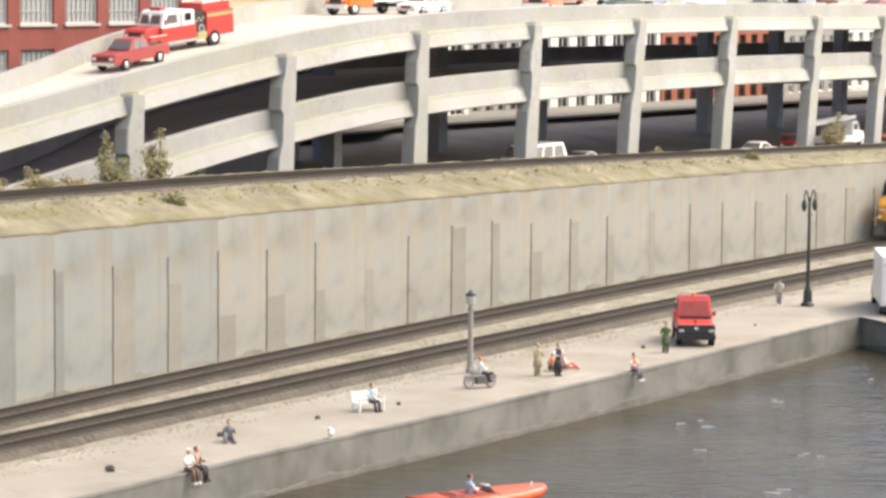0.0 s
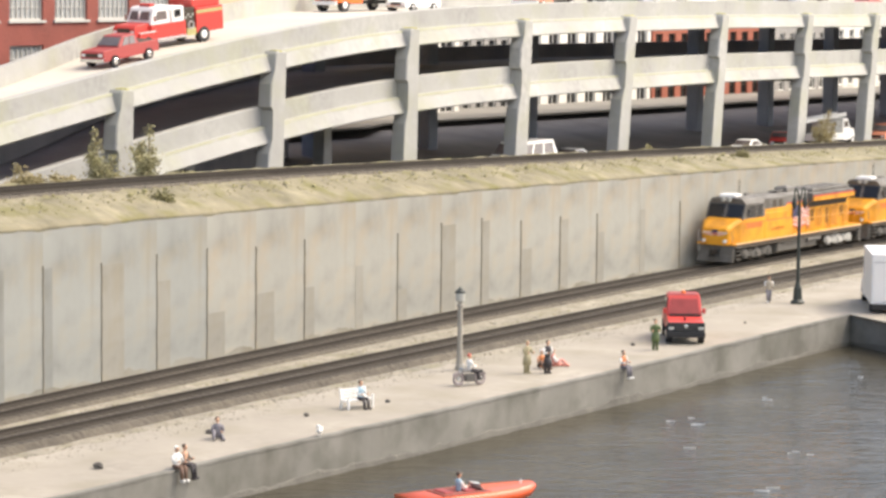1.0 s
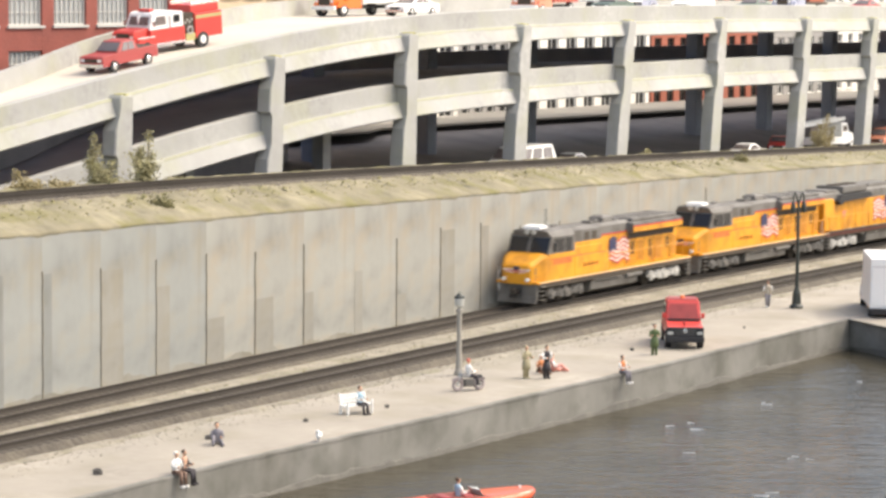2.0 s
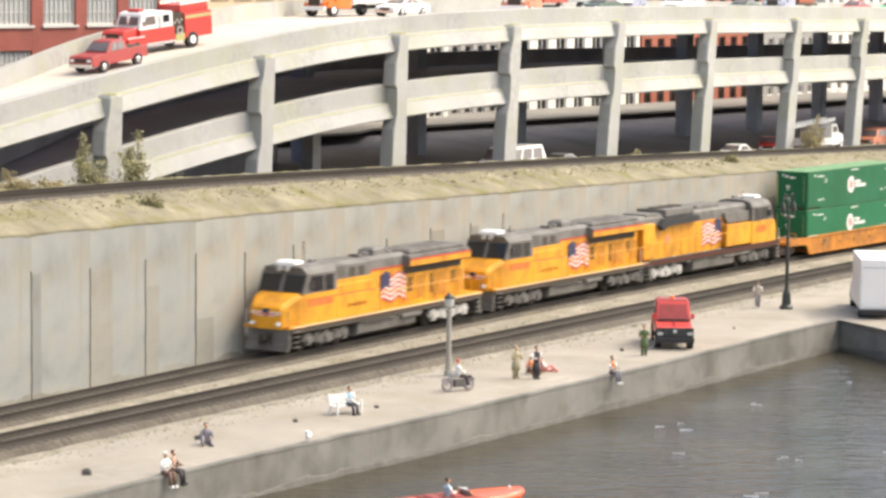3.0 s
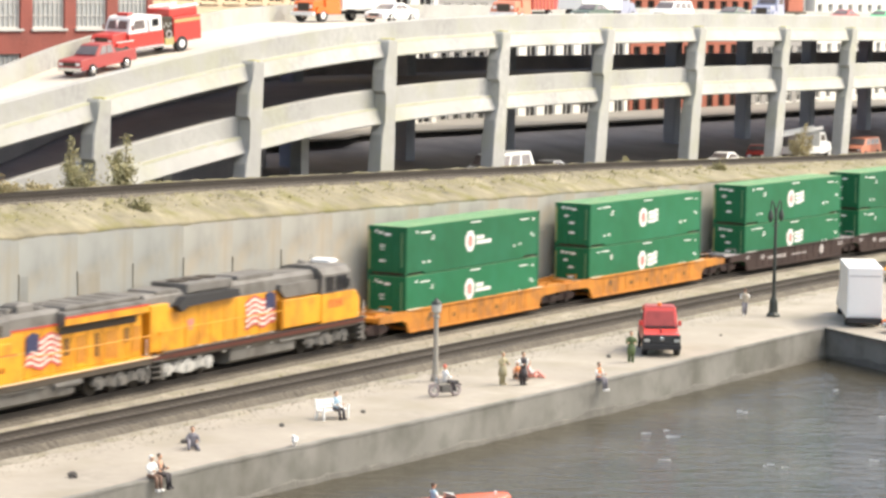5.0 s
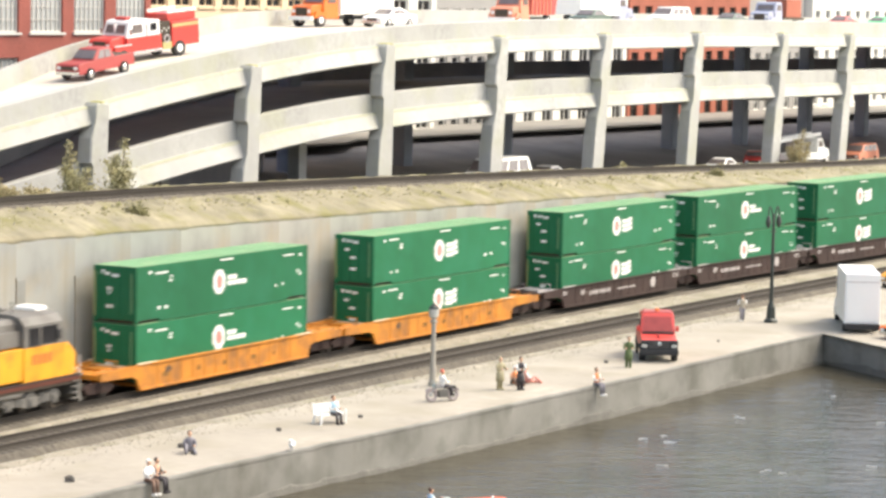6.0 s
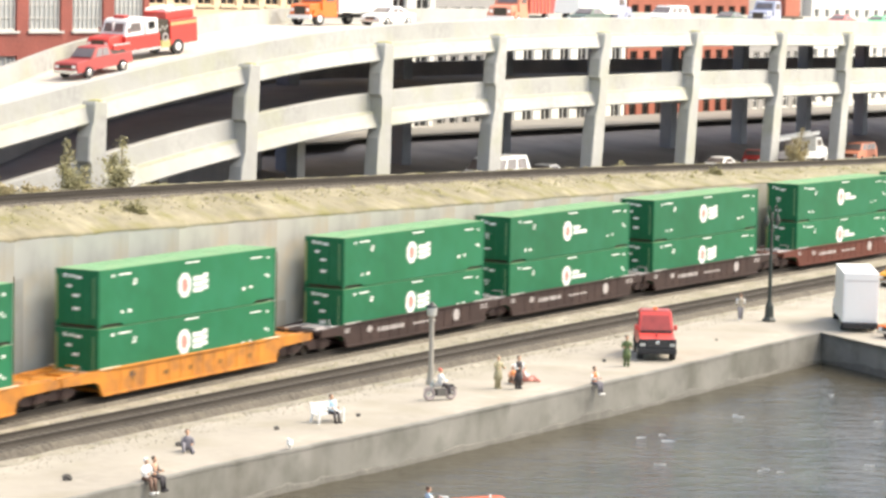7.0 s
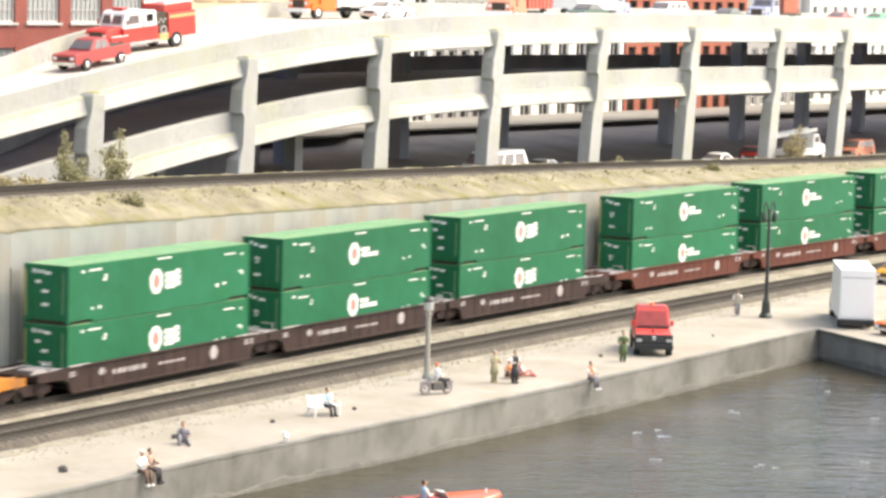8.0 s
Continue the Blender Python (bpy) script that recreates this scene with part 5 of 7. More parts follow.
# ---- buildings behind the viaduct ----
def building(x0, x1, y, z0, z1, mat, label, cols, rows, win_w, win_h, first, pitch_z, bars=(2, 2), frame_mat="window_white", glass="glass", depth=14, flat_roof=True):
    """A house whose front stands at y: wall with real openings, windows set back in them."""
    b = thing("building", P(x0, y, z0), label, "building", "buildings behind the viaduct")
    W, H = x1 - x0, z1 - z0
    px = W / cols
    xs = [(i + 0.5) * px for i in range(cols)]
    zs = [first + r * pitch_z for r in range(rows)]
    bm = mesh()
    edge = 0.0
    for i, cx in enumerate(xs):
        box(bm, edge, cx - win_w / 2, 0, 0.5, 0, H)
        edge = cx + win_w / 2
    box(bm, edge, W, 0, 0.5, 0, H)
    for cx in xs:
        low = 0.0
        for z in zs:
            box(bm, cx - win_w / 2, cx + win_w / 2, 0.004, 0.496, low, z)
            low = z + win_h
        box(bm, cx - win_w / 2, cx + win_w / 2, 0.004, 0.496, low, H)
    box(bm, 0, 0.5, 0.5, depth, 0, H)
    box(bm, W - 0.5, W, 0.5, depth, 0, H)
    box(bm, 0.5, W - 0.5, depth - 0.5, depth, 0, H)
    part("wall", bm, M[mat], b)
    bm = mesh()
    box(bm, 0.004, W - 0.004, 0.3, depth - 0.004, H - 0.5, H - 0.1)
    part("roof", bm, M["grey_facade"], b)
    bm = mesh()
    box(bm, -0.12, W + 0.12, -0.18, 0.0, H - 0.7, H - 0.1)
    part("cornice", bm, M[mat], b)
    bm = mesh()
    box(bm, -0.05, W + 0.05, -0.08, 0.0, first - 0.7, first - 0.45)
    part("string_course", bm, M[mat], b)
    bm = mesh()
    f = 0.12
    a, c = win_w / 2, win_w / 2 - f
    rings = [[(sx * w, y, zz) for sx, zz in ((-1, 0 + d), (1, 0 + d), (1, win_h - d), (-1, win_h - d))] for w, d, y in ((a, 0, 0.16), (c, f, 0.16), (c, f, 0.28), (a, 0, 0.28), (a, 0, 0.16))]
    loft(bm, rings, caps=False)
    bmesh.ops.remove_doubles(bm, verts=bm.verts, dist=0.0001)
    bits = []
    for i in range(1, bars[0]):
        bits.append(("bar", -win_w / 2 + win_w * i / bars[0], 0, 0))
    for i in range(1, bars[1]):
        bits.append(("crossbar", 0, 0, win_h * i / bars[1]))
    bits.append(("sill", 0, 0, 0))
    made = {}

    def dress(win):
        for name, x, y, z in bits:
            if name not in made:
                bb = mesh()
                if name == "bar":
                    box(bb, -0.035, 0.035, 0.18, 0.26, f, win_h - f)
                elif name == "crossbar":
                    box(bb, -win_w / 2 + f, win_w / 2 - f, 0.185, 0.255, -0.035, 0.035)
                else:
                    box(bb, -win_w / 2 - 0.15, win_w / 2 + 0.15, -0.14, 0.16, -0.16, 0.0)
                made[name] = part(name, bb, M[frame_mat], win)
                made[name].matrix_basis = P(x, y, z)
            else:
                shared(name, made[name], win, x, y, z)
    first_frame = None
    pane_first = None
    for cx in xs:
        for z in zs:
            if first_frame is None:
                first_frame = part("window", bm, M[frame_mat], b)
                first_frame.matrix_basis = P(cx, 0, z)
                bm2 = mesh()
                box(bm2, -win_w / 2 + 0.02, win_w / 2 - 0.02, 0.27, 0.3, 0.02, win_h - 0.02)
                pane_first = part("pane", bm2, M[glass], first_frame)
                dress(first_frame)
            else:
                o = shared("window", first_frame, b, cx, 0, z)
                shared("pane", pane_first, o, 0, 0, 0)
                dress(o)
    return b


building(-36.2, 8.9, 30.0, 8.0, 25.0, "brick", "red brick warehouse with large white-barred windows", 10, 3, 3.35, 4.2, 3.35, 5.8, (7, 5), "bar_grey", glass="pale_glass")
building(24.6, 46.5, 42.0, 6.0, 24.0, "cream", "cream stucco building with rows of dark windows", 7, 4, 2.2, 0.75, 5.0, 1.95 * 2, (2, 1), "cream")
building(47.0, 76.0, 47.0, 5.8, 25.0, "stone", "pale stone office building with dark windows", 7, 4, 2.5, 2.7, 1.9, 4.6, (2, 2))
building(76.5, 93.5, 50.0, 5.6, 24.0, "grey_facade", "grey office building with tall dark windows", 7, 4, 1.5, 2.4, 1.6, 4.6, (1, 2))
building(94.0, 121.5, 50.0, 5.4, 27.0, "stone", "white stone building with tall dark windows", 7, 4, 2.3, 3.0, 1.7, 5.0, (2, 1))
building(122.0, 153.5, 50.0, 5.2, 28.0, "brick_orange", "orange brick building with paired windows", 10, 4, 1.7, 2.1, 2.0, 5.0, (2, 2), "shade")
building(154.0, 172.0, 51.0, 5.0, 24.0, "grey_facade", "grey rendered building with dark windows", 6, 4, 1.6, 2.0, 2.1, 4.8, (2, 2))
building(172.5, 232.0, 50.0, 4.8, 25.0, "stone", "long pale stone building with dark windows", 18, 4, 1.6, 1.9, 2.6, 4.9, (2, 2))


# ---- vehicles ----
def wheels(v, spots, r, w, hub="chrome"):
    for x, y in spots:
        bm = mesh()
        tube(bm, (0, -w / 2, 0), (0, w / 2, 0), r, seg=18)
        for e in (-1, 1):
            tube(bm, (0, e * w / 2, 0), (0, e * (w / 2 + 0.015), 0), r * 0.85, r * 0.7, seg=18)
        wh = part("wheel", bm, M["black"], v, "black rubber tyre")
        wh.location = (x * S, y * S, r * S)
        bm = mesh()
        for e in (-1, 1):
            tube(bm, (0, e * w / 2, 0), (0, e * (w / 2 + 0.04), 0), r * 0.58, r * 0.4, seg=14)
        part("hub", bm, M[hub], wh, "bright wheel hub")


def shell(v, name, prof, half, mat, label="", inset=0.06):
    """A body from a side outline (x, z), its flanks drawn in towards the top."""
    zs = [p[1] for p in prof]
    lo, hi = min(zs), max(zs)
    bm = mesh()

    def ring(k, extra):
        return [(x, k * (half - inset * ((z - lo) / (hi - lo)) - extra), z) for x, z in prof]
    loft(bm, [ring(-1, 0.0), ring(-0.9, -0.02), ring(0.9, -0.02), ring(1, 0.0)])
    bmesh.ops.bevel(bm, geom=list(bm.edges), offset=0.03, segments=1, affect="EDGES")
    return part(name, bm, M[mat], v, label)


def flat(v, name, pts, axis, a, b, mat, label=""):
    bm = mesh()
    prism(bm, pts, axis, a, b)
    return part(name, bm, M[mat], v, label)


def block(v, name, x0, x1, y0, y1, z0, z1, mat, label="", bevel=0.04):
    bm = mesh()
    box(bm, x0, x1, y0, y1, z0, z1, bevel)
    return part(name, bm, M[mat], v, label)


def car(m, paint, label, category="car", kind="sedan"):
    """A small car; its front points to -x."""
    v = thing(category.replace(" ", "_"), m, label, category)
    L, hw = {"sedan": (4.7, 0.92), "van": (5.1, 0.98), "pickup": (5.1, 0.95)}[kind]
    h = L / 2
    if kind == "sedan":
        body = [(-h, 0.3), (-h, 0.72), (-h + 0.15, 0.82), (-h + 1.25, 0.95), (h - 0.9, 1.0), (h - 0.05, 0.92), (h, 0.45), (h - 0.1, 0.28)]
        cabin = [(-h + 1.15, 0.92), (-h + 1.95, 1.42), (h - 1.75, 1.45), (h - 0.85, 0.98)]
    elif kind == "van":
        body = [(-h, 0.35), (-h, 0.85), (-h + 0.2, 1.0), (-h + 1.0, 1.15), (h - 0.05, 1.2), (h, 0.4), (h - 0.1, 0.32)]
        cabin = [(-h + 0.8, 1.1), (-h + 1.6, 1.8), (h - 0.25, 1.85), (h - 0.03, 1.15)]
    else:
        body = [(-h, 0.42), (-h, 0.95), (-h + 0.12, 1.05), (-h + 1.5, 1.12), (h - 0.02, 1.12), (h, 0.55), (h - 0.1, 0.45)]
        cabin = [(-h + 1.4, 1.1), (-h + 2.05, 1.72), (-h + 3.1, 1.74), (-h + 3.35, 1.1)]
    shell(v, "body", body, hw, paint)
    shell(v, "cabin", cabin, hw - 0.06, paint, inset=0.18)
    ax, az = cabin[0]
    bx, bz = cabin[1]
    cx, cz = cabin[2]
    dx, dz = cabin[3]
    gh = hw - 0.1

    def mixp(p, q, t):
        return (p[0] + (q[0] - p[0]) * t, p[1] + (q[1] - p[1]) * t)
    for name, p, q, s in (("windshield", cabin[0], cabin[1], -1), ("rear_window", cabin[3], cabin[2], 1)):
        a1, b1 = mixp(p, q, 0.14), mixp(p, q, 0.86)
        bm = mesh()
        loft(bm, [[(a1[0] + s * 0.0, y, a1[1]) for y in (-gh + 0.08, gh - 0.08)] + [(a1[0] + s * 0.05, y, a1[1] + 0.02) for y in (gh - 0.08, -gh + 0.08)],
                  [(b1[0], y, b1[1]) for y in (-gh + 0.16, gh - 0.16)] + [(b1[0] + s * 0.05, y, b1[1] + 0.02) for y in (gh - 0.16, -gh + 0.16)]])
        part(name, bm, M["car_glass"], v, "glass with reflection painted grey")
    for s in (-1, 1):
        n = 2 if kind != "van" else 3
        x_lo0, x_lo1 = ax + 0.35, dx - 0.3
        x_hi0, x_hi1 = bx + 0.08, cx - 0.08
        for k in range(n):
            t0, t1 = k / n + 0.03, (k + 1) / n - 0.03
            z0, z1 = az + 0.08, bz - 0.1
            quad = [(x_lo0 + (x_lo1 - x_lo0) * t0, z0), (x_lo0 + (x_lo1 - x_lo0) * t1, z0), (x_hi0 + (x_hi1 - x_hi0) * t1, z1), (x_hi0 + (x_hi1 - x_hi0) * t0, z1)]
            bm = mesh()
            rings = []
            for (x, z), yy in zip(quad, (hw - 0.075, hw - 0.075, hw - 0.2, hw - 0.2)):
                rings.append((x, yy, z))
            vs = [bm.verts.new((x, s * (yy + e), z)) for e in (-0.04, 0.02) for x, yy, z in rings]
            for f in ((0, 1, 2, 3), (4, 5, 6, 7), (0, 1, 5, 4), (1, 2, 6, 5), (2, 3, 7, 6), (3, 0, 4, 7)):
                bm.faces.new([vs[i] for i in f])
            part("side_window", bm, M["car_glass"], v)
        block(v, "headlight", -h - 0.02, -h + 0.05, s * (hw - 0.3) - 0.15, s * (hw - 0.3) + 0.15, body[1][1] - 0.22, body[1][1] - 0.05, "white", "pale headlight", 0.02)
    block(v, "bumper", -h - 0.08, -h + 0.12, -hw + 0.05, hw - 0.05, body[0][1] - 0.02, body[0][1] + 0.2, "chrome", "pale bumper")
    block(v, "rear_bumper", h - 0.12, h + 0.06, -hw + 0.05, hw - 0.05, body[0][1], body[0][1] + 0.18, "chrome")
    block(v, "grille", -h - 0.025, -h + 0.04, -hw + 0.45, hw - 0.45, body[1][1] - 0.24, body[1][1] - 0.04, "shade", "dark grille", 0.01)
    if kind == "pickup":
        block(v, "cargo_bed", -h + 3.5, h - 0.12, -hw + 0.16, hw - 0.16, 1.1, 1.13, "shade", "dark open cargo bed", 0.0)
    r = 0.36 if kind == "pickup" else 0.32
    wheels(v, [(-h + 0.95, -hw + 0.05), (-h + 0.95, hw - 0.05), (h - 1.05, -hw + 0.05), (h - 1.05, hw - 0.05)], r, 0.24)
    return v


def box_truck(m, cab_paint, box_paint, label, category="box truck", L=8.0, hb=3.5, kind="box"):
    """A bonneted truck; its front points to -x."""
    v = thing(category.replace(" ", "_"), m, label, category)
    h = L / 2
    hw = 1.15
    shell(v, "hood", [(-h, 0.6), (-h, 1.45), (-h + 0.2, 1.6), (-h + 1.4, 1.7), (-h + 1.4, 0.6)], hw - 0.15, cab_paint)
    cab_top = "white" if kind == "fire" else cab_paint
    shell(v, "cab", [(-h + 1.3, 0.6), (-h + 1.3, 1.65), (-h + 1.65, 2.5), (-h + 1.9, 2.6), (-h + 2.9, 2.6), (-h + 3.0, 2.4), (-h + 3.0, 0.6)], hw, cab_top, inset=0.12)
    for s in (-1, 1):
        flat(v, "fender", [(-h + 0.1, 0.75), (-h + 0.35, 1.15), (-h + 1.35, 1.15), (-h + 1.7, 0.75), (-h + 1.6, 0.7), (-h + 0.2, 0.7)], "y", min(s * 0.75, s * 1.2), max(s * 0.75, s * 1.2), cab_paint)
        block(v, "headlight", -h - 0.03, -h + 0.05, s * 0.75 - 0.13, s * 0.75 + 0.13, 1.05, 1.3, "white", "", 0.03)
        flat(v, "side_window", [(-h + 1.75, 1.8), (-h + 2.7, 1.8), (-h + 2.65, 2.32), (-h + 1.95, 2.32)], "y", min(s * 1.03, s * 1.12), max(s * 1.03, s * 1.12), "car_glass")
    bm = mesh()
    loft(bm, [[(-h + 1.33, -0.85, 1.84), (-h + 1.33, 0.85, 1.84), (-h + 1.44, 0.85, 1.84), (-h + 1.44, -0.85, 1.84)], [(-h + 1.53, -0.8, 2.34), (-h + 1.53, 0.8, 2.34), (-h + 1.64, 0.8, 2.34), (-h + 1.64, -0.8, 2.34)]])
    part("windshield", bm, M["car_glass"], v, "windshield with reflection painted grey")
    block(v, "grille", -h - 0.03, -h + 0.05, -0.55, 0.55, 0.85, 1.45, "shade", "dark grille", 0.02)
    block(v, "bumper", -h - 0.18, -h + 0.05, -1.15, 1.15, 0.5, 0.8, "white", "white bumper")
    block(v, "chassis", -h + 0.5, h - 0.1, -0.5, 0.5, 0.55, 0.8, "black", "", 0.0)
    if kind == "box":
        block(v, "cargo_box", -h + 3.15, h, -1.22, 1.22, 0.95, hb, box_paint, "plain cargo box", 0.06)
    elif kind == "dump":
        bm = mesh()
        prism(bm, [(-h + 3.1, 1.0), (-h + 3.1, 2.5), (h, 2.3), (h - 0.4, 1.0)], "y", -1.2, 1.2)
        part("dump_bed", bm, M[box_paint], v, "dark red ribbed dump bed")
        for k in range(6):
            for s in (-1, 1):
                x = -h + 3.3 + k * 0.75
                block(v, "rib", x, x + 0.12, s * 1.22 - 0.05, s * 1.22 + 0.05, 1.0, 2.35, "salmon", "", 0.0)
    elif kind == "fire":
        block(v, "crew_cab", -h + 2.9, -h + 4.2, -hw + 0.04, hw - 0.04, 0.6, 2.48, "white", "white crew cab", 0.08)
        block(v, "windshield_post", -h + 1.34, -h + 1.6, -0.05, 0.05, 1.8, 2.4, "white", "", 0.0)
        for s in (-1, 1):
            block(v, "mirror", -h + 1.45, -h + 1.5, s * 1.3 - 0.12, s * 1.3 + 0.12, 1.75, 2.1, "chrome", "bright mirror", 0.02)
            block(v, "door_line", -h + 3.02, -h + 3.06, s * hw - 0.02, s * hw + 0.036, 0.75, 2.3, "decal_grey", "", 0.0)
            block(v, "fender_trim", -h + 0.15, -h + 1.6, s * 1.2 - 0.02, s * 1.2 + 0.02, 1.12, 1.18, "white", "white fender trim", 0.01)
        for k in range(4):
            bm = mesh()
            tube(bm, (-h + 4.4 + 0.2 * k, -hw + 0.13, 1.7 + 0.15 * (k % 2)), (-h + 4.4 + 0.2 * k, -hw + 0.06, 1.7 + 0.15 * (k % 2)), 0.07, seg=8)
            part("gauge", bm, M["lamp_glass"], v, "round pale gauge")
        bm = mesh()
        rings = []
        for i in range(15):
            c, d = math.cos(i * math.tau / 14), math.sin(i * math.tau / 14)
            rings.append([(-h + 4.7 + c * (0.22 + 0.06 * math.cos(k * math.tau / 6)), -hw - 0.02 + 0.06 * math.sin(k * math.tau / 6), 1.2 + d * (0.22 + 0.06 * math.cos(k * math.tau / 6))) for k in range(6)])
        loft(bm, rings, caps=False)
        part("hose", bm, M["decal_grey"], v, "coiled grey hose")
        block(v, "pump_panel", -h + 4.2, -h + 5.2, -hw + 0.12, hw - 0.12, 0.6, 2.3, "shade", "dark pump panel with gauges", 0.03)
        block(v, "pump_step", -h + 4.3, -h + 5.1, -hw - 0.05, hw + 0.05, 0.55, 1.0, "gold", "brassy running board", 0.03)
        block(v, "body", -h + 5.2, h, -hw, hw, 0.65, 2.2, "red", "red hose body", 0.05)
        block(v, "hose_bed", -h + 5.0, h - 0.1, -hw + 0.15, hw - 0.15, 2.2, 2.75, "red", "", 0.08)
        for s in (-1, 1):
            block(v, "gold_stripe", -h + 5.25, h - 0.05, s * hw - 0.02, s * hw + 0.03, 1.85, 2.05, "gold", "gold stripe", 0.0)
            bm = mesh()
            for zz in (0, 0.35):
                tube(bm, (-h + 5.1, s * 0.9, 2.75 + zz * 0.3), (h, s * 0.9, 2.75 + zz * 0.3), 0.04, seg=6)
            part("grab_rail", bm, M["chrome"], v)
            block(v, "rear_side_window", -h + 3.35, -h + 3.85, s * hw - 0.02, s * hw + 0.012, 1.85, 2.3, "glass", "dark crew window", 0.0)
            block(v, "running_board", -h + 1.7, -h + 4.25, s * (hw + 0.03) - 0.06, s * (hw + 0.03) + 0.06, 0.5, 0.66, "chrome", "bright running board", 0.02)
        block(v, "beacon", -h + 1.9, -h + 2.3, -0.5, 0.5, 2.6, 2.78, "red", "red light bar", 0.05)
        block(v, "red_band", -h + 1.25, -h + 4.22, -hw - 0.03, hw + 0.03, 0.65, 1.55, "red", "red lower cab", 0.03)
    elif kind == "ladder":
        block(v, "flatbed", -h + 3.1, h, -1.2, 1.2, 0.7, 1.3, "white", "low white equipment body", 0.05)
        for y in (-0.45, 0.45):
            bm = mesh()
            prism(bm, [(-h + 0.9, 2.75), (-h + 0.9, 3.1), (h + 3.2, 2.75), (h + 3.2, 2.4)], "y", y - 0.06, y + 0.06)
            part("ladder_rail", bm, M["white"], v)
        for k in range(14):
            x = -h + 1.2 + k * (2 * h + 1.8) / 13
            bm = mesh()
            z = 2.9 - 0.35 * (x + h - 0.9) / (2 * h + 2.3)
            tube(bm, (x, -0.45, z), (x, 0.45, z), 0.05, seg=6)
            part("rung", bm, M["white"], v)
        block(v, "ladder_support", h - 1.6, h - 1.1, -0.4, 0.4, 1.2, 2.6, "decal_grey", "grey turntable support", 0.05)
    elif kind == "flat":
        block(v, "flatbed", -h + 3.1, h, -1.2, 1.2, 0.9, 1.15, "shade", "", 0.03)
        block(v, "crate", -h + 4.0, h - 0.6, -1.1, 1.1, 1.15, 2.9, box_paint, "square crate load", 0.05)
    wheels(v, [(-h + 0.9, -1.02), (-h + 0.9, 1.02), (h - 1.8, -1.0), (h - 1.8, 1.0)], 0.5, 0.34, "white")
    return v


def on_deck(x, y, rz=0):
    """Pose on the upper deck, tilted with its slope."""
    dz = (parapet_top(x + 2) - parapet_top(x - 2)) / 4
    return P(x, y, parapet_top(x) - 0.85) @ pose(0, 0, 0, 0, -math.degrees(math.atan(dz)), 0) @ pose(0, 0, 0, 0, 0, rz)


car(on_deck(-11.9, 18.6, -3), "dull_red", "dull red pickup truck on the ramp", "pickup truck", "pickup")
box_truck(on_deck(-4.0, 20.9, -9), "red", "red", "red and white fire engine on the ramp", "fire engine", 7.6, kind="fire")
box_truck(on_deck(32.8, 30.1, -8), "orange", "white", "orange and white box truck on the deck", L=8.4, hb=3.6)
car(on_deck(35.3, 27.0, -4), "white", "small white car on the deck")
box_truck(on_deck(49.0, 23.0, 6), "salmon", "dull_red", "faded orange dump truck on the deck", "dump truck", 8.6, kind="dump")
car(on_deck(62.6, 24.0, 0), "dark_green", "grey-green car on the deck")
box_truck(on_deck(70.5, 27.5, 180), "blue", "white", "truck with a long white box on the deck", L=10.5, hb=3.3)
car(on_deck(76.0, 23, 0), "white", "white passenger van on the deck", "van", "van")
car(on_deck(93.2, 25, 0), "dark_green", "dark green car on the deck")
box_truck(on_deck(103.9, 25.0, 0), "blue", "brick_orange", "blue flatbed truck with a square load on the deck", "flatbed truck", 8.2, kind="flat")
car(on_deck(120.7, 25, 0), "dull_red", "red car on the deck")
car(on_deck(131.2, 25.0, 0), "bright_green", "bright green car on the deck")


def street_z(x):
    return 6.12 - 0.014 * x


def on_street(x, y, rz=0):
    return P(x, y, street_z(x) + 0.02 * (y - 14), rz)


big_van = car(on_street(31.6, 15.4, 0), "white", "large white van parked under the viaduct", "van", "van")
big_van.scale = (1.4, 1.25, 1.4)
car(on_street(44.3, 18.0, 0), "white", "white car parked under the viaduct")
car(on_street(71.5, 15.6, 0), "white", "white car parked low under the viaduct")
car(on_street(86.7, 19.2, 21), "red", "red car parked under the viaduct")
box_truck(on_street(92.5, 17.0, 180), "white", "white", "white ladder truck parked under the viaduct", "ladder truck", 8.0, kind="ladder")
car(on_street(105.5, 16.5, 0), "salmon", "pale red van parked under the viaduct", "van", "van")


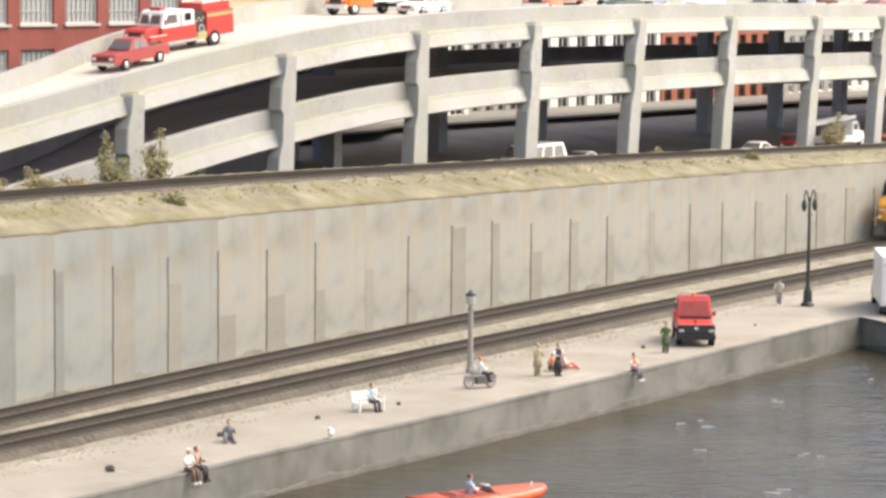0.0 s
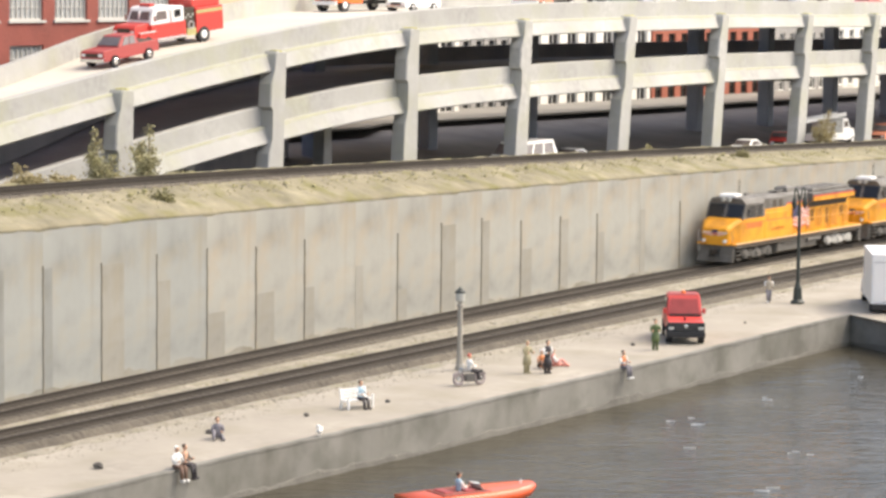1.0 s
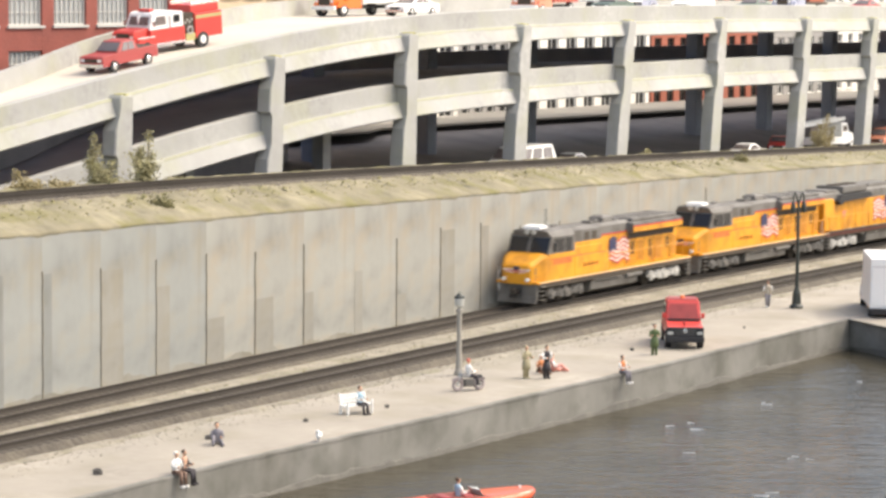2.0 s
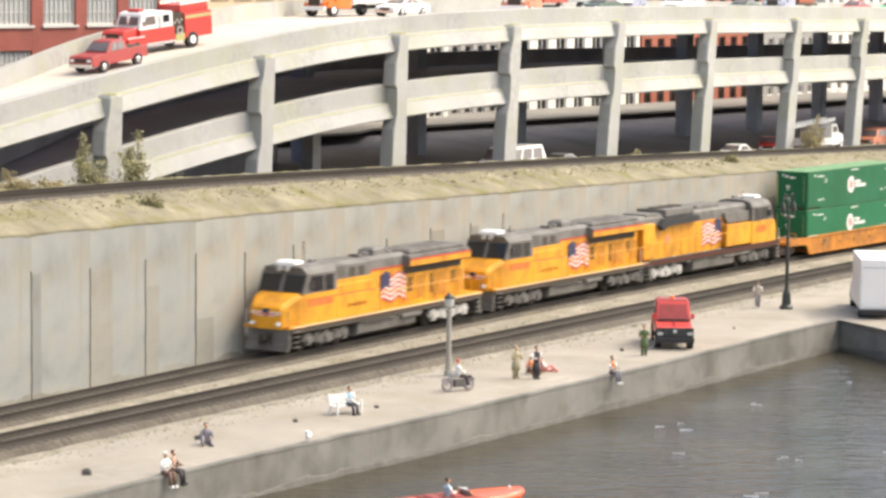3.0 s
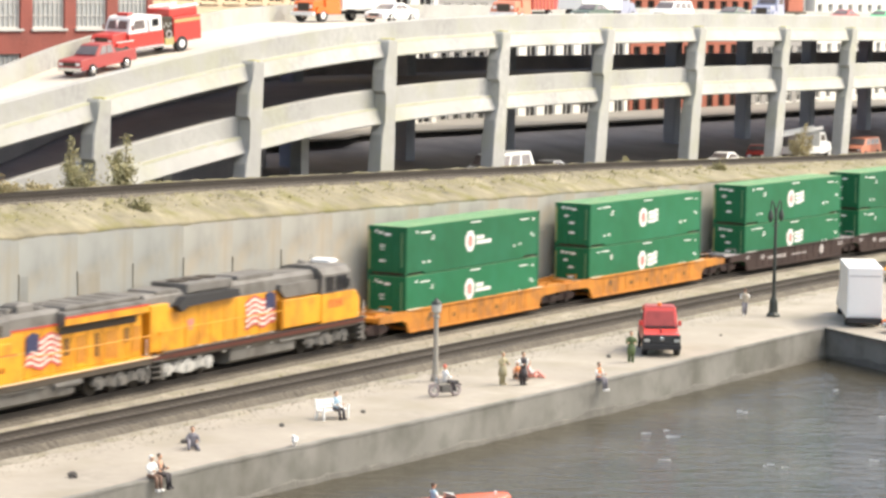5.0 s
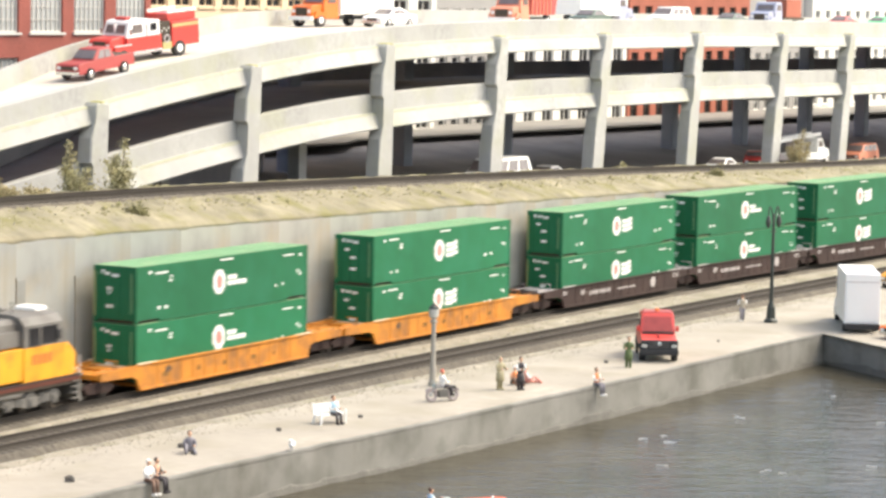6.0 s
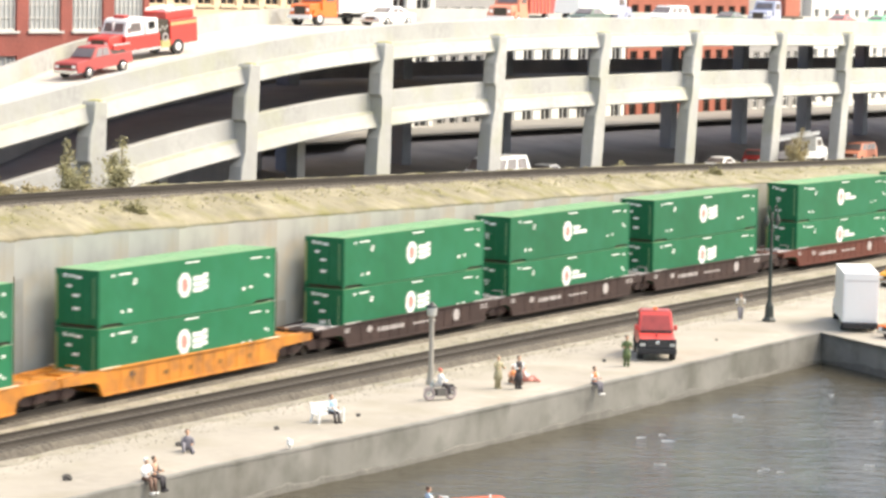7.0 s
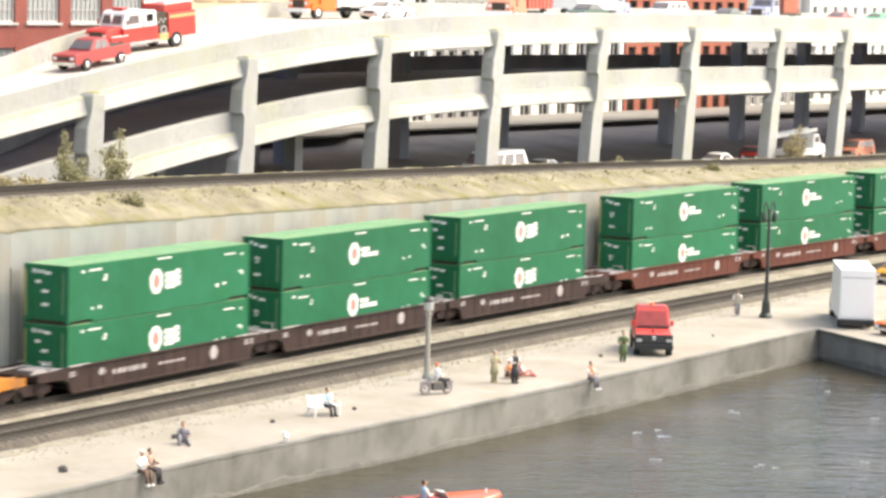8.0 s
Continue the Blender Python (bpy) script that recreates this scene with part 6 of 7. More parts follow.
# ---- vehicles on the quay ----
def quay_pickup():
    v = thing("utility_truck", P(-0.65, -13.6, LOW, 30), "red off-road truck with a black front on the quay", "truck")
    shell(v, "body", [(-2.6, 0.75), (-2.6, 1.15), (-2.45, 1.3), (-1.0, 1.5), (2.5, 1.5), (2.6, 0.75)], 1.05, "red")
    block(v, "front_panel", -2.68, -2.5, -1.07, 1.07, 0.5, 1.26, "black", "black front panel", 0.05)
    for k in range(3):
        block(v, "grille_bar", -2.705, -2.66, -0.6, 0.6, 0.84 + 0.12 * k, 0.87 + 0.12 * k, "truck_grey", "", 0.0)
    block(v, "hood_seam", -2.3, -1.2, -0.03, 0.03, 1.32, 1.485, "dull_red", "", 0.0)
    block(v, "wiper_well", -1.32, -1.02, -0.9, 0.9, 1.44, 1.56, "black", "dark wiper well", 0.02)
    block(v, "roof_rack", -0.55, 0.8, -0.8, 0.8, 2.6, 2.66, "dull_red", "", 0.02)
    block(v, "bumper", -2.82, -2.6, -1.1, 1.1, 0.42, 0.72, "black", "black bumper", 0.05)
    block(v, "badge", -2.73, -2.67, -0.12, 0.12, 0.96, 1.16, "chrome", "pale badge", 0.02)
    block(v, "chassis", -2.3, 2.4, -0.8, 0.8, 0.45, 0.78, "black", "", 0.03)
    bm = mesh()
    loft(bm, [[(-1.1, -1.02, 1.46), (-1.1, 1.02, 1.46), (0.9, 1.02, 1.46), (0.9, -1.02, 1.46)], [(-0.65, -0.93, 2.5), (-0.65, 0.93, 2.5), (0.9, 0.93, 2.55), (0.9, -0.93, 2.55)], [(-0.6, -0.9, 2.6), (-0.6, 0.9, 2.6), (0.85, 0.9, 2.62), (0.85, -0.9, 2.62)]])
    bmesh.ops.bevel(bm, geom=list(bm.edges), offset=0.04, segments=1, affect="EDGES")
    part("cab", bm, M["red"], v)
    bm = mesh()
    loft(bm, [[(-1.12, -0.84, 1.6), (-1.12, 0.84, 1.6), (-1.0, 0.84, 1.6), (-1.0, -0.84, 1.6)], [(-0.77, -0.76, 2.4), (-0.77, 0.76, 2.4), (-0.66, 0.76, 2.4), (-0.66, -0.76, 2.4)]])
    part("windshield", bm, M["red_glass"], v, "dark red reflecting windshield")
    for s in (-1, 1):
        flat(v, "side_window", [(-0.75, 1.6), (0.7, 1.6), (0.7, 2.4), (-0.45, 2.4)], "y", min(s * 0.9, s * 1.0), max(s * 0.9, s * 1.0), "glass")
        block(v, "mirror", -1.1, -0.95, s * 1.12 - 0.1, s * 1.12 + 0.1, 1.6, 1.9, "red", "", 0.03)
        block(v, "headlight", -2.71, -2.66, s * 0.85 - 0.16, s * 0.85 + 0.16, 0.85, 1.02, "lamp_glass", "", 0.02)
    bm = mesh()
    turned(bm, [(0.14, 2.58), (0.14, 2.75), (0.08, 2.82)], 0.0, 0.0)
    part("beacon", bm, M["orange"], v, "orange roof beacon")
    block(v, "cargo_bed", 1.0, 2.55, -1.05, 1.05, 1.48, 1.52, "shade", "dark cargo bed", 0.0)
    wheels(v, [(-1.75, -0.92), (-1.75, 0.92), (1.6, -0.92), (1.6, 0.92)], 0.5, 0.34)


def delivery_truck():
    v = thing("delivery_truck", P(20.85, -17.37, LOW, 27), "plain white delivery truck with a black bumper on the quay", "truck")
    block(v, "cargo_box", -3.7, 2.3, -1.1, 1.1, 0.55, 3.75, "white", "plain white box body", 0.05)
    block(v, "door", -3.73, -3.68, -0.95, 0.95, 0.75, 3.2, "white", "", 0.01)
    block(v, "door_seam", -3.74, -3.7, -1.0, 1.0, 3.22, 3.26, "decal_grey", "", 0.0)
    block(v, "bumper", -3.95, -3.6, -1.1, 1.1, 0.25, 0.62, "black", "black rear bumper", 0.04)
    block(v, "chassis", -3.5, 3.6, -0.6, 0.6, 0.3, 0.6, "black", "", 0.0)
    shell(v, "cab", [(2.4, 0.45), (2.4, 2.3), (3.2, 2.3), (3.6, 1.4), (4.4, 1.3), (4.45, 0.45)], 1.1, "white", inset=0.1)
    wheels(v, [(-2.3, -0.92), (-2.3, 0.92), (3.5, -0.92), (3.5, 0.92)], 0.45, 0.32)


quay_pickup()
delivery_truck()
car(P(17.75, -22.5, LOW, -20), "orange", "orange car parked on the quay")
car(P(46.85, -10.9, LOW, -6), "yellow", "yellow taxi van parked on the quay", "van", "van")
# ---- street furniture ----
def old_lamp(x, y):
    v = thing("street_lamp", P(x, y, LOW), "pale fluted street lamp with a dark cap", "street lamp")
    bm = mesh()
    turned(bm, [(0.24, 0), (0.24, 0.2), (0.19, 0.35), (0.17, 0.9), (0.14, 1.1), (0.13, 3.35), (0.19, 3.4), (0.19, 3.5), (0.11, 3.55), (0.11, 3.62)])
    part("post", bm, M["lamp_post"], v)
    bm = mesh()
    turned(bm, [(0.14, 3.62), (0.25, 3.72), (0.28, 4.05), (0.26, 4.12)])
    part("globe", bm, M["lamp_glass"], v, "milky glass lantern")
    bm = mesh()
    turned(bm, [(0.3, 4.12), (0.27, 4.22), (0.14, 4.32), (0.05, 4.42), (0.02, 4.46)])
    part("cap", bm, M["lamp_dark"], v, "dark cap")


def crook_lamp(x, y):
    v = thing("street_lamp", P(x, y, LOW, -15), "tall dark twin-arm street lamp with hanging lanterns", "street lamp")
    bm = mesh()
    turned(bm, [(0.42, 0), (0.45, 0.12), (0.3, 0.3), (0.26, 1.0), (0.18, 1.2), (0.13, 1.4), (0.09, 6.4), (0.06, 6.9)])
    part("post", bm, M["lamp_dark"], v)
    for s in (-1, 1):
        bm = mesh()
        pts = [(0, 0, 6.2), (s * 0.12, 0, 6.9), (s * 0.24, 0, 7.35), (s * 0.4, 0, 7.5), (s * 0.52, 0, 7.3), (s * 0.54, 0, 6.9)]
        for a, b in zip(pts, pts[1:]):
            tube(bm, a, b, 0.05, seg=6)
        part("arm", bm, M["lamp_dark"], v)
        bm = mesh()
        turned(bm, [(0.04, 6.95), (0.1, 6.85), (0.17, 6.6), (0.18, 6.45), (0.13, 6.3), (0.06, 6.15)], s * 0.54, 0)
        part("lantern", bm, M["lamp_dark"], v, "dark hanging lantern")
    bm = mesh()
    tube(bm, (-0.3, 0, 5.9), (0.3, 0, 5.9), 0.04, seg=6)
    ball(bm, (0, 0, 6.95), 0.1)
    part("finial", bm, M["lamp_dark"], v)


old_lamp(-19.15, -9.5)
crook_lamp(19.3, -12.1)


# ---- painted figurines, boat and small things ----
def figurine(m, label, legs, top, hair, skin="skin", pose_kind="stand", arm=None, extra=None):
    """A painted scale figure: one plain mesh."""
    cols = [FIG[legs], FIG[top], FIG[skin], FIG[hair], FIG[arm or top]]
    bm = mesh()
    if pose_kind == "stand":
        for s in (-1, 1):
            tube(bm, (0.03, s * 0.1, 0), (0, s * 0.1, 0.85), 0.075, 0.11, 8, 0)
            box(bm, -0.18, 0.08, s * 0.1 - 0.055, s * 0.1 + 0.055, 0, 0.09, 0.02, 0)
        base = 0.82
        lean = 0.0
    elif pose_kind == "stride":
        tube(bm, (-0.28, 0.09, 0), (0, 0.09, 0.85), 0.075, 0.11, 8, 0)
        tube(bm, (0.3, -0.09, 0.05), (0, -0.09, 0.85), 0.075, 0.11, 8, 0)
        for x, y, z in ((-0.32, 0.09, 0), (0.28, -0.09, 0.03)):
            box(bm, x - 0.14, x + 0.12, y - 0.06, y + 0.06, z, z + 0.1, 0.02, 4)
        base, lean = 0.82, -0.03
    elif pose_kind == "edge":
        for s in (-1, 1):
            tube(bm, (0.05, s * 0.12, 0.12), (-0.42, s * 0.12, 0.1), 0.1, 0.08, 8, 0)
            tube(bm, (-0.42, s * 0.12, 0.12), (-0.46, s * 0.12, -0.4), 0.08, 0.065, 8, 0)
            box(bm, -0.62, -0.4, s * 0.12 - 0.06, s * 0.12 + 0.06, -0.5, -0.4, 0.02, 4)
        base, lean = 0.05, 0.0
    elif pose_kind == "chair":
        for s in (-1, 1):
            tube(bm, (0.0, s * 0.12, 0.48), (-0.42, s * 0.12, 0.48), 0.1, 0.08, 8, 0)
            tube(bm, (-0.42, s * 0.12, 0.48), (-0.5, s * 0.12, 0.05), 0.08, 0.065, 8, 0)
            box(bm, -0.66, -0.42, s * 0.12 - 0.06, s * 0.12 + 0.06, 0.0, 0.09, 0.02, 0)
        base, lean = 0.42, 0.0
    else:  # on the ground
        for s in (-1, 1):
            tube(bm, (0.1, s * 0.15, 0.12), (-0.4, s * 0.2, 0.42 if s > 0 else 0.1), 0.11, 0.08, 8, 0)
            tube(bm, (-0.4, s * 0.2, 0.42 if s > 0 else 0.1), (-0.8, s * 0.22, 0.07), 0.08, 0.065, 8, 0)
        base, lean = 0.05, 0.12
    turned_rings = [(0.13, 0.0), (0.16, 0.1), (0.15, 0.25), (0.2, 0.45), (0.19, 0.56), (0.09, 0.64)]
    loft(bm, [[(lean * z + 0.62 * r * math.cos(i * math.tau / 12), r * 1.1 * math.sin(i * math.tau / 12), base + z) for i in range(12)] for r, z in turned_rings], mi=1)
    for s in (-1, 1):
        tube(bm, (lean * 0.5, s * 0.22, base + 0.54), (-0.08, s * 0.27, base + 0.28), 0.065, 0.055, 8, 4)
        tube(bm, (-0.08, s * 0.27, base + 0.28), (-0.3, s * 0.18, base + 0.3), 0.055, 0.045, 8, 4)
        ball(bm, (-0.33, s * 0.17, base + 0.31), 0.055, seg=7, mi=2)
    tube(bm, (lean * 0.6, 0, base + 0.6), (lean * 0.7, 0, base + 0.72), 0.055, None, 8, 2)
    ball(bm, (lean * 0.7 - 0.02, 0, base + 0.8), 0.1, 0.09, 0.12, 10, 2)
    ball(bm, (lean * 0.7 + 0.02, 0, base + 0.85), 0.105, 0.105, 0.1, 10, 3)
    if extra == "skirt":
        turned(bm, [(0.26, base - 0.42), (0.2, base - 0.1), (0.15, base + 0.05)], 0, 0, 12, 0)
    if extra == "coat":
        turned(bm, [(0.24, base - 0.35), (0.22, base - 0.05), (0.18, base + 0.2)], 0, 0, 12, 1)
    ob = part("figurine", bm, cols, None, "", True)
    ob.matrix_world = m
    return tagged(ob, label, "figurine", "figurines on the quay")


def quay_edge(x):
    return float(np.interp(x, [-75, -58, -45, -32, -20.7, -9, 5, 16], [-13.6, -14.5, -14.75, -15.65, -16.15, -16.7, -16.9, -17.15]))


def q(x, y, rz=0):
    return P(x, y, LOW, rz)


figurine(q(-51.05, quay_edge(-51.05) + 0.12, 80), "figurine in white with a cap sitting on the quay edge", "brown", "white", "white", pose_kind="edge", arm="white")
figurine(q(-50.5, quay_edge(-50.5) + 0.12, 100), "dark-haired figurine in dark trousers sitting on the quay edge", "black", "skin", "hair", pose_kind="edge", arm="black")
figurine(q(-43.9, -11.5, 40), "figurine in a dark grey suit sitting on the paving", "grey", "grey", "hair", pose_kind="ground")
figurine(q(-32.95, -12.1, 72), "figurine in pale blue seated on a white bench", "black", "blue", "hair", pose_kind="chair", arm="white")
figurine(P(-23.6, -12.7, LOW + 0.3, 148), "red-haired figurine in white riding a motorcycle", "black", "white", "red", pose_kind="chair", arm="white")
figurine(q(-18.1, -13.0, 70), "figurine in an olive coat standing on the quay", "olive", "olive", "olive", pose_kind="stand", extra="coat")
figurine(q(-17.5, -13.9, 60), "figurine in a black dress with a white bag", "black", "black", "hair", pose_kind="stand", extra="skirt", arm="white")
figurine(q(-15.9, -12.7, 50), "white-haired figurine sitting in a loose group", "brown", "orange", "white", pose_kind="ground", arm="skin")
figurine(q(-15.1, -13.0, 120), "figurine in a pink top crouching in a loose group", "pink", "pink", "hair", pose_kind="ground", arm="white")
figurine(q(-13.6, quay_edge(-13.6) + 0.1, 80), "figurine in an orange top sitting on the quay edge", "grey", "orange", "hair", pose_kind="edge", arm="white")
figurine(q(-6.0, -14.5, 30), "figurine in a long green coat beside the red truck", "green", "green", "hair", pose_kind="stand", extra="coat")
figurine(q(18.7, -10.35, -150), "figurine in a beige top and white shoes striding along the quay", "grey", "beige", "brown", pose_kind="stride", arm="white")

def bench(m):
    v = thing("bench", m, "white park bench with a slatted back", "bench")
    for k in range(4):
        block(v, "seat_slat", -0.24 + k * 0.13, -0.13 + k * 0.13, -0.8, 0.8, 0.4, 0.45, "white", "", 0.01)
    for k in range(3):
        block(v, "back_slat", 0.28 + k * 0.03, 0.33 + k * 0.03, -0.8, 0.8, 0.52 + k * 0.15, 0.63 + k * 0.15, "white", "", 0.01)
    for y in (-0.75, 0.75):
        flat(v, "end_frame", [(-0.3, 0), (-0.22, 0), (-0.2, 0.36), (0.2, 0.36), (0.3, 0), (0.38, 0), (0.3, 0.4), (0.42, 0.98), (0.34, 0.98), (0.24, 0.44), (-0.2, 0.44), (-0.26, 0.66), (-0.32, 0.66)], "y", y - 0.04, y + 0.04, "white")


def motorcycle(m):
    v = thing("motorcycle", m, "grey motorcycle with a pale front wheel by the lamp post", "motorcycle")
    for x, mat in ((-0.62, "bike_wheel"), (0.62, "bike_wheel")):
        bm = mesh()
        seg = 20
        rings = []
        for i in range(seg + 1):
            a = i * math.tau / seg
            c = Vector((x + 0.25 * math.cos(a), 0, 0.34 + 0.25 * math.sin(a)))
            d = Vector((math.cos(a), 0, math.sin(a)))
            rings.append([c + d * 0.09 * math.cos(b * math.tau / 6) + Vector((0, 1, 0)) * 0.08 * math.sin(b * math.tau / 6) for b in range(6)])
        loft(bm, rings, caps=False)
        w = part("wheel", bm, M[mat], v, "", True)
        bm = mesh()
        for i in range(7):
            a = i * math.tau / 7
            tube(bm, (x, 0, 0.34), (x + 0.2 * math.cos(a), 0, 0.34 + 0.2 * math.sin(a)), 0.02, seg=4)
        tube(bm, (x, -0.09, 0.34), (x, 0.09, 0.34), 0.07)
        part("spokes", bm, M["chrome"], w, "bright spokes")
        bm = mesh()
        prism(bm, [(x + 0.38 * math.cos(a), 0.36 + 0.38 * math.sin(a)) for a in (0.5, 1.0, 1.57, 2.1, 2.6)] + [(x + 0.34 * math.cos(a), 0.36 + 0.34 * math.sin(a)) for a in (2.6, 2.1, 1.57, 1.0, 0.5)], "y", -0.1, 0.1)
        part("mudguard", bm, M["bike_wheel"], v)
    block(v, "engine", -0.28, 0.26, -0.17, 0.17, 0.22, 0.6, "truck_grey", "dark engine block", 0.06)
    block(v, "fuel_tank", -0.02, 0.46, -0.14, 0.14, 0.68, 0.92, "grey_facade", "grey fuel tank", 0.08)
    block(v, "seat", -0.72, 0.02, -0.14, 0.14, 0.68, 0.8, "black", "black saddle", 0.04)
    block(v, "pannier", -0.85, -0.4, -0.28, -0.12, 0.42, 0.7, "grey_facade", "grey pannier", 0.04)
    bm = mesh()
    for y in (-0.09, 0.09):
        tube(bm, (0.68, y, 0.34), (0.42, y * 1.2, 1.0), 0.03, seg=6)
    tube(bm, (0.36, -0.36, 1.04), (0.36, 0.36, 1.04), 0.028, seg=6)
    part("fork", bm, M["chrome"], v, "bright fork and handlebar")
    bm = mesh()
    tube(bm, (0.2, -0.2, 0.26), (-0.95, -0.2, 0.26), 0.045, 0.055)
    part("exhaust", bm, M["chrome"], v)


bench(q(-33.0, -11.95, 72))
motorcycle(q(-23.6, -12.7, 148))


def boat():
    v = thing("motor_boat", P(-42.4, -23.85, WATER - 0.12, -29), "bright orange motor boat lying on the water", "boat")
    bm = mesh()
    rings = []
    for x, w, lo, top in ((-3.2, 1.1, 0.1, 0.66), (-1.5, 1.3, 0.02, 0.66), (0.5, 1.3, 0.0, 0.7), (1.8, 1.1, 0.06, 0.74), (2.6, 0.8, 0.2, 0.78), (3.0, 0.5, 0.4, 0.8), (3.12, 0.2, 0.55, 0.8)):
        rings.append([(x, -w, top), (x, -w * 0.85, lo + 0.2), (x, 0, lo), (x, w * 0.85, lo + 0.2), (x, w, top), (x, w * 0.55, top + 0.07), (x, -w * 0.55, top + 0.07)])
    loft(bm, rings)
    part("hull", bm, M["boat"], v, "", True)
    bm = mesh()
    box(bm, -1.8, 0.6, -0.8, 0.8, 0.6, 0.79, 0.05)
    part("cockpit", bm, M["brick"], v, "dark red cockpit")
    for x in (-1.4, -0.35):
        block(v, "seat", x - 0.2, x + 0.25, -0.5, 0.5, 0.74, 0.86, "dull_red", "red bench seat", 0.05)
    bm = mesh()
    loft(bm, [[(0.35, -0.6, 0.76), (0.6, 0, 0.78), (0.35, 0.6, 0.76), (0.3, 0, 0.76)], [(0.15, -0.5, 1.05), (0.35, 0, 1.08), (0.15, 0.5, 1.05), (0.1, 0, 1.05)]])
    part("windscreen", bm, M["lamp_glass"], v, "pale windscreen")
    bm = mesh()
    turned(bm, [(0.05, 0.8), (0.05, 0.95), (0.02, 1.0)], 2.5, 0)
    part("bow_light", bm, M["white"], v)


boat()
pilot = figurine(P(-42.95, -23.55, WATER + 0.12, -29 + 180), "figurine in pale grey seated in the orange boat", "grey", "blue", "hair", pose_kind="chair", arm="white")


def rock(x, y, s, mat="rock", z=LOW, name="rock", label="small dark rock lying on the quay"):
    bm = mesh()
    ball(bm, (0, 0, s * 0.35), s, s * 0.8, s * 0.6, seg=9, rough=0.7)
    ob = part(name, bm, M[mat], None, "", False)
    ob.matrix_world = P(x, y, z)
    tagged(ob, label, "rock")


rock(-52.8, -11.75, 0.26)
rock(-36.4, -11.3, 0.16)
rock(-30.6, -12.2, 0.15)
rock(-43.0, -10.4, 0.2)
rock(8.0, -13.6, 0.1)
rock(-5.0, -12.6, 0.16)
gull = mesh()
ball(gull, (0, 0, 0.28), 0.28, 0.14, 0.15, 10)
ball(gull, (-0.24, 0, 0.48), 0.1, seg=8)
tube(gull, (0, 0.05, 0), (0, 0.05, 0.2), 0.02, seg=5)
tube(gull, (0, -0.05, 0), (0, -0.05, 0.2), 0.02, seg=5)
tube(gull, (0.2, 0, 0.3), (0.5, 0, 0.34), 0.09, 0.03, 6)
g = part("gull", gull, M["white"], None, "", True)
g.matrix_world = P(-40.8, quay_edge(-40.8) + 0.1, LOW, 20)
tagged(g, "small white gull figure on the quay edge", "bird")


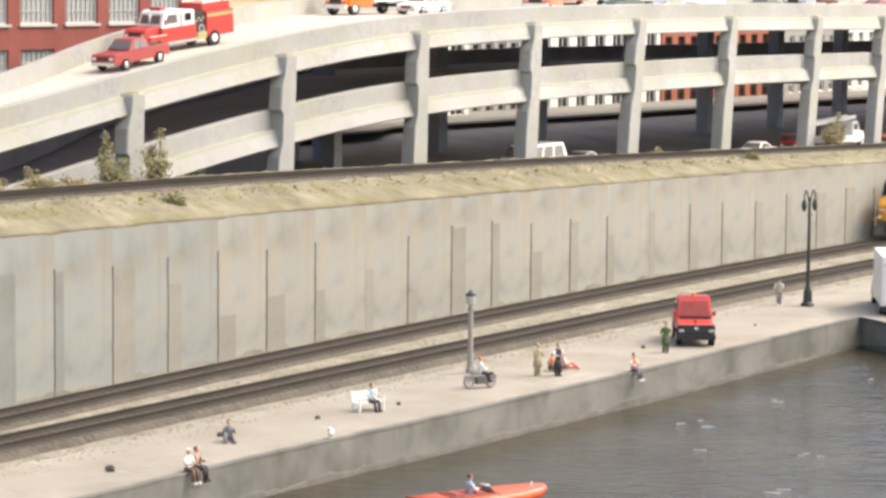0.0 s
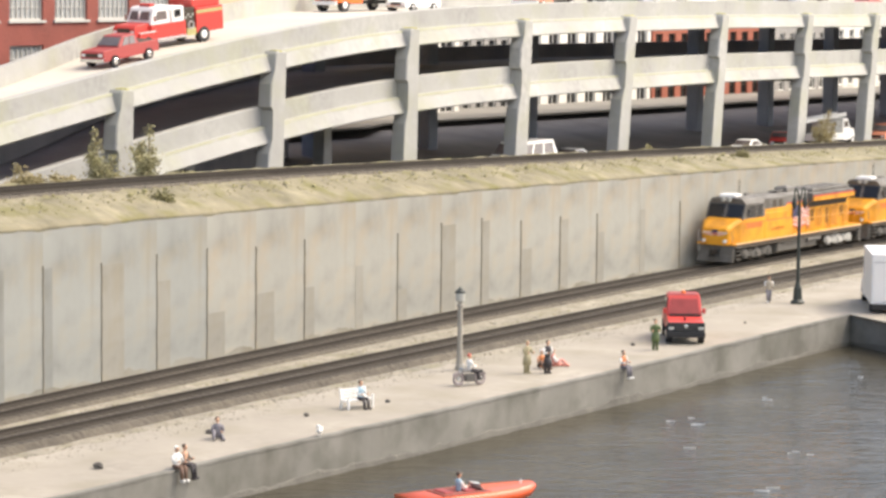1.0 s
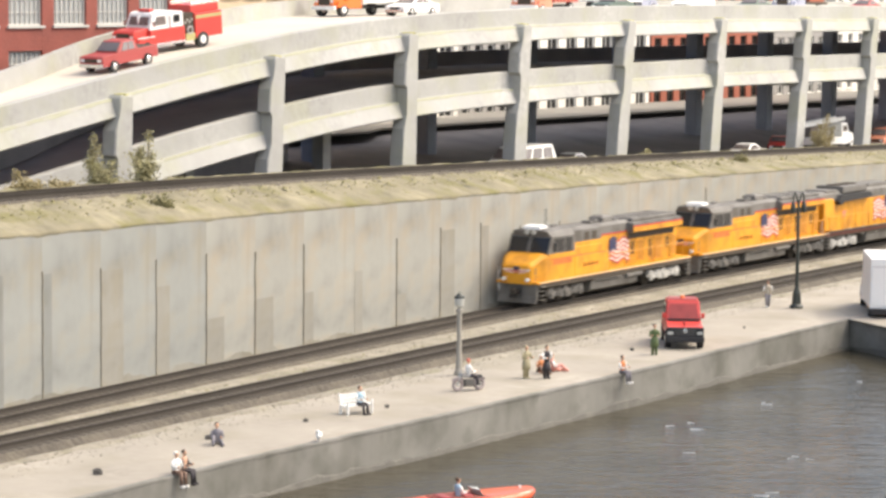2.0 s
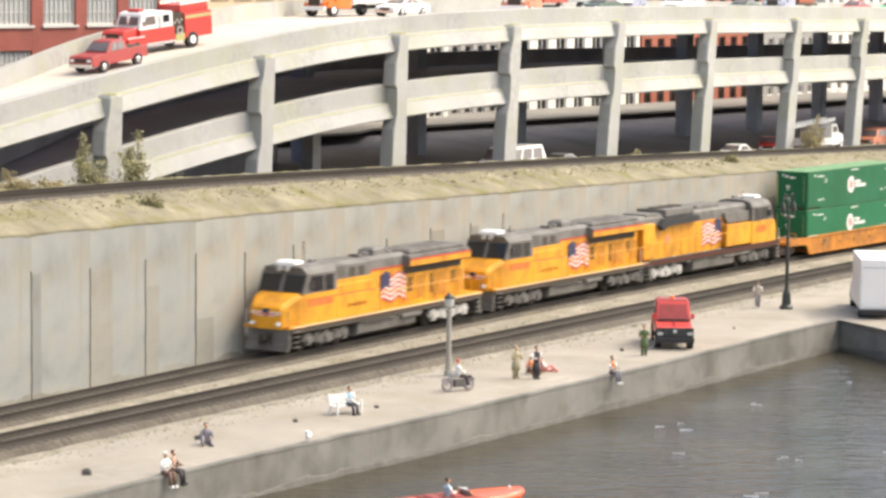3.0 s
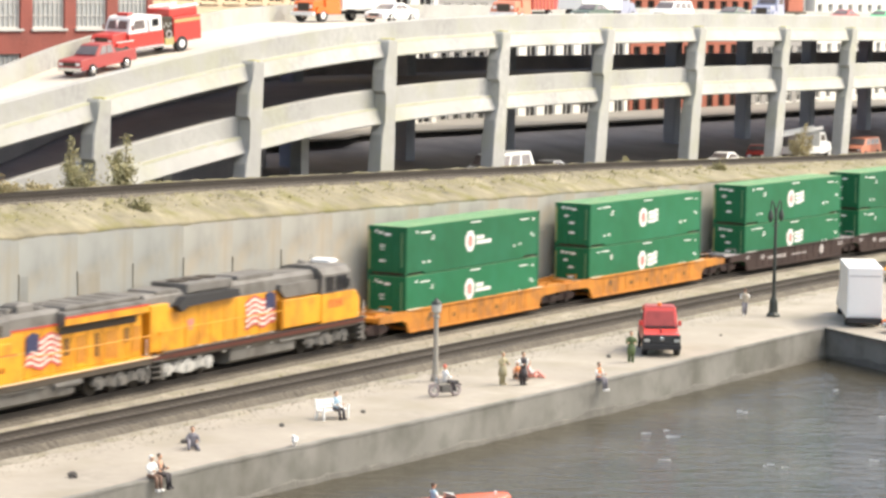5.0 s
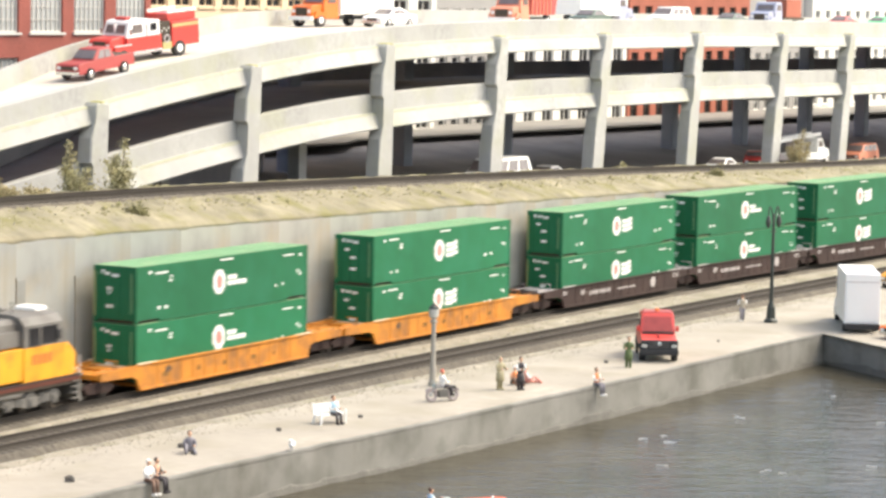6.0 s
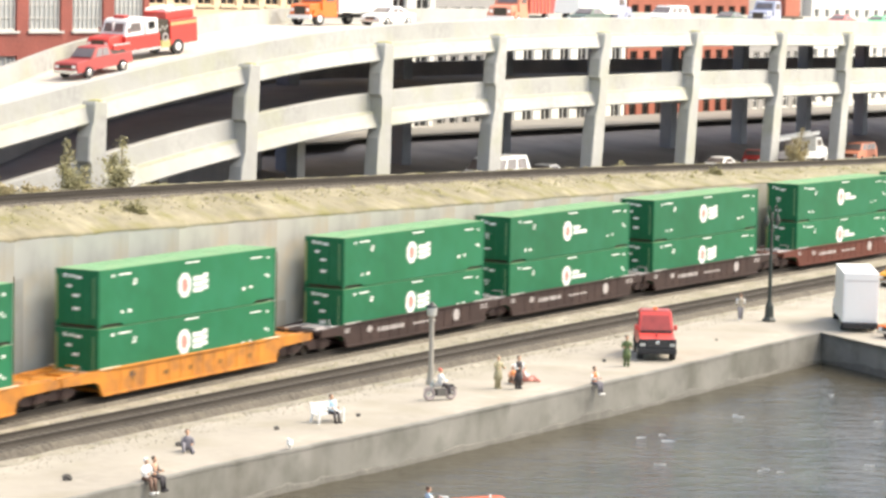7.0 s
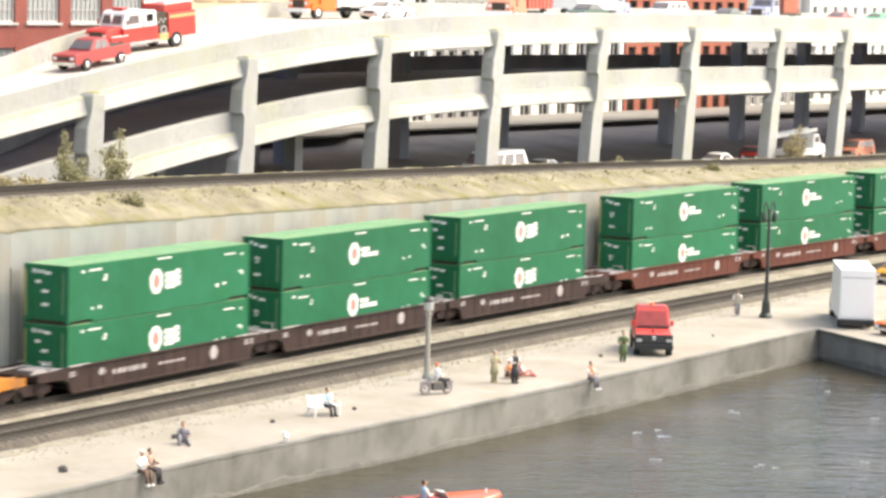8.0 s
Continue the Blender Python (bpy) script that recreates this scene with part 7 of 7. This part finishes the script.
def bush(x, y, z, h, spread, seed, mat="leaf", label="sparse grey-green bush beside the column"):
    rnd = random.Random(seed)
    v = thing("bush", P(x, y, z), label, "bush")
    wood, leaves = mesh(), mesh()
    tips = []
    for i in range(9):
        a = rnd.uniform(0, math.tau)
        p0 = Vector((rnd.uniform(-0.2, 0.2), rnd.uniform(-0.2, 0.2), 0))
        hh = h * (1.0 if i == 0 else rnd.uniform(0.3, 0.75))
        p2 = Vector((math.cos(a) * spread * rnd.uniform(0.2, 0.8), math.sin(a) * spread * 0.6, hh))
        if i == 0:
            p2 = Vector((-0.4 * spread if seed % 2 else 0.55 * spread, 0, h))
        p1 = (p0 + p2) / 2 + Vector((rnd.uniform(-0.2, 0.2), rnd.uniform(-0.2, 0.2), 0.1 * h))
        tube(wood, p0, p1, 0.06, 0.04, 6)
        tube(wood, p1, p2, 0.04, 0.015, 6)
        for k in range(34):
            t = k / 34
            c = (p0.lerp(p1, t * 2) if t < 0.5 else p1.lerp(p2, t * 2 - 1))
            r = (0.42 - 0.3 * t) * (0.75 + 0.25 * spread)
            for j in range(10):
                o = Vector((rnd.gauss(0, r), rnd.gauss(0, r * 0.7), rnd.gauss(0, r * 0.7)))
                n = Vector((rnd.gauss(0, 1), rnd.gauss(0, 1), rnd.gauss(0, 1))).normalized()
                u = n.orthogonal().normalized() * rnd.uniform(0.035, 0.085)
                w = n.cross(u).normalized() * rnd.uniform(0.035, 0.08)
                cc = c + o
                if cc.z < 0.02:
                    continue
                vs = [leaves.verts.new(cc + d) for d in (u, w, -u, -w)]
                leaves.faces.new(vs)
    part("branch_work", wood, M["twig"], v)
    ob = part("leaves", leaves, M[mat], v)
    ob["kind"] = "stuff"


bush(-24.3, 10.5, upper_rail(-24) - 0.85, 3.5, 1.25, 1)
bush(-20.6, 10.4, upper_rail(-20) - 0.85, 3.5, 1.35, 2)
bush(-22.4, 10.6, upper_rail(-22) - 0.85, 0.9, 1.2, 5)
bush(-30.6, 10.6, upper_rail(-30) - 0.75, 1.6, 1.7, 3, "straw", "low dry yellow-green bush beside the track")
bush(-34.0, 10.6, upper_rail(-34) - 0.75, 1.5, 1.9, 7, "straw", "low dry yellow-green bush beside the track")
bush(-27.4, 10.6, upper_rail(-27) - 0.8, 1.0, 1.8, 11, "straw", "low dry yellow-green bush beside the track")
bush(-17.6, 10.5, upper_rail(-18) - 0.8, 0.6, 1.2, 12, "leaf", "low straggling weed beside the column")
bush(77.6, 11.0, upper_rail(77) - 0.9, 3.6, 1.7, 4, "straw", "tan dry bush beside the upper track")
bush(44.5, 11.6, upper_rail(44) - 1.0, 1.1, 0.6, 6, "leaf", "small green bush beside the upper track")
bush(48.0, 5.4, wall_top(48) + 0.4, 0.5, 0.8, 8, "tuft", "low weed clump on the bank")
bush(-26.0, 5.0, wall_top(-26) + 0.5, 0.4, 0.7, 9, "tuft", "low weed clump on the bank")


# ---- the train's motion ----
TRAIN = [(0.0, 130.6), (0.5, 116.3), (1.0, 102.8), (1.5, 88.8), (3.0, 48.1), (3.5, 34.5), (4.0, 20.9), (4.5, 7.2), (5.0, -6.6), (6.5, -46.45), (7.0, -59.5), (7.5, -72.4), (8.0, -85.1)]


def on_track(x, length, z):
    """Pose of a vehicle whose front end stands at x and which is length long."""
    m = x + length / 2
    a = math.degrees(math.atan(BEND * min(m, FAR)))
    return P(m, track_y(m), z, a)


def motions():
    for ob, offset, length, z, turn in ROLLING:
        walk(ob, [(t, on_track(d + offset, length, z) @ pose(0, 0, 0, 0, 0, turn)) for t, d in TRAIN])


motions()
